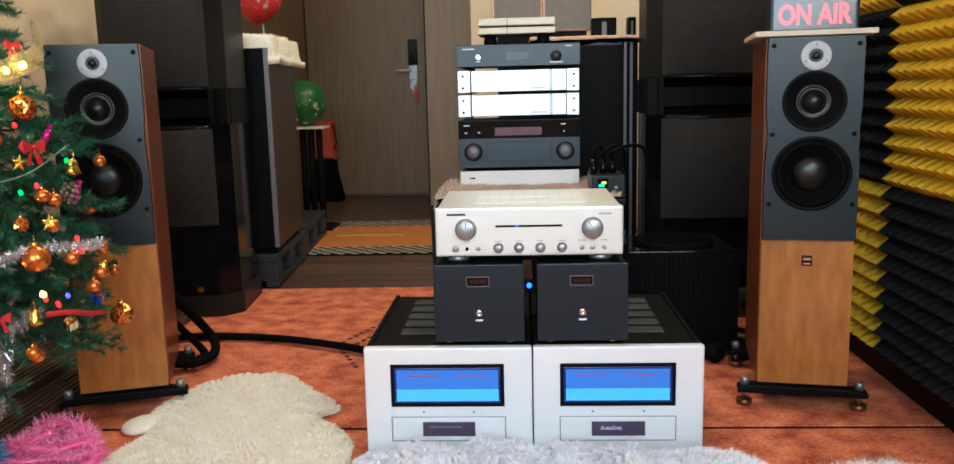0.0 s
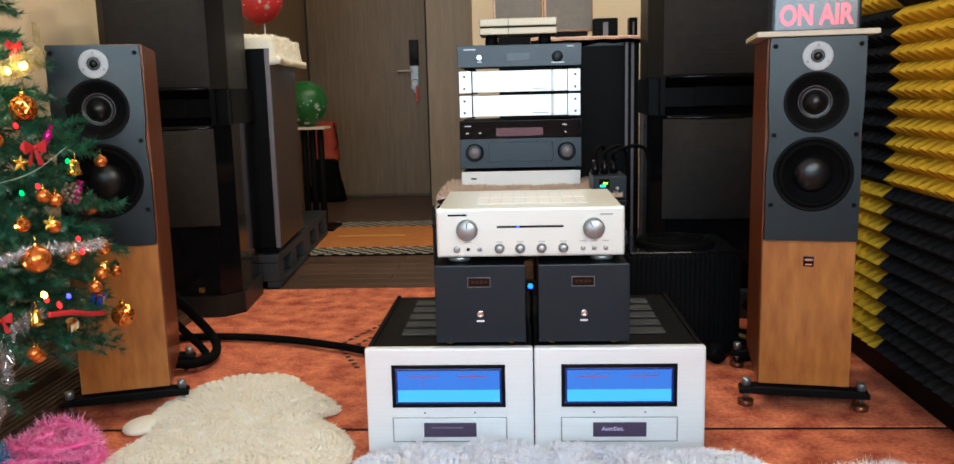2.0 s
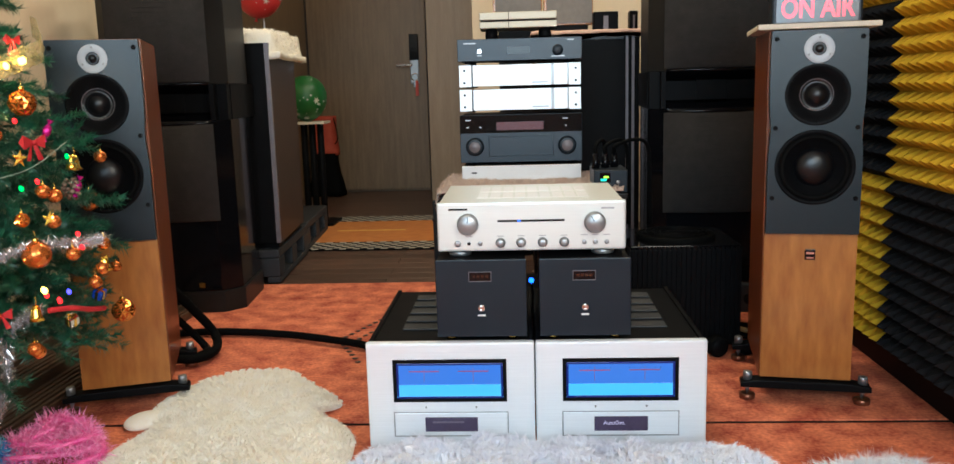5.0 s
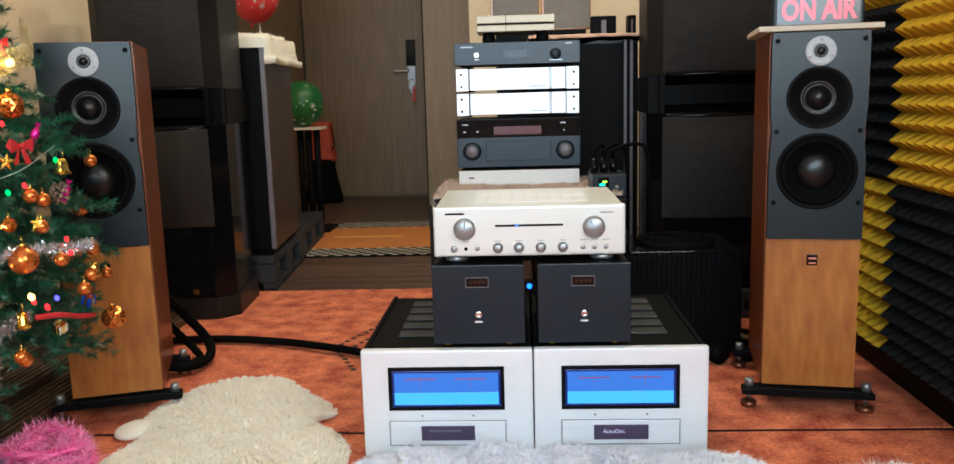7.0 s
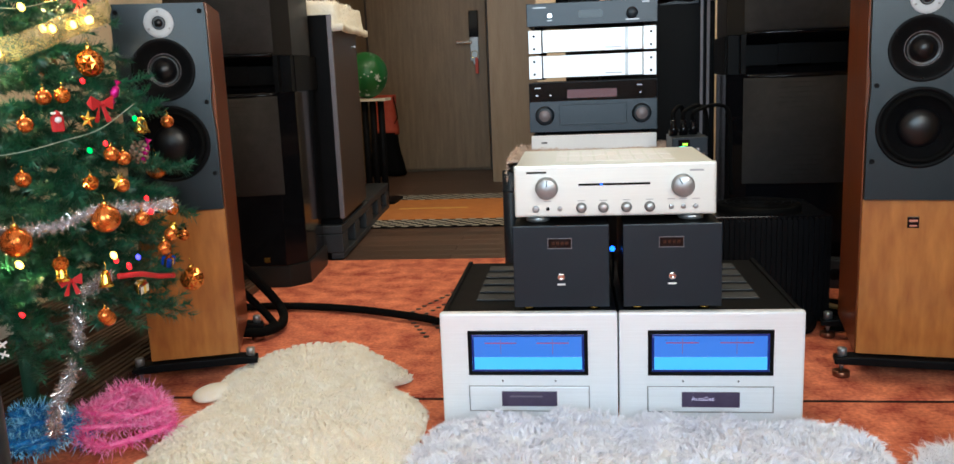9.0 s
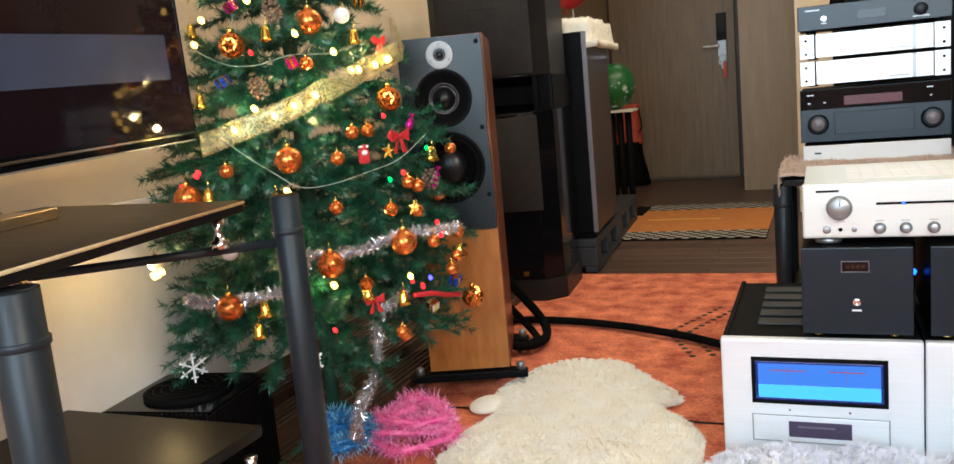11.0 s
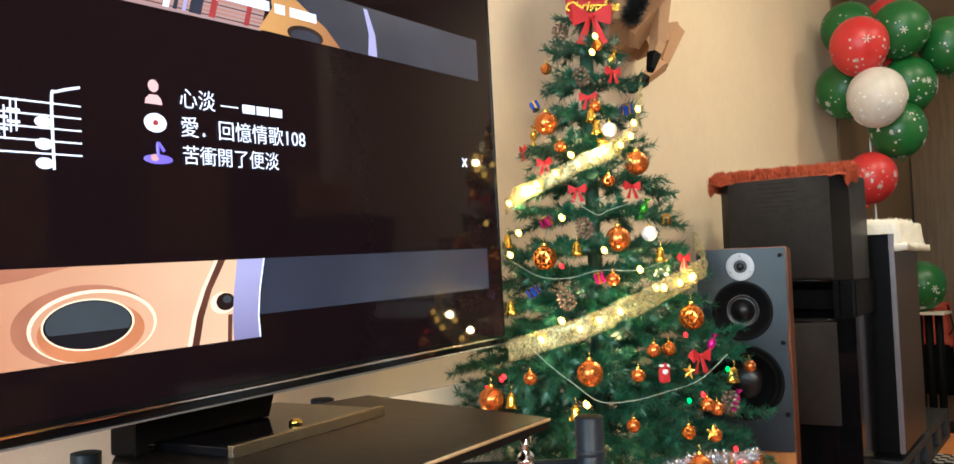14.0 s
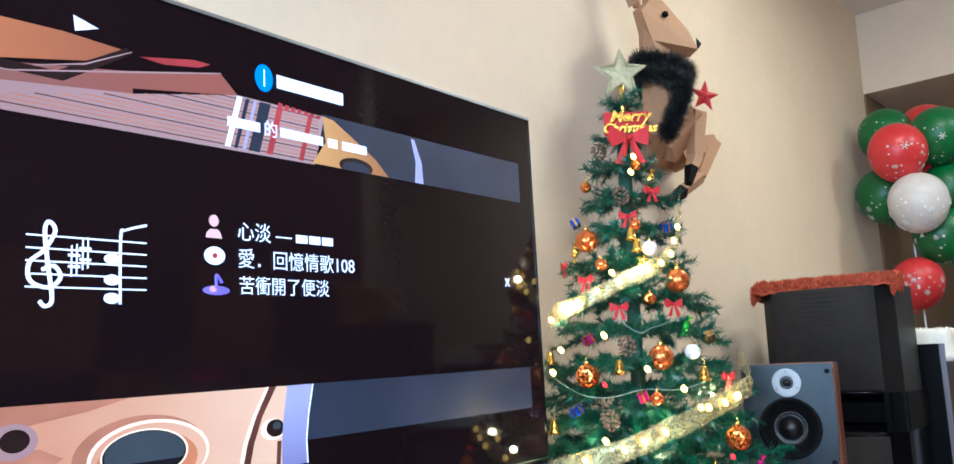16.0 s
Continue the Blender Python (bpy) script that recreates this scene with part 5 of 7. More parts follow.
# the foot stands level on the shelf
LEVEL = tv.matrix_basis.inverted() @ pose(-1.218, 0.852, 0, 0, 0, 101.8)
base = part("base_plate", box(0.0, 0.012, 0.733, 0.40, 0.27, 0.748, 0.002), "gloss_black", tv, "black glass base", at=LEVEL)
part("base_trim", box(-0.002, 0.0, 0.732, 0.402, 0.0115, 0.752, 0.002), "foot_trim", base, "bright metal front strip")
part("gold_knob", lathe([(0, 0.748), (0.012, 0.748), (0.012, 0.754), (0.006, 0.758), (0, 0.758)], 16, pose(0.20, 0.05, 0)), "gold", base)
part("neck", prism([(-0.04, 0.749), (0.245, 0.749), (0.275, 0.83), (0.275, 0.95), (-0.02, 0.95), (-0.02, 0.80)], 0.05, 0.004, m=Matrix.Translation((0, 0.150, 0))), "black", tv, "black stand neck", at=LEVEL)
part("bracket", box(-0.055, 0.15, 0.733, -0.028, 0.21, 0.79, 0.006), "black", tv, at=LEVEL)
part("cap", rod(0.03, 0.733, 0.741, 20, 0.002, pose(0.40, 0.24, 0)), "black", tv, at=LEVEL)

stand = thing("tv_stand", (-1.25, 1.1, 0), "dark tubular stand with black shelves on cone spikes", "tv stand")
own = bmesh.new()
corner = [(0.325, -0.275), (0.238, 0.285), (-0.30, 0.33), (-0.30, -0.25), (-0.12, -0.362)]
f = own.faces.new([own.verts.new((x, y, 0.712)) for x, y in corner])
r = bmesh.ops.extrude_face_region(own, geom=[f])
for v in r["geom"]:
    if isinstance(v, bmesh.types.BMVert):
        v.co.z = 0.732
bmesh.ops.recalc_face_normals(own, faces=own.faces[:])
top = part("top_shelf", own, "shelf", stand, "black shelf with a raw board edge")
own = tube([(0.3265, -0.275, 0.7285), (0.2395, 0.285, 0.7285)], 0.0035, 4, steps=1)
part("raw_edge", own, "edge_ply", top, "pale raw board edge")
for x, y in ((0.325, -0.262), (0.302, 0.322), (-0.34, 0.23), (-0.36, -0.29)):
    rack_pole(stand, x, y, 0, 0.708 if y < 0 else 0.735, 0.031 if x > 0.31 else 0.026)
for a, b in (((0.302, 0.322), (-0.02, 0.05)), ((0.325, -0.262), (0.0, 0.0)), ((-0.36, -0.29), (-0.02, -0.05)), ((-0.34, 0.23), (-0.02, 0.05))):
    part("arm", tube([(a[0], a[1], 0.650), (b[0], b[1], 0.650)], 0.011, 4, steps=1), "pole", stand, "flat steel arm")
    part("arm", tube([(a[0], a[1], 0.215), (b[0], b[1], 0.215)], 0.011, 4, steps=1), "pole", stand)
for x, y in ((0.235, 0.215), (0.20, -0.16), (-0.18, -0.28), (-0.22, 0.17)):
    for z in (0.659, 0.225):
        part("cone_spike", lathe([(0, z), (0.016, z), (0.016, z + 0.012), (0.009, z + 0.016), (0.006, z + 0.03), (0.013, z + 0.053), (0, z + 0.053)], 20, pose(x, y, 0)), "chrome", stand, "chrome cone spike")
part("lower_shelf", box(-0.30, -0.24, 0.278, 0.20, 0.30, 0.30, 0.003), "shelf", stand, "black lower shelf")

solid("white_board", box(-0.012, 0, 0, 0.012, 1.0, 0.70, 0.001), "white_gloss", pose(-1.63, 1.43, 0.0, 0, -2, 0), "glossy white board leaning against the wall", "board")
solid("board_edging", box(-0.014, -0.012, 0, 0.014, -0.001, 0.70, 0.001), "edge_ply", pose(-1.63, 1.43, 0.0, 0, -2, 0), "pale raw edging of the white board", "edging")

# ribbed dark wood decking along the wall
deck = thing("wood_decking", (-1.74, 1.75, 0), "dark brown ribbed wooden decking along the wall", "decking")
M["deck"] = mat("dark_ribbed_wood", (0.035, 0.018, 0.010), 0.55, scale=5, c2=(0.09, 0.048, 0.025), stretch=(6, 0.8, 6), bump=0.2, rnd=0.2)
for k in range(4):
    x0, z = k * 0.125, 0.13 - 0.033 * k
    b = part("plank", box(x0, 0.02 * (k % 2), 0, x0 + 0.12, 1.45 + 0.1 * k, z, 0.003), "deck", deck)
    for q in range(5):
        part("rib", box(x0 + 0.008 + q * 0.022, 0.022, z, x0 + 0.022 + q * 0.022, 1.44 + 0.1 * k, z + 0.008), "deck", b)


# ---- balloons ----
PRINT = mat("white_balloon_print", (0.52, 0.52, 0.46), 0.5)


def rubber(name, c):
    m = mat(name, c, 0.38, var=0.1, scale=3, coat=0.0)
    b = m.node_tree.nodes["Principled BSDF"]
    b.inputs["Subsurface Weight"].default_value = 0.15
    b.inputs["Subsurface Radius"].default_value = (0.03, 0.03, 0.03)
    return m


RUB = {"green": rubber("green_latex", (0.015, 0.12, 0.025)), "red": rubber("red_latex", (0.55, 0.03, 0.03)), "white": rubber("white_latex", (0.62, 0.57, 0.52))}


def balloon(x, y, z, r, colour, seed, flip=False):
    rng = random.Random(seed)
    t = thing("balloon", pose(x, y, z, rng.uniform(-12, 12), rng.uniform(-12, 12), rng.uniform(0, 360)), colour + " balloon printed with white snowflakes and dots", "balloon", "party balloons")
    prof = [(r * math.sin(a) * (1 - 0.06 * math.cos(a)), r * -math.cos(a) * 1.08) for a in [math.pi * k / 18 for k in range(19)]]
    prof[0], prof[-1] = (0, prof[0][1]), (0, prof[-1][1])
    skin = part("skin", lathe(prof, 32), RUB[colour], t)
    part("knot", lathe([(0.012, -1.08 * r - 0.02), (0.005, -1.08 * r - 0.008), (0.006, -1.08 * r + 0.004)], 12), RUB[colour], t)
    own = bmesh.new()
    for k in range(90):
        d = Vector((rng.gauss(0, 1), rng.gauss(0, 1), rng.gauss(0, 0.8))).normalized()
        m = Matrix.Translation(Vector((d.x * r * 1.002, d.y * r * 1.002, d.z * r * 1.07))) @ d.to_track_quat("Z", "Y").to_matrix().to_4x4()
        if k < 14:
            s = r * rng.uniform(0.07, 0.17)
            for q in range(3):
                piece = box(-s, -s * 0.13, -0.002, s, s * 0.13, 0.0008)
                piece.transform(m @ pose(0, 0, 0, 0, 0, 60 * q))
                join(own, piece)
        else:
            s = r * rng.uniform(0.02, 0.055)
            piece = bmesh.new()
            bmesh.ops.create_circle(piece, cap_ends=True, segments=10, radius=s, matrix=m @ Matrix.Translation((0, 0, 0.0012)))
            join(own, piece)
    tagged(part("print", own, PRINT if colour != "white" else "white_plastic", skin), kind="stuff")
    return t


for k, (x, z, y, c) in enumerate(((-1.535, 2.37, 5.3, "green"), (-1.415, 2.20, 5.05, "red"), (-1.245, 2.30, 5.25, "green"), (-1.565, 2.005, 5.25, "green"), (-1.335, 1.90, 5.04, "white"), (-1.25, 2.0, 5.36, "green"), (-1.30, 1.745, 5.3, "green"), (-1.43, 1.475, 5.2, "red"), (-1.365, 2.40, 5.5, "red"), (-1.40, 2.08, 5.42, "red"), (-1.06, 2.22, 5.5, "green"))):
    balloon(x, y, z, 0.154 if k != 7 else 0.138, c, k)
solid("balloon_ribbon", tube([(-1.42, 5.3, 2.1), (-1.44, 5.28, 1.9), (-1.45, 5.3, 1.7), (-1.44, 5.3, 1.2), (-1.42, 5.2, 0.55), (-1.4, 5.2, 0.02)], 0.006, 6), "white_plastic", pose(0, 0, 0), "white balloon stick and ribbons", "balloon stick")
balloon(-1.32, 5.72, 0.845, 0.14, "green", 33)


# ---- chenille scarf on the tower speaker ----
def scarf_shape(x, y):
    n = 0.008 * noise.noise((x * 30, y * 30, 5.0))
    z = 0.018 + 1.3 * n
    px, py = x, y
    if abs(x) > 0.262:
        z -= (abs(x) - 0.262) * 0.9
        px = math.copysign(0.266, x)
    if y < -0.03:
        z += (y + 0.03) * 0.5
    return (px + n * 0.4, py + 0.6 * n, z)


scarf = solid("chenille_scarf", cloth(0.32, 0.09, 60, 22, scarf_shape), "red_scarf", pose(-1.325, 3.50, 1.353, 0, 0, 5), "rust-red chenille scarf over the speaker top", "scarf")
tagged(part("nap", fuzz(scarf_shape, 11000, 0.32, 0.09, 0.026, "red_scarf", "pile", 9), None, scarf), kind="stuff")


# ---- sheepskins ----
def sheepskin(name, outline, loft, strands, length, material, label, seed):
    """A pelt with a rounded pile inside a closed outline of (x, y) points."""
    rng = random.Random(seed)
    n = len(outline)
    p = [Vector((*q, 0)) for q in outline]
    rim = []
    for i in range(n):
        a, b, c, d = p[i - 1], p[i], p[(i + 1) % n], p[(i + 2) % n]
        for k in range(5):
            t = k / 5
            rim.append(0.5 * ((2 * b) + (c - a) * t + (2 * a - 5 * b + 4 * c - d) * t * t + (3 * b - a - 3 * c + d) * t ** 3))
    mid = sum(rim, Vector()) / len(rim)
    t = thing(name, (mid.x, mid.y, 0), label, "rug")
    own = bmesh.new()
    rings = []
    for k in range(31):
        v = k / 30
        row = []
        for q in rim:
            s = (q - mid) * (1 - v)
            h = loft * (1 - (1 - v) ** 5) ** 0.5 if v < 1 else loft
            row.append(own.verts.new((s.x, s.y, 0.004 + h * (0.85 + 0.3 * noise.noise((s.x * 9 + seed, s.y * 9, 0)) + 0.38 * noise.noise((s.x * 20 + seed, s.y * 42, 0))))))
        rings.append(row)
    for a, b in zip(rings, rings[1:]):
        for i in range(len(rim)):
            j = (i + 1) % len(rim)
            own.faces.new((a[i], a[j], b[j], b[i])).smooth = True
    bmesh.ops.remove_doubles(own, verts=own.verts[:], dist=0.0004)
    own.faces.ensure_lookup_table()
    area_of = [fc.calc_area() for fc in own.faces]
    pick = rng.choices(range(len(area_of)), weights=area_of, k=strands)
    v, f = [], []
    for q in pick:
        fc = own.faces[q]
        vs = fc.verts
        w = [rng.random() for _ in vs]
        tot = sum(w)
        at = sum((u.co * (s / tot) for u, s in zip(vs, w)), Vector())
        nr = fc.normal if fc.normal.z > 0 else -fc.normal
        c1 = noise.noise((at.x * 18 + seed, at.y * 40, 1.0))
        c2 = noise.noise((at.x * 18, at.y * 40 + seed, 5.0))
        lean = Vector((c1 * 1.5 + 0.15, c2 * 1.5 - 0.4, 0.0))
        d = (nr * 0.75 + lean + Vector((rng.gauss(0, 0.13), rng.gauss(0, 0.13), 0.1))).normalized()
        if d.z < 0.02:
            d.z = 0.02
        ln = length * rng.uniform(0.6, 1.2)
        s = d.cross(Vector((rng.gauss(0, 1), rng.gauss(0, 1), rng.gauss(0, 1)))).normalized() * 0.0011
        m1 = at + d * ln * 0.55 + Vector((0, 0, 0.003))
        e = at + d * ln + Vector((rng.gauss(0, 1), rng.gauss(0, 1), -0.5)) * ln * 0.18
        k = len(v)
        v += [at - s, at + s, m1 + s * 0.7, m1 - s * 0.7, e]
        f += [(k, k + 1, k + 2, k + 3), (k + 3, k + 2, k + 4)]
    part("pelt", own, material, t)
    tagged(part("fleece", raw("fleece", v, f, material), None, t), kind="stuff")
    return t


rug = sheepskin("sheepskin_rug", [(-0.94, 2.0), (-0.9, 2.17), (-0.955, 2.33), (-0.93, 2.47), (-0.88, 2.58), (-0.79, 2.66), (-0.64, 2.65), (-0.53, 2.52), (-0.42, 2.38), (-0.47, 2.31), (-0.40, 2.23), (-0.335, 2.12), (-0.33, 1.95), (-0.40, 1.6), (-0.65, 1.45), (-0.90, 1.65)], 0.035, 60000, 0.013, "fur_cream", "cream sheepskin rug with a thick wavy fleece", 1)
solid("sheepskin_tail", ball(0.055, sub=3, squash=0.3), "fur_cream", pose(-0.942, 2.25, 0.016, 0, -6, 40), "pale leather flap of the sheepskin", "rug flap")
sheepskin("white_sheepskin_rug", [(-0.31, 1.93), (-0.2, 1.975), (-0.06, 1.985), (0.02, 2.0), (0.12, 2.0), (0.24, 1.985), (0.36, 1.96), (0.46, 1.97), (0.58, 1.955), (0.66, 1.89), (0.62, 1.6), (0.3, 1.35), (0.0, 1.35), (-0.3, 1.55)], 0.092, 80000, 0.024, "fur_white", "white sheepskin rug with long lavender-white fleece", 2)
sheepskin("white_sheepskin_rug", [(0.72, 1.88), (0.80, 1.915), (0.9, 1.93), (0.98, 1.92), (1.0, 1.8), (0.98, 1.55), (0.8, 1.5), (0.72, 1.7)], 0.045, 14000, 0.045, "fur_white", "small white sheepskin rug with long fleece", 4)


# ---- cables and printed dots on the carpet ----
black_lead = lambda pts, r, label="thick black speaker cable lying on the carpet": solid("speaker_cable", tube(pts, r, 8), "black_soft", pose(0, 0, 0), label, "cable", "floor cables")
black_lead([(-0.1, 2.68, 0.02), (-0.28, 2.78, 0.02), (-0.45, 2.90, 0.02), (-0.6, 2.97, 0.022), (-0.78, 3.05, 0.018), (-1.0, 3.09, 0.018), (-1.2, 3.07, 0.018), (-1.35, 2.95, 0.02), (-1.3, 2.8, 0.02)], 0.014)
black_lead([(-1.12, 2.74, 0.35), (-1.06, 2.86, 0.2), (-1.0, 2.95, 0.06), (-0.955, 2.84, 0.03), (-0.99, 2.74, 0.03), (-1.1, 2.72, 0.05), (-1.16, 2.72, 0.12)], 0.016, "thick black cable looped behind the speaker")
black_lead([(-1.15, 2.72, 0.30), (-1.1, 2.84, 0.16), (-1.02, 2.9, 0.03), (-0.99, 2.83, 0.02), (-1.04, 2.76, 0.02), (-1.16, 2.76, 0.02)], 0.013, "thick black cable looped behind the speaker")
for k in range(4):
    black_lead([(0.80, 3.2 - 0.05 * k, 0.02 + 0.02 * (k % 2)), (0.88, 3.1 - 0.05 * k, 0.02), (1.0, 3.05 - 0.04 * k, 0.018 + 0.015 * k), (1.1, 3.1, 0.02 + 0.02 * k)], 0.011, "coiled black mains cable on the carpet")
solid("ochre_cable", tube([(0.79, 3.0, 0.24), (0.80, 3.02, 0.14), (0.84, 3.0, 0.045), (0.95, 2.96, 0.03), (1.08, 2.98, 0.03)], 0.009, 8), mat("ochre_jacket", (0.34, 0.19, 0.05), 0.5), pose(0, 0, 0), "ochre braided mains cable", "cable", "floor cables")
black_lead([(1.09, 3.0, 0.0105), (0.95, 2.86, 0.0105), (0.8, 2.8, 0.0105)], 0.01, "black cable running under the speaker")
reel = thing("cable_plug", (0.735, 2.80, 0.036, 90, 0, 20), "round black plug lying beside the amplifier", "plug")
part("plug_body", lathe([(0, -0.02), (0.03, -0.02), (0.035, -0.015), (0.035, 0.015), (0.03, 0.02), (0, 0.02)], 28), "black_soft", reel)
part("plug_face", lathe([(0.027, 0.02), (0.026, 0.0225), (0, 0.022)], 24), "black", reel)
strip = thing("power_strip", (0.98, 3.33, 0, 0, 0, -12), "black power strip standing behind the speaker", "power strip")
part("strip_body", box(-0.16, 0, 0, 0.16, 0.06, 0.11, 0.006), "plastic", strip)
for k in range(3):
    part("socket", rod(0.022, 0, 0.003, 18, 0.001, pose(-0.1 + 0.1 * k, 0.0, 0.055, 90)), "black", strip)
ring = thing("printed_dots", (0, 0, 0.0012), "rows of dark dots printed on the carpet", "floor print", kind="structure")
for k in range(9):
    u = k / 8
    for w in (0, 1):
        part("dot", rod(0.0105, 0, 0.001, 12, 0.0002, pose(-0.425 - 0.125 * u + 0.055 * w, 3.36 - 0.30 * u - 0.02 * w, 0)), "frame_dark", ring)
        if k < 7:
            part("dot", rod(0.0105, 0, 0.001, 12, 0.0002, pose(-0.555 + 0.14 * u + 0.06 * w, 3.0 - 0.30 * u + 0.02 * w, 0)), "frame_dark", ring)


# ---- acoustic foam on the right wall ----
def foam_row(colour):
    """A row of ten pyramids along y, facing -x; origin at its low near corner."""
    n, s, d = 10, 0.0506, 0.054
    v, f = [(-0.012, 0, 0), (-0.012, 0, s)], []
    for i in range(n):
        k, y = len(v), i * s
        lo, hi = (0, 1) if i == 0 else (k - 4, k - 3)
        v += [(-0.012, y + s, 0), (-0.012, y + s, s), (-d, y + s / 2 - 0.004, s / 2 + 0.002), (-d, y + s / 2 + 0.004, s / 2 - 0.002)]
        f += [(k, lo, k + 2, k + 3), (k + 1, k, k + 3), (hi, k + 1, k + 3, k + 2), (lo, hi, k + 2)]
    return raw("pyramid_row", v, f, colour)


ROW = {c: foam_row(c) for c in ("yellow_foam", "black_foam")}
PAD = {c: to_mesh("backing", box(-0.0122, 0, 0, 0.0245, 0.506, 0.506), c) for c in ROW}
for j in range(3):
    for i in range(-2, 4):
        # the chequer: black low and yellow high on the near side
        c = "yellow_foam" if (i + j) % 2 else "black_foam"
        tile = thing("foam_tile", (1.197, 2.08 + 0.506 * i, 0.092 + 0.506 * j), ("yellow" if c[0] == "y" else "black") + " pyramid foam acoustic tile on the wall", "acoustic foam", "wall foam tiles")
        part("backing", PAD[c], None, tile)
        for k in range(10):
            part("pyramid_row", ROW[c], None, tile, "", (-0.0005 * (k % 3), 0, 0.0506 * k))

# ---- planks of the passage floor ----
planks = thing("plank_floor", (0, 0, 0), "dark brown wooden plank floor", "floor", kind="structure")
PLANK = to_mesh("plank", box(0, 0.0015, -0.0118, 1.2, 0.1185, -0.0085, 0.001, 1), "darkfloor")
HALF = to_mesh("plank", box(0, 0.0015, -0.0118, 0.598, 0.1185, -0.0085, 0.001, 1), "darkfloor")
for j in range(30):
    x = LEFT
    for i in range(4):
        half = i == 0 and j % 2
        part("plank", HALF if half else PLANK, None, planks, "", (x, 3.932 + 0.12 * j, 0))
        x += 0.6 if half else 1.2025


# ---- paper deer on the wall ----
def hull(pts, bm=None, mi=0):
    own = bmesh.new()
    for q in pts:
        own.verts.new(q)
    bmesh.ops.convex_hull(own, input=own.verts[:])
    for fc in own.faces:
        fc.material_index = mi
    return join(bm, own)


def limb(a, b, ra, rb, bm, mi=0, n=5):
    a, b = Vector(a), Vector(b)
    d = (b - a).normalized()
    u = d.orthogonal().normalized()
    w = d.cross(u)
    pts = [c + r * (math.cos(2 * math.pi * k / n) * u + math.sin(2 * math.pi * k / n) * w) for c, r in ((a, ra), (b, rb)) for k in range(n)]
    return hull(pts, bm, mi)


KRAFT = mat("folded_kraft_card", (0.36, 0.20, 0.10), 0.75, var=0.08, scale=8, bump=0.1)
bm = hull([(-1.75, 2.92, 1.86), (-1.75, 3.15, 1.86), (-1.52, 2.52, 1.84), (-1.46, 2.62, 1.84), (-1.50, 2.76, 1.90), (-1.60, 2.72, 1.78), (-1.75, 2.92, 2.2), (-1.75, 3.12, 2.2), (-1.58, 2.62, 2.16), (-1.48, 2.58, 2.13), (-1.48, 2.70, 2.13), (-1.55, 2.80, 2.14)])
hull([(-1.58, 2.62, 2.10), (-1.48, 2.58, 2.10), (-1.48, 2.68, 2.10), (-1.56, 2.78, 2.12), (-1.60, 2.66, 2.34), (-1.52, 2.58, 2.30), (-1.52, 2.72, 2.30)], bm)
hull([(-1.62, 2.66, 2.36), (-1.52, 2.55, 2.30), (-1.50, 2.58, 2.19), (-1.60, 2.70, 2.16), (-1.54, 2.70, 2.42), (-1.58, 2.74, 2.42), (-1.47, 2.79, 2.28), (-1.44, 2.80, 2.20), (-1.50, 2.85, 2.20), (-1.51, 2.86, 2.26)], bm)
hull([(-1.445, 2.80, 2.215), (-1.435, 2.82, 2.225), (-1.47, 2.85, 2.215), (-1.465, 2.84, 2.255), (-1.45, 2.81, 2.25)], bm, 1)
ball(0.014, pose(-1.49, 2.665, 2.31), bm, 1)
bm.faces.ensure_lookup_table()
for fc in bm.faces[-20:]:
    fc.material_index = 1
hull([(-1.60, 2.60, 2.35), (-1.56, 2.60, 2.36), (-1.60, 2.53, 2.45), (-1.58, 2.56, 2.42)], bm)
limb((-1.55, 2.68, 1.82), (-1.46, 2.78, 1.95), 0.07, 0.042, bm)
limb((-1.46, 2.78, 1.95), (-1.455, 2.74, 1.78), 0.042, 0.030, bm)
limb((-1.455, 2.74, 1.78), (-1.45, 2.69, 1.72), 0.030, 0.022, bm)
limb((-1.45, 2.70, 1.735), (-1.448, 2.665, 1.675), 0.026, 0.016, bm, 1)
limb((-1.64, 2.92, 1.86), (-1.58, 3.12, 1.93), 0.07, 0.045, bm)
limb((-1.58, 3.12, 1.93), (-1.57, 2.98, 1.77), 0.045, 0.030, bm)
limb((-1.57, 2.98, 1.77), (-1.555, 2.80, 1.68), 0.030, 0.024, bm)
limb((-1.555, 2.81, 1.685), (-1.55, 2.71, 1.63), 0.029, 0.016, bm, 1)
for s in (0, 1):
    y = 2.66 + 0.07 * s
    for a, b, ra, rb in (((-1.6, y, 2.37), (-1.58, y - 0.05, 2.55), 0.016, 0.012), ((-1.58, y - 0.05, 2.55), (-1.56, y + 0.02, 2.72), 0.012, 0.006), ((-1.59, y - 0.04, 2.5), (-1.55, y + 0.07, 2.6), 0.010, 0.005)):
        limb(a, b, ra, rb, bm)
solid("paper_deer_head", bm, [KRAFT, M["black"]], pose(0, 0, 0), "folded brown card deer sculpture with black hooves on the wall", "wall sculpture")


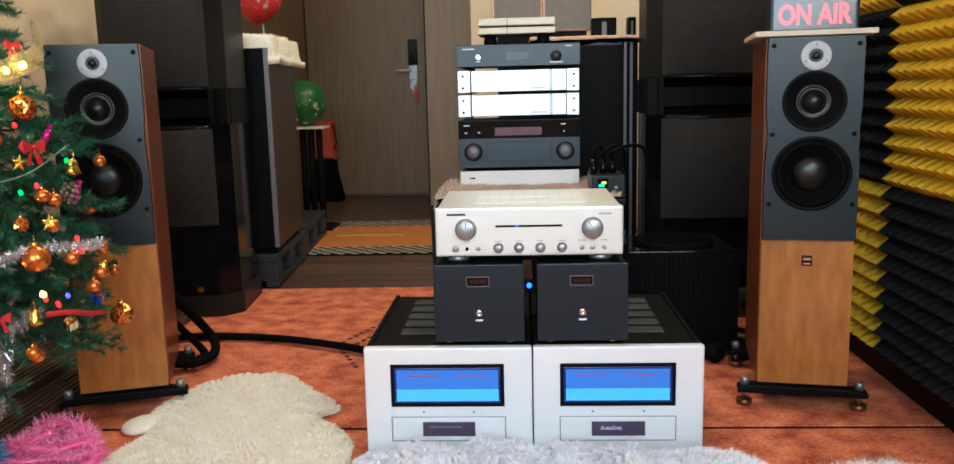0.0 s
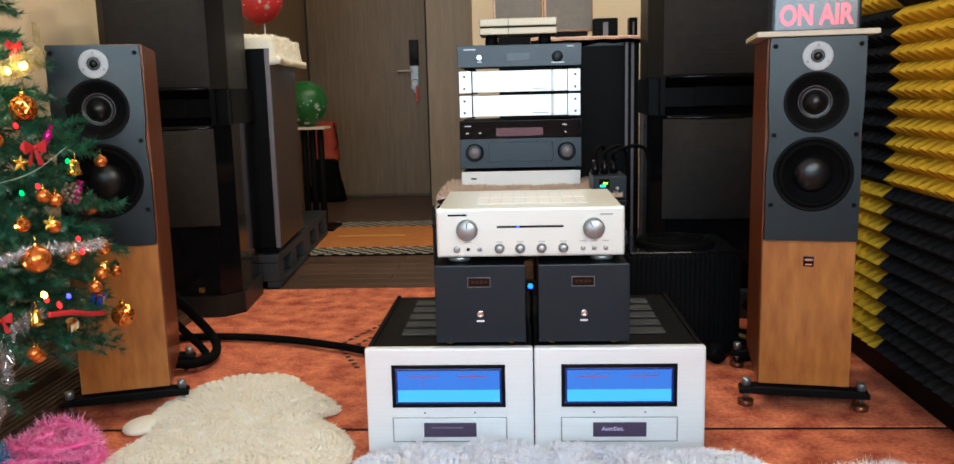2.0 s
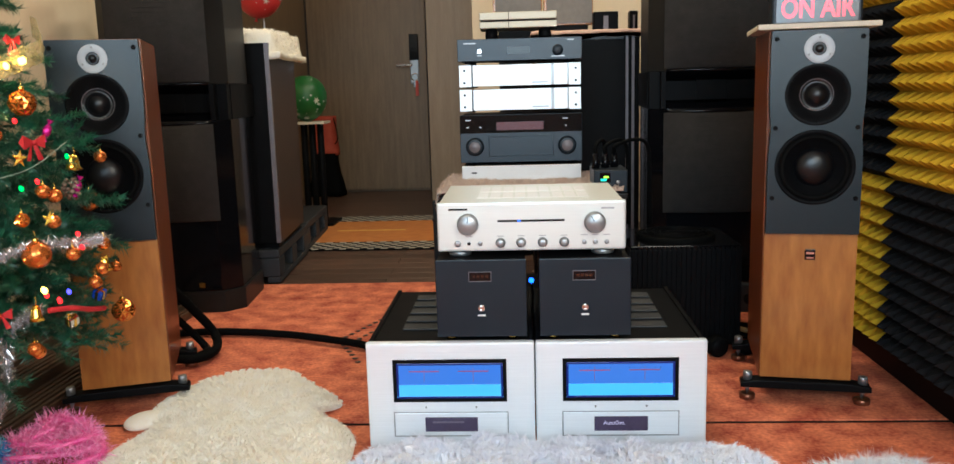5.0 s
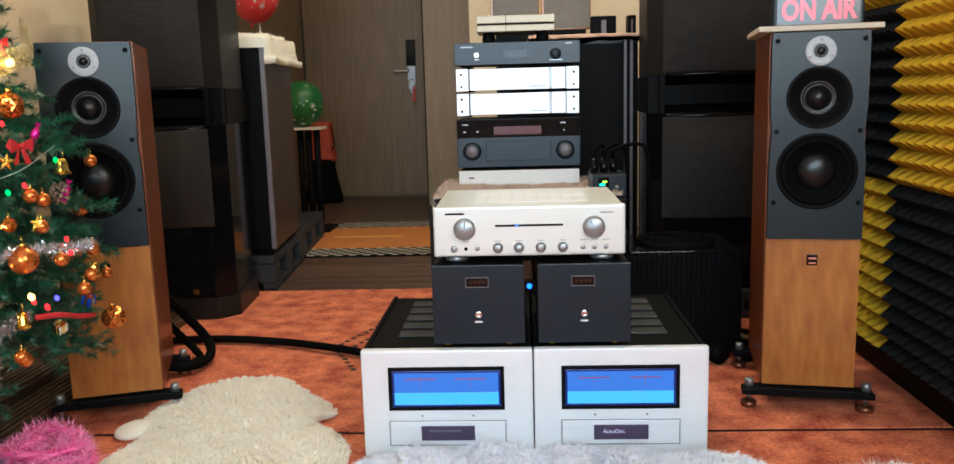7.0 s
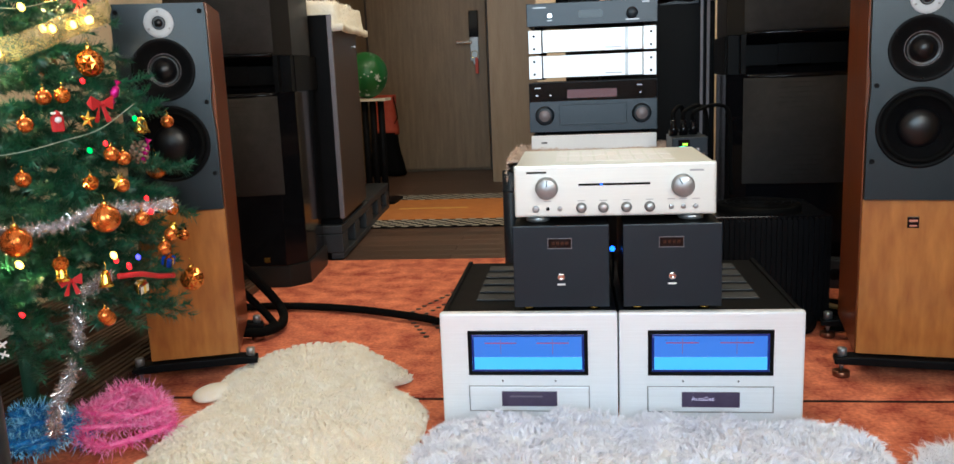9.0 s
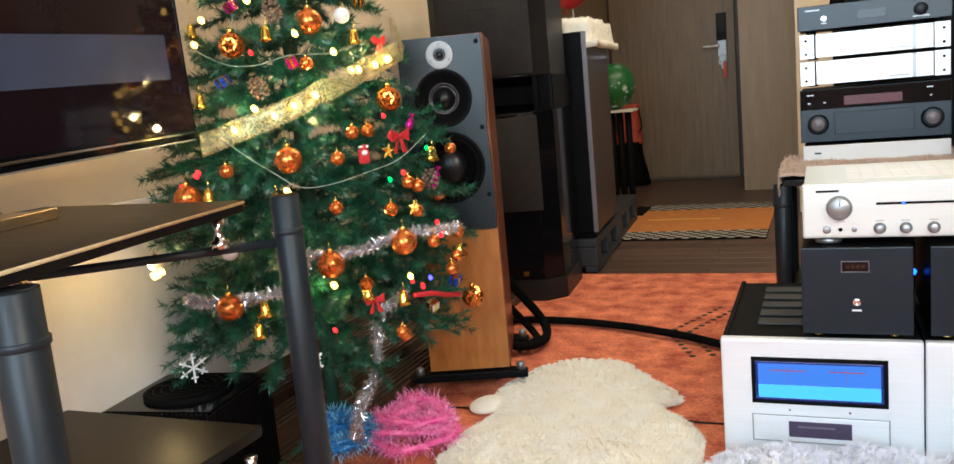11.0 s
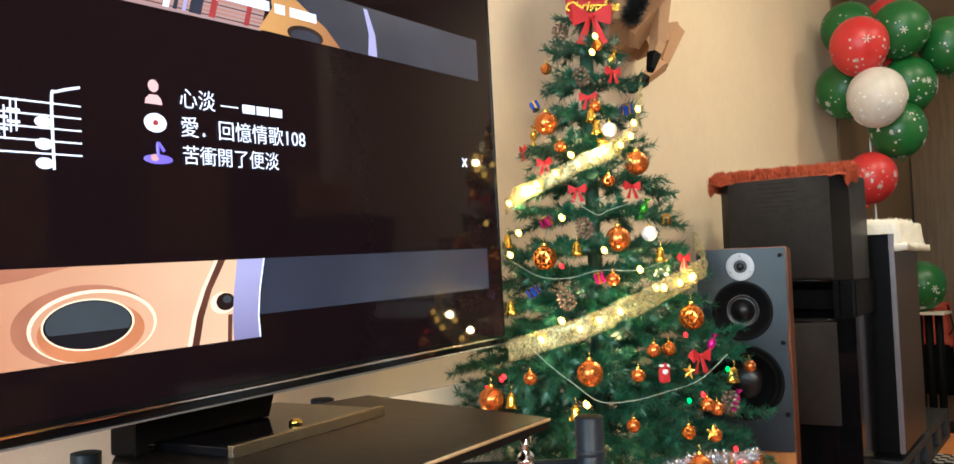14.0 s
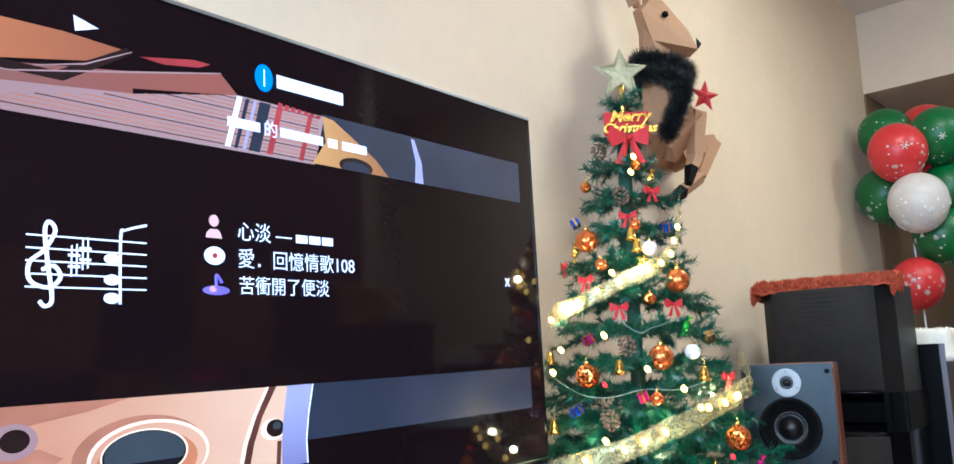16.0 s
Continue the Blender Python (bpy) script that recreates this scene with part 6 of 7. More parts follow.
def garland(points, count, length, material, name, seed, width=0.0016, radius=0.0):
    """Tinsel: fine blades all round a smooth line."""
    rng = random.Random(seed)
    p = [Vector(q) for q in points]
    v, f = [], []
    for _ in range(count):
        u = rng.random() * (len(p) - 1)
        i = min(int(u), len(p) - 2)
        t = u - i
        a, b, c, d = p[max(i - 1, 0)], p[i], p[i + 1], p[min(i + 2, len(p) - 1)]
        at = 0.5 * ((2 * b) + (c - a) * t + (2 * a - 5 * b + 4 * c - d) * t * t + (3 * b - a - 3 * c + d) * t ** 3)
        w = Vector((rng.gauss(0, 1), rng.gauss(0, 1), rng.gauss(0, 1))).normalized()
        ln = length * rng.uniform(0.6, 1.15)
        s = w.orthogonal().normalized()
        s.rotate(Matrix.Rotation(rng.random() * 6.28, 3, w))
        k = len(v)
        v += [at + w * radius - s * width, at + w * radius + s * width, at + w * ln]
        f.append((k, k + 1, k + 2))
    return raw(name, v, f, material)


BLACK_TINSEL = mat("black_tinsel", (0.012, 0.013, 0.012), 0.5)
ob = part("black_garland", garland([(-1.64, 2.74, 2.12), (-1.57, 2.58, 2.11), (-1.50, 2.50, 2.10), (-1.44, 2.56, 2.09), (-1.43, 2.64, 2.09), (-1.46, 2.74, 2.10), (-1.42, 2.64, 2.03), (-1.42, 2.61, 1.95), (-1.44, 2.58, 1.88), (-1.46, 2.57, 1.84), (-1.44, 2.60, 1.93), (-1.42, 2.63, 2.00), (-1.44, 2.58, 2.035), (-1.52, 2.50, 2.045), (-1.60, 2.62, 2.06), (-1.64, 2.74, 2.07)], 21000, 0.047, BLACK_TINSEL, "black_garland", 12), None)
tagged(ob, "black tinsel garland wound round the deer's neck", "garland")


def star_mesh(r, depth, n=5, inner=0.42):
    own = bmesh.new()
    rim = [own.verts.new(((r if k % 2 == 0 else r * inner) * math.sin(math.pi * k / n), 0, (r if k % 2 == 0 else r * inner) * math.cos(math.pi * k / n))) for k in range(2 * n)]
    a, b = own.verts.new((0, -depth, 0)), own.verts.new((0, depth, 0))
    for k in range(2 * n):
        own.faces.new((rim[k], rim[(k + 1) % (2 * n)], a))
        own.faces.new((rim[(k + 1) % (2 * n)], rim[k], b))
    bmesh.ops.recalc_face_normals(own, faces=own.faces[:])
    return own


RED_FELT = mat("red_velvet", (0.42, 0.010, 0.014), 0.7, var=0.15, scale=60)
solid("red_star", star_mesh(0.06, 0.015), RED_FELT, pose(-1.40, 2.74, 1.995, 0, 8, 60), "red and gold star bow on the garland", "star ornament")


# ---- the Christmas tree ----
TX, TY = -1.265, 1.97
PZ, PR = (0.1, 0.33, 0.55, 0.78, 1.07, 1.37, 1.75, 2.2), (0.36, 0.38, 0.40, 0.355, 0.235, 0.15, 0.02, 0.0)
tree_r = lambda z: float(np.interp(z, PZ, PR))
NEEDLE = mat("green_pvc_needles", (0.005, 0.046, 0.026), 0.35, scale=25, c2=(0.022, 0.130, 0.070))
TRUNK = mat("green_wrapped_trunk", (0.012, 0.055, 0.03), 0.6)
SILVER_T = mat("silver_tinsel", (0.75, 0.75, 0.78), 0.2, 0.9)
tree = thing("christmas_tree", (TX, TY, 0), "decorated green artificial Christmas tree", "christmas tree")
part("trunk", rod(0.018, 0.04, 1.74, 14, 0.003), TRUNK, tree, "green wrapped trunk")
for k in range(3):
    a = radians(120 * k + 20)
    part("tree_foot", tube([(0, 0, 0.12), (0.12 * math.cos(a), 0.12 * math.sin(a), 0.05), (0.24 * math.cos(a), 0.24 * math.sin(a), 0.012)], 0.010, 6), TRUNK, tree)
rng = random.Random(21)
nv, nf = [], []


def needles(a, b, dens, ln):
    a, b = Vector(a), Vector(b)
    d = b - a
    L = d.length
    d.normalize()
    for _ in range(int(L * dens)):
        at = a.lerp(b, rng.random())
        w = Vector((rng.gauss(0, 1), rng.gauss(0, 1), rng.gauss(0, 1)))
        w = (w - d * w.dot(d)).normalized()
        dirn = (d * rng.uniform(0.35, 0.9) + w).normalized()
        s = dirn.cross(w + d * 0.3).normalized() * 0.0017
        k = len(nv)
        nv.extend((at - s, at + s, at + dirn * ln * rng.uniform(0.7, 1.15)))
        nf.append((k, k + 1, k + 2))


z, tier = 0.36, 0
while z < 1.74:
    r = tree_r(z)
    count = max(5, int(15 * r / 0.4) + 4)
    for k in range(count):
        a = 2 * math.pi * (k + rng.uniform(-0.3, 0.3)) / count + tier * 0.7
        rr = r * rng.uniform(0.84, 1.06)
        droop = rng.uniform(-0.06, 0.03) * rr / 0.4 + (-0.05 if z < 0.5 else 0.0)
        o = Vector((0, 0, z))
        mid = Vector((math.cos(a) * rr * 0.5, math.sin(a) * rr * 0.5, z + 0.03 + droop * 0.2))
        tip = Vector((math.cos(a + 0.1) * rr, math.sin(a + 0.1) * rr, z + droop))
        for p0, p1, dd in ((o, mid, 300), (mid, tip, 1350)):
            needles(p0, p1, dd, 0.027)
        twigs = int(2 + rr / 0.08)
        for q in range(twigs):
            u = 0.35 + 0.6 * q / twigs
            st_ = o.lerp(mid, u * 2) if u < 0.5 else mid.lerp(tip, u * 2 - 1)
            side = a + (0.75 if q % 2 else -0.75) + rng.uniform(-0.2, 0.2)
            ln = rng.uniform(0.05, 0.10) * (0.6 + rr)
            needles(st_, st_ + Vector((math.cos(side) * ln, math.sin(side) * ln, rng.uniform(-0.02, 0.03))), 1250, 0.025)
    z += 0.068 + 0.018 * (z > 1.0)
    tier += 1
needles((0, 0, 1.66), (0, 0, 1.79), 1200, 0.022)
tagged(part("crown", raw("crown", nv, nf, NEEDLE), None, tree, "dense dark green needle branches in tiers"), kind="stuff")


def spot(az, z, off=0.0):
    r = tree_r(z) + off
    return Vector((TX + r * math.cos(radians(az)), TY + r * math.sin(radians(az)), z))


COPPER = mat("satin_copper", (0.62, 0.17, 0.035), 0.25, 0.75, var=0.12, scale=30)
MOSAIC = mat("faceted_copper", (0.70, 0.22, 0.04), 0.15, 0.9, var=0.25, scale=60)
SPARKLE = mat("white_glitter", (0.75, 0.75, 0.76), 0.5, var=0.15, scale=200, bump=0.5, bscale=400)
GOLDFOIL = mat("gold_foil", (0.80, 0.52, 0.08), 0.2, 0.95, var=0.2, scale=60)
BLUEFOIL = mat("blue_foil", (0.02, 0.08, 0.55), 0.25, 0.6)
MAGENTA = mat("magenta_foil", (0.45, 0.01, 0.2), 0.25, 0.6)
PINECONE = mat("pine_cone_scales", (0.10, 0.055, 0.03), 0.8, scale=60, c2=(0.24, 0.17, 0.12))


def bauble(az, z, r, m, label, facets=False):
    p = spot(az, z, 0.012)
    t = thing("bauble", (p.x, p.y, p.z, 0, 0, az), label, "bauble", "tree baubles")
    own = bmesh.new()
    bmesh.ops.create_icosphere(own, subdivisions=2 if facets else 3, radius=r)
    for fc in own.faces:
        fc.smooth = not facets
    if facets:
        bmesh.ops.poke(own, faces=own.faces[:], offset=-r * 0.05)
    part("globe", own, m, t)
    part("cap", rod(r * 0.24, r * 0.93, r * 1.2, 12, 0.0005), "gold", t, "gold cap")
    part("hook", tube([(0, 0, r * 1.15), (0.002, 0, r * 1.4), (-0.002, 0, r * 1.75)], 0.0008, 5, steps=3), "gold", t)
    return t


for k, (az, z) in enumerate(((-99, 1.369), (-45, 1.071), (-61, 0.78), (-84, 1.033), (-24, 1.254), (-17, 0.888), (-28, 0.576), (-52, 0.556), (-98, 0.716), (17, 0.373), (-84, 0.482), (60, 0.62), (100, 0.9), (170, 0.7))):
    bauble(az, z, 0.029 if k < 13 else 0.026, MOSAIC if k in (3, 5, 9) else COPPER, "faceted copper-orange bauble hanging on the tree" if k in (3, 5, 9) else "satin copper-orange bauble hanging on the tree", k in (3, 5, 9))
for k, (az, z) in enumerate(((-140, 1.531), (-81, 1.302), (-52, 1.398), (-47, 1.21), (-50, 0.979), (-38, 0.823), (-32, 0.824), (-45, 0.773), (-82, 0.768), (-30, 0.65), (-48, 0.671), (-16, 0.562), (-1, 0.565), (-17, 0.69), (-30, 0.368), (-42, 0.502), (-20, 0.637), (-3, 0.51), (-41, 1.564), (30, 0.75), (45, 0.45), (-120, 0.85))):
    bauble(az, z, 0.0155, MOSAIC if k % 3 == 0 else COPPER, "small copper-orange bauble hanging on the tree", k % 3 == 0)
for az, z in ((-42, 1.337), (-26, 1.082), (-82, 0.601), (-116, 0.573)):
    bauble(az, z, 0.018, SPARKLE, "small white glitter bauble on the tree")
for az, z in ((-98, 0.921), (-67, 1.052), (-4, 0.754), (-23, 1.033), (-66, 0.70), (-89, 0.719), (-73, 0.476), (-42, 0.485), (-76, 0.429), (-56, 1.376), (-118, 1.08), (-30, 0.455)):
    p = spot(az, z, 0.012)
    t = thing("bell_ornament", (p.x, p.y, p.z), "small shiny gold bell hanging on the tree", "bell", "tree bells")
    part("bell", lathe([(0, 0.016), (0.006, 0.015), (0.009, 0.006), (0.011, -0.008), (0.016, -0.017), (0.0145, -0.017), (0.009, -0.008), (0, 0.004)], 18), GOLDFOIL, t)
    part("clapper", ball(0.004, pose(0, 0, -0.017), sub=1), "gold", t)
    part("hook", tube([(0, 0, 0.015), (0.003, 0, 0.024), (0, 0, 0.034)], 0.001, 5, steps=2), "gold", t)


def bow(p, s, az, label="red velvet bow tied on the tree", group="tree bows"):
    t = thing("ribbon_bow", pose(p.x, p.y, p.z, 0, 0, az + 90), label, "bow", group)
    for sg in (-1, 1):
        part("loop", hull([(0, -0.1 * s, 0.1 * s), (0, -0.1 * s, -0.1 * s), (sg * 0.8 * s, -0.25 * s, 0.5 * s), (sg * 0.9 * s, 0.1 * s, 0.05 * s), (sg * 0.75 * s, -0.2 * s, -0.4 * s), (sg * 0.5 * s, 0.2 * s, 0.1 * s)]), RED_FELT, t)
        part("tail", hull([(0, 0, -0.05 * s), (sg * 0.15 * s, -0.12 * s, 0), (sg * 0.65 * s, -0.1 * s, -1.1 * s), (sg * 0.25 * s, -0.06 * s, -1.15 * s), (sg * 0.4 * s, 0.02 * s, -1.1 * s)]), RED_FELT, t)
    part("knot", ball(0.17 * s, pose(0, -0.15 * s, 0), sub=1), RED_FELT, t)
    return t


for az, z in ((-67, 1.192), (-32, 1.196), (-27, 1.492), (-20, 0.805), (-127, 1.315), (-93, 1.267), (-8, 1.023), (-40, 0.465), (-58, 1.423)):
    bow(spot(az, z, 0.014), 0.034 if z == 0.805 else 0.026, az)
for az, z in ((-65, 1.482), (-63, 1.101), (-71, 0.936), (-8, 0.698), (-140, 1.626)):
    p = spot(az, z, 0.005)
    own = bmesh.new()
    for k in range(34):
        a, h = k * 2.4, -0.022 + 0.044 * k / 33
        rr = 0.017 * math.sqrt(max(0.05, 1 - (h / 0.026) ** 2))
        ball(0.006, pose(rr * math.cos(a), rr * math.sin(a), h, 30, 20, k * 40), own, 1, 0.45)
    solid("pine_cone", own, PINECONE, pose(p.x, p.y, p.z, 20, 15, az), "brown pine cone with frosted scales", "pine cone", "tree pine cones")
for k, (az, z) in enumerate(((-21, 1.393), (-87, 0.956), (-11, 1.116), (-86, 1.119), (-56, 0.985), (-139, 1.433), (-18, 0.416), (-5, 0.453))):
    p = spot(az, z, 0.012)
    m, c = ((BLUEFOIL, "blue"), (BLUEFOIL, "blue"), ("chrome", "silver"), (MAGENTA, "magenta"), (MAGENTA, "magenta"), (BLUEFOIL, "blue"), ("chrome", "silver"), (BLUEFOIL, "blue"))[k]
    t = thing("parcel_ornament", pose(p.x, p.y, p.z, 20, 25, az), "tiny " + c + " foil parcel ornament", "ornament", "tree parcels")
    part("parcel", box(-0.011, -0.011, -0.011, 0.011, 0.011, 0.011, 0.0015), m, t)
    part("band", box(-0.0116, -0.003, -0.0116, 0.0116, 0.003, 0.0116), "gold", t)
    part("band", box(-0.003, -0.0118, -0.0118, 0.003, 0.0118, 0.0118), "gold", t)
p = spot(-36, 0.775, 0.014)
own = box(-0.012, -0.006, -0.02, 0.012, 0.006, 0.012, 0.005)
ball(0.009, pose(0, -0.002, 0.014), own, 1)
felt = thing("felt_ornament", pose(p.x, p.y, p.z, 0, 0, 50), "small red felt figure with a white beard on the tree", "ornament")
part("figure", own, RED_FELT, felt)
part("beard", ball(0.0075, pose(0, -0.006, 0.004), sub=1), "white_plastic", felt)
part("cap_rim", box(-0.010, -0.008, 0.014, 0.010, 0.004, 0.019, 0.002), "white_plastic", felt)
for az, z, r in ((-62, 0.34, 0.03), (-112, 0.32, 0.035)):
    p = spot(az, z, -0.01)
    own = bmesh.new()
    for k in range(6):
        piece = box(-0.0022, -0.001, 0, 0.0022, 0.001, r)
        box(-0.008, -0.001, r * 0.62, 0.008, 0.001, r * 0.72, bm=piece)
        piece.transform(pose(0, 0, 0, 0, 60 * k))
        join(own, piece)
    solid("snowflake_ornament", own, SPARKLE, pose(p.x, p.y, p.z, 0, 0, 50), "white glitter snowflake hanging on the tree", "ornament", "tree snowflakes")


# gold mesh ribbons, tinsel, light strings
def ribbon(name, pts, w, m, label):
    own = bmesh.new()
    rows = []
    n = (len(pts) - 1) * 14
    for k in range(n + 1):
        u = k / n * (len(pts) - 1)
        i = min(int(u), len(pts) - 2)
        az = pts[i][0] + (pts[i + 1][0] - pts[i][0]) * (u - i)
        z = pts[i][1] + (pts[i + 1][1] - pts[i][1]) * (u - i)
        rows.append([own.verts.new(spot(az, z, 0.022 + 0.012 * noise.noise((u * 3, q, 1))) + Vector((0, 0, w * (q / 4 - 0.5) + 0.006 * noise.noise((u * 2.2, 4, 2))))) for q in range(5)])
    for a, b in zip(rows, rows[1:]):
        for q in range(4):
            own.faces.new((a[q], b[q], b[q + 1], a[q + 1])).smooth = True
    r = bmesh.ops.extrude_face_region(own, geom=own.faces[:])
    for v in r["geom"]:
        if isinstance(v, bmesh.types.BMVert):
            v.co.x -= 0.0006
    return solid(name, own, m, pose(0, 0, 0), label, "ribbon", "gold ribbons")


SHEER = mat("sheer_gold_ribbon", (0.82, 0.66, 0.30), 0.3, 0.35, var=0.35, scale=45, bump=0.4, bscale=120)
b_ = SHEER.node_tree.nodes["Principled BSDF"]
vo, rm = SHEER.node_tree.nodes.new("ShaderNodeTexVoronoi"), SHEER.node_tree.nodes.new("ShaderNodeMapRange")
vo.inputs["Scale"].default_value = 110
rm.inputs["From Max"].default_value, rm.inputs["To Min"].default_value, rm.inputs["To Max"].default_value = 0.8, 0.70, 0.10
SHEER.node_tree.links.new(vo.outputs["Distance"], rm.inputs[0])
SHEER.node_tree.links.new(rm.outputs[0], b_.inputs["Alpha"])
ribbon("gold_ribbon", ((-135, 1.171), (-93, 1.211), (-66, 1.251), (-37, 1.295), (-18, 1.35), (-2, 1.43), (20, 1.47)), 0.042, SHEER, "sheer gold mesh ribbon wound round the tree")
ribbon("gold_ribbon", ((-92, 0.825), (-64, 0.873), (-49, 0.908), (-29, 0.95), (-8, 0.985), (8, 1.0), (40, 1.07)), 0.05, SHEER, "sheer gold mesh ribbon wound round the tree")
for pts, c in ((((-100, 0.50), (-89, 0.493), (-66, 0.515), (-59, 0.575)), 2600), (((-62, 0.585), (-44, 0.575), (-29, 0.594), (-10, 0.58), (0, 0.575)), 2600)):
    ob = part("tinsel_garland", garland([spot(az, z, 0.012) for az, z in pts], c, 0.02, SILVER_T, "tinsel_garland", c), None)
    tagged(ob, "silver tinsel garland on the lower branches", "tinsel", "silver tinsel")
ob = part("tinsel_garland", garland([spot(-26, 0.45, -0.02), spot(-34, 0.40, -0.06), Vector((-1.02, 1.80, 0.28)), Vector((-1.07, 1.79, 0.18)), Vector((-1.12, 1.83, 0.09)), Vector((-1.15, 1.90, 0.04)), Vector((-1.2, 1.86, 0.03))], 4200, 0.024, SILVER_T, "tinsel_garland", 77), None)
tagged(ob, "silver tinsel strand trailing from the tree to the floor", "tinsel", "silver tinsel")
WIRE = mat("clear_light_wire", (0.26, 0.32, 0.26), 0.3)
solid("light_string", tube([spot(a, z, 0.016) for a, z in ((-85, 0.84), (-75, 0.797), (-66, 0.757), (-58, 0.722), (-48, 0.722), (-36, 0.737), (-23, 0.755), (-5, 0.80))], 0.001, 5), WIRE, pose(0, 0, 0), "clear wire of a light string", "light string", "light strings")
solid("light_string", tube([spot(a, z, 0.016) for a, z in ((-118, 1.05), (-100, 1.02), (-84, 0.99), (-70, 0.985), (-56, 1.0), (-38, 0.998), (-20, 1.02))], 0.001, 5), WIRE, pose(0, 0, 0), "clear wire of a light string", "light string", "light strings")
solid("light_string", tube([spot(a, z, 0.014) for a, z in ((-70, 1.17), (-56, 1.13), (-48, 1.14), (-30, 1.16))], 0.001, 5), WIRE, pose(0, 0, 0), "clear wire of a light string", "light string", "light strings")
WARM_BULB, RED_BULB = glow("warm_bulb", (1.0, 0.56, 0.10), 8), glow("red_bulb", (1.0, 0.015, 0.02), 3)
GREEN_BULB, BLUE_BULB = glow("green_bulb", (0.0, 0.75, 0.10), 2.5), glow("blue_bulb", (0.06, 0.05, 1.0), 5)
BULB = {id(m): to_mesh("fairy_light", lathe([(0, -0.008), (0.005, -0.005), (0.0068, 0.002), (0.004, 0.009), (0, 0.0105)], 10), m) for m in (WARM_BULB, RED_BULB, GREEN_BULB, BLUE_BULB)}


def fairy(az, z, m, c, off=0.03):
    p = spot(az, z, off)
    size = Matrix.Scale(1.0 if m == WARM_BULB else 0.75, 4)
    tagged(part("fairy_light", BULB[id(m)], None, None, "", pose(p.x, p.y, p.z, 30, 20, az) @ size), "glowing " + c + " fairy light bulb", "fairy light", "fairy lights")


for az, z in ((-118, 1.173), (-93, 1.211), (-66, 1.251), (-37, 1.295), (-78, 0.85), (-64, 0.873), (-49, 0.908), (-29, 0.956), (-71, 0.891), (-38, 0.998), (-104, 1.043), (-109, 0.554), (-111, 0.549), (-52, 0.514), (-62, 0.717), (-51, 1.539), (-45, 1.583), (-120, 0.95), (-12, 0.975), (-20, 0.965), (-57, 0.89), (-80, 1.232), (-52, 1.272), (-28, 1.318)):
    fairy(az, z, WARM_BULB, "warm white")
for az, z in ((-101, 0.729), (-22, 0.465), (-53, 0.411), (-74, 1.012), (-94, 0.761), (-12, 0.60)):
    fairy(az, z, RED_BULB, "red", 0.012)

for az, z in ((-99, 0.74), (-92, 0.769), (-24, 0.851), (-13, 0.572), (-27, 0.487), (-23, 0.724), (-23, 0.471)):
    fairy(az, z, RED_BULB, "red", 0.02)
for az, z in ((-32, 0.956), (-108, 0.56), (-28, 0.50), (-9, 0.978), (-75, 1.125), (-103, 1.096), (-53, 1.044), (-71, 1.276), (-21, 1.353), (-12, 1.391)):
    fairy(az, z, WARM_BULB, "warm white", 0.024)
for az, z in ((-7, 0.768), (-28, 0.713)):
    fairy(az, z, GREEN_BULB, "green", 0.012)
fairy(-19, 0.482, BLUE_BULB, "blue", 0.015)
for az, z in ((-22, 0.645), (-27, 0.775), (-49, 1.305)):
    p = spot(az, z, 0.02)
    solid("star_ornament", star_mesh(0.019, 0.006), GOLDFOIL, pose(p.x, p.y, p.z, 0, 10, az + 90), "small shiny gold star hanging on the tree", "star ornament", "tree stars")
for az, z, m, c in ((-7, 0.701, MAGENTA, "magenta"), (-12, 0.827, MAGENTA, "magenta"), (-25, 1.525, GOLDFOIL, "gold"), (-27, 1.142, mat("green_foil", (0.05, 0.30, 0.02), 0.25, 0.6), "green"), (-111, 1.343, GOLDFOIL, "gold")):
    p = spot(az, z, 0.016)
    t = thing("sweet_ornament", pose(p.x, p.y, p.z, 10, 20, az + 90), "small " + c + " foil sweet ornament on the tree", "ornament", "tree sweets")
    part("sweet", lathe([(0, -0.014), (0.006, -0.012), (0.009, -0.004), (0.009, 0.004), (0.006, 0.012), (0, 0.014)], 10), m, t)
    for sg in (-1, 1):
        part("twist", lathe([(0.001, sg * 0.013), (0.008, sg * 0.024)], 8), m, t)
for az, z in ((-2, 0.521), (-6, 0.756), (-52, 1.345)):
    p = spot(az, z, 0.014)
    t = thing("bell_ornament", (p.x, p.y, p.z), "small shiny gold bell hanging on the tree", "bell", "tree bells")
    part("bell", lathe([(0, 0.016), (0.006, 0.015), (0.009, 0.006), (0.011, -0.008), (0.016, -0.017), (0.0145, -0.017), (0.009, -0.008), (0, 0.004)], 18), GOLDFOIL, t)
    part("clapper", ball(0.004, pose(0, 0, -0.017), sub=1), "gold", t)
for az, z in ((-7, 0.484), (-31, 0.376), (-21, 0.702)):
    bauble(az, z, 0.0155, COPPER, "small copper-orange bauble hanging on the tree")
own = tube([spot(-26, 0.452, 0.012), spot(-19, 0.446, 0.02), spot(-11, 0.428, 0.015), spot(-4, 0.417, 0.02)], 0.006, 6)
solid("red_ribbon", own, RED_FELT, pose(0, 0, 0), "narrow red ribbon lying on the lower branches", "ribbon")

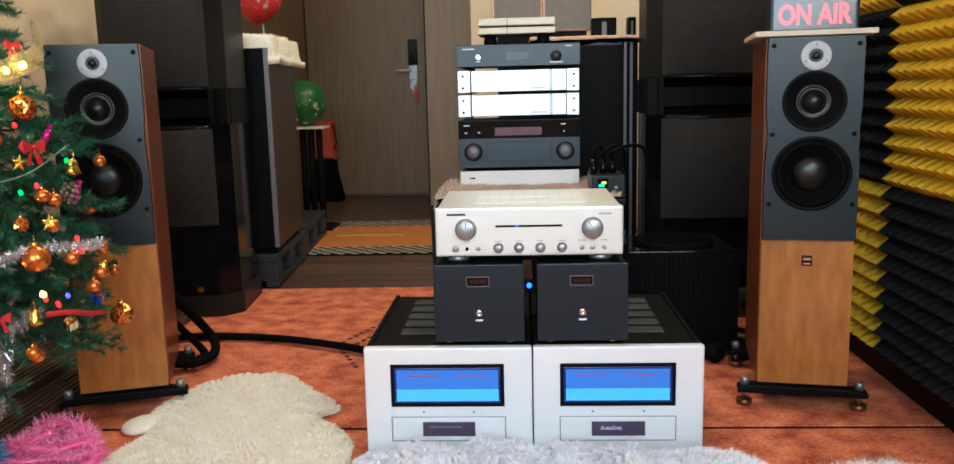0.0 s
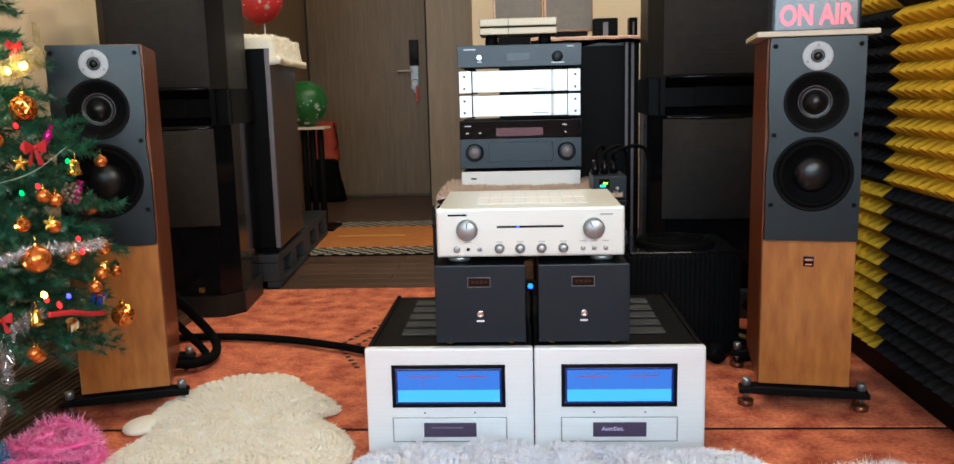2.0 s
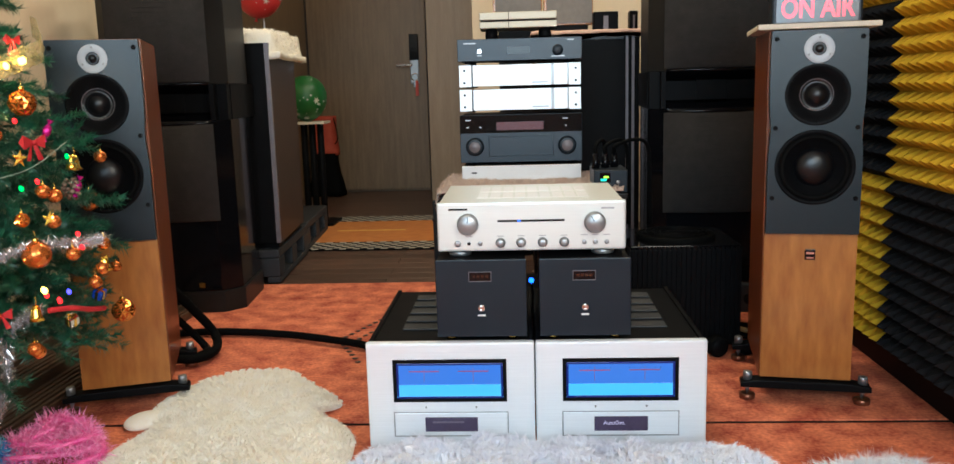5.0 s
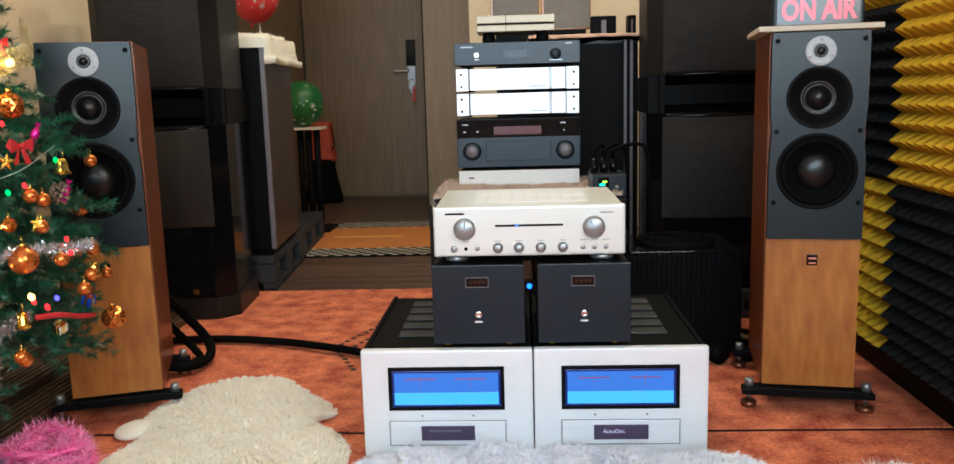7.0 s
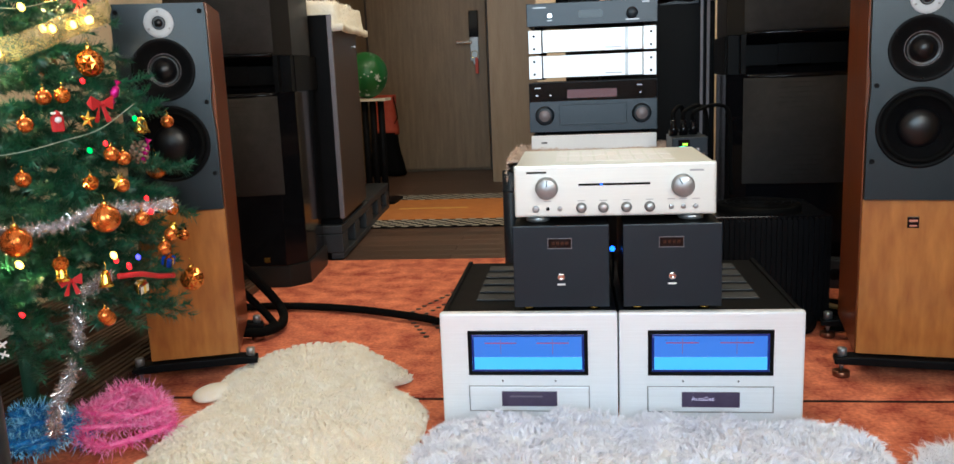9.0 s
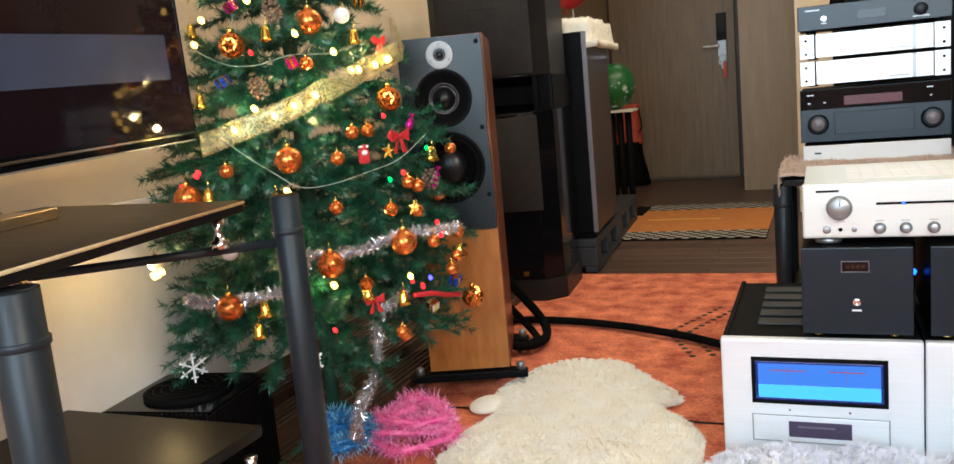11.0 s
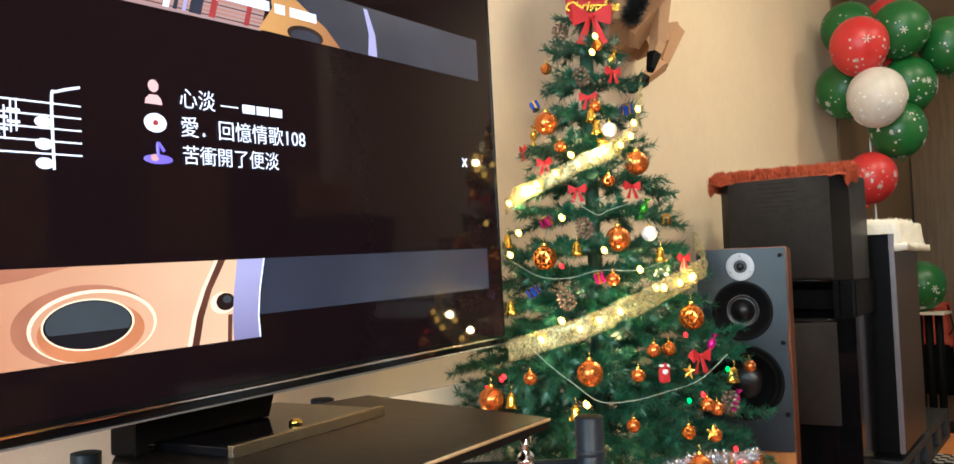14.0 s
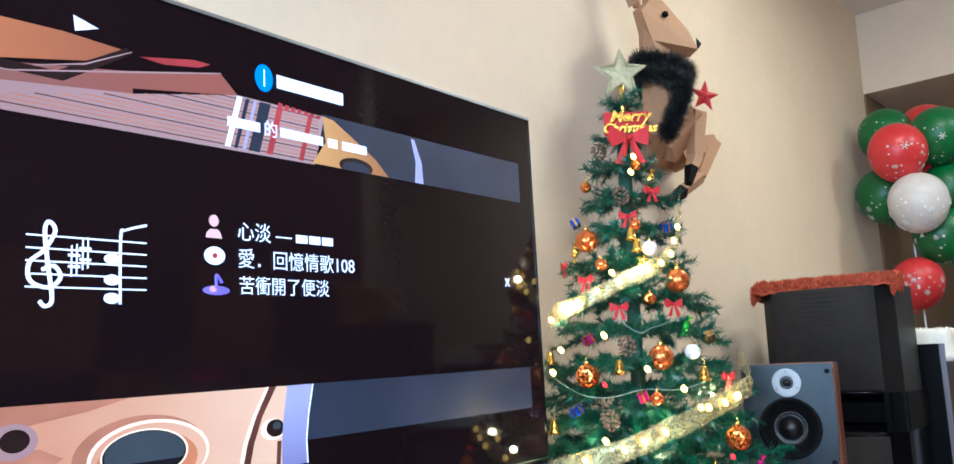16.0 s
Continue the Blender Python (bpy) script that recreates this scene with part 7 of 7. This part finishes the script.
# star topper and banner
topper = thing("star_topper", pose(TX + 0.012, TY - 0.012, 1.838, 0, 0, 42), "pale gold glitter star on the tree top", "star")
GLITTER = mat("pale_gold_glitter", (0.46, 0.42, 0.24), 0.45, 0.4, var=0.2, scale=150, bump=0.5, bscale=500)
part("outer_star", star_mesh(0.078, 0.006), GLITTER, topper)
for k in range(5):
    q = [(0.066 * math.sin(math.pi * (2 * k + e) / 5) * f, -0.010, 0.066 * math.cos(math.pi * (2 * k + e) / 5) * f) for e, f in ((-1, 0.45), (0, 1), (1, 0.45))]
    part("star_rim", tube(q, 0.0035, 5, steps=1), GLITTER, topper)
part("stem", rod(0.008, -0.12, -0.03, 12, 0.001), "gold", topper)
bp = spot(-48, 1.685, 0.03)
banner = thing("greeting_banner", pose(bp.x, bp.y, bp.z, 0, 0, 42), "red ribbon with gold Merry Christmas lettering", "banner")
part("ribbon_band", box(-0.060, 0.0, -0.033, 0.060, 0.006, 0.030, 0.002), RED_FELT, banner)
lettering("lettering", "Merry", 0.042, GOLDFOIL, banner, (-0.046, -0.006, 0.002), "gold script letters", extrude=0.002, shear=0.3, bold=0.0012)
lettering("lettering", "Christmas", 0.034, GOLDFOIL, banner, (-0.066, -0.006, -0.027), "gold script letters", extrude=0.002, shear=0.3, bold=0.0012)
bow(Vector((bp.x + 0.008, bp.y - 0.008, bp.z - 0.045)), 0.062, -48, "large red velvet bow under the banner", "banner bow")

# tinsel heap at the foot
PINK, SKY = mat("pink_tinsel", (0.78, 0.02, 0.27), 0.4, c2=(0.95, 0.30, 0.55), scale=45), mat("blue_tinsel", (0.01, 0.12, 0.45), 0.35, c2=(0.03, 0.3, 0.65), scale=60)


def heap(name, cx, cy, rx, ry, turns, count, m, tips, label, seed):
    """Loops of thick tinsel rope piled up, each with pale tips."""
    rng = random.Random(seed)
    pts = []
    for k in range(turns * 6):
        u = k / (turns * 6)
        a, q = k * math.tau / 6 + 0.3 * rng.uniform(-1, 1), 1.05 - 0.75 * u + 0.26 * rng.uniform(-1, 1)
        pts.append((cx + rx * q * math.cos(a), cy + ry * q * math.sin(a), 0.026 + 0.065 * u + 0.03 * rng.uniform(0, 1)))
    core = solid(name, tube(pts, 0.007, 8), m, pose(0, 0, 0), label, "tinsel")
    tagged(part("strand", garland(pts, count // 2, 0.028, m, "strand", seed, 0.0016), None, core), kind="stuff")
    tagged(part("tip", garland(pts, count // 5, 0.042, tips, "tip", seed + 7, 0.0013, 0.020), None, core), kind="stuff")


heap("pink_tinsel", -1.045, 1.985, 0.12, 0.115, 5, 15000, PINK, mat("pale_pink_tinsel", (0.93, 0.32, 0.58), 0.4), "heap of bright pink tinsel on the carpet", 41)
heap("blue_tinsel", -1.19, 1.89, 0.10, 0.11, 4, 11000, SKY, mat("pale_blue_tinsel", (0.25, 0.6, 0.85), 0.4), "heap of blue tinsel on the carpet", 42)
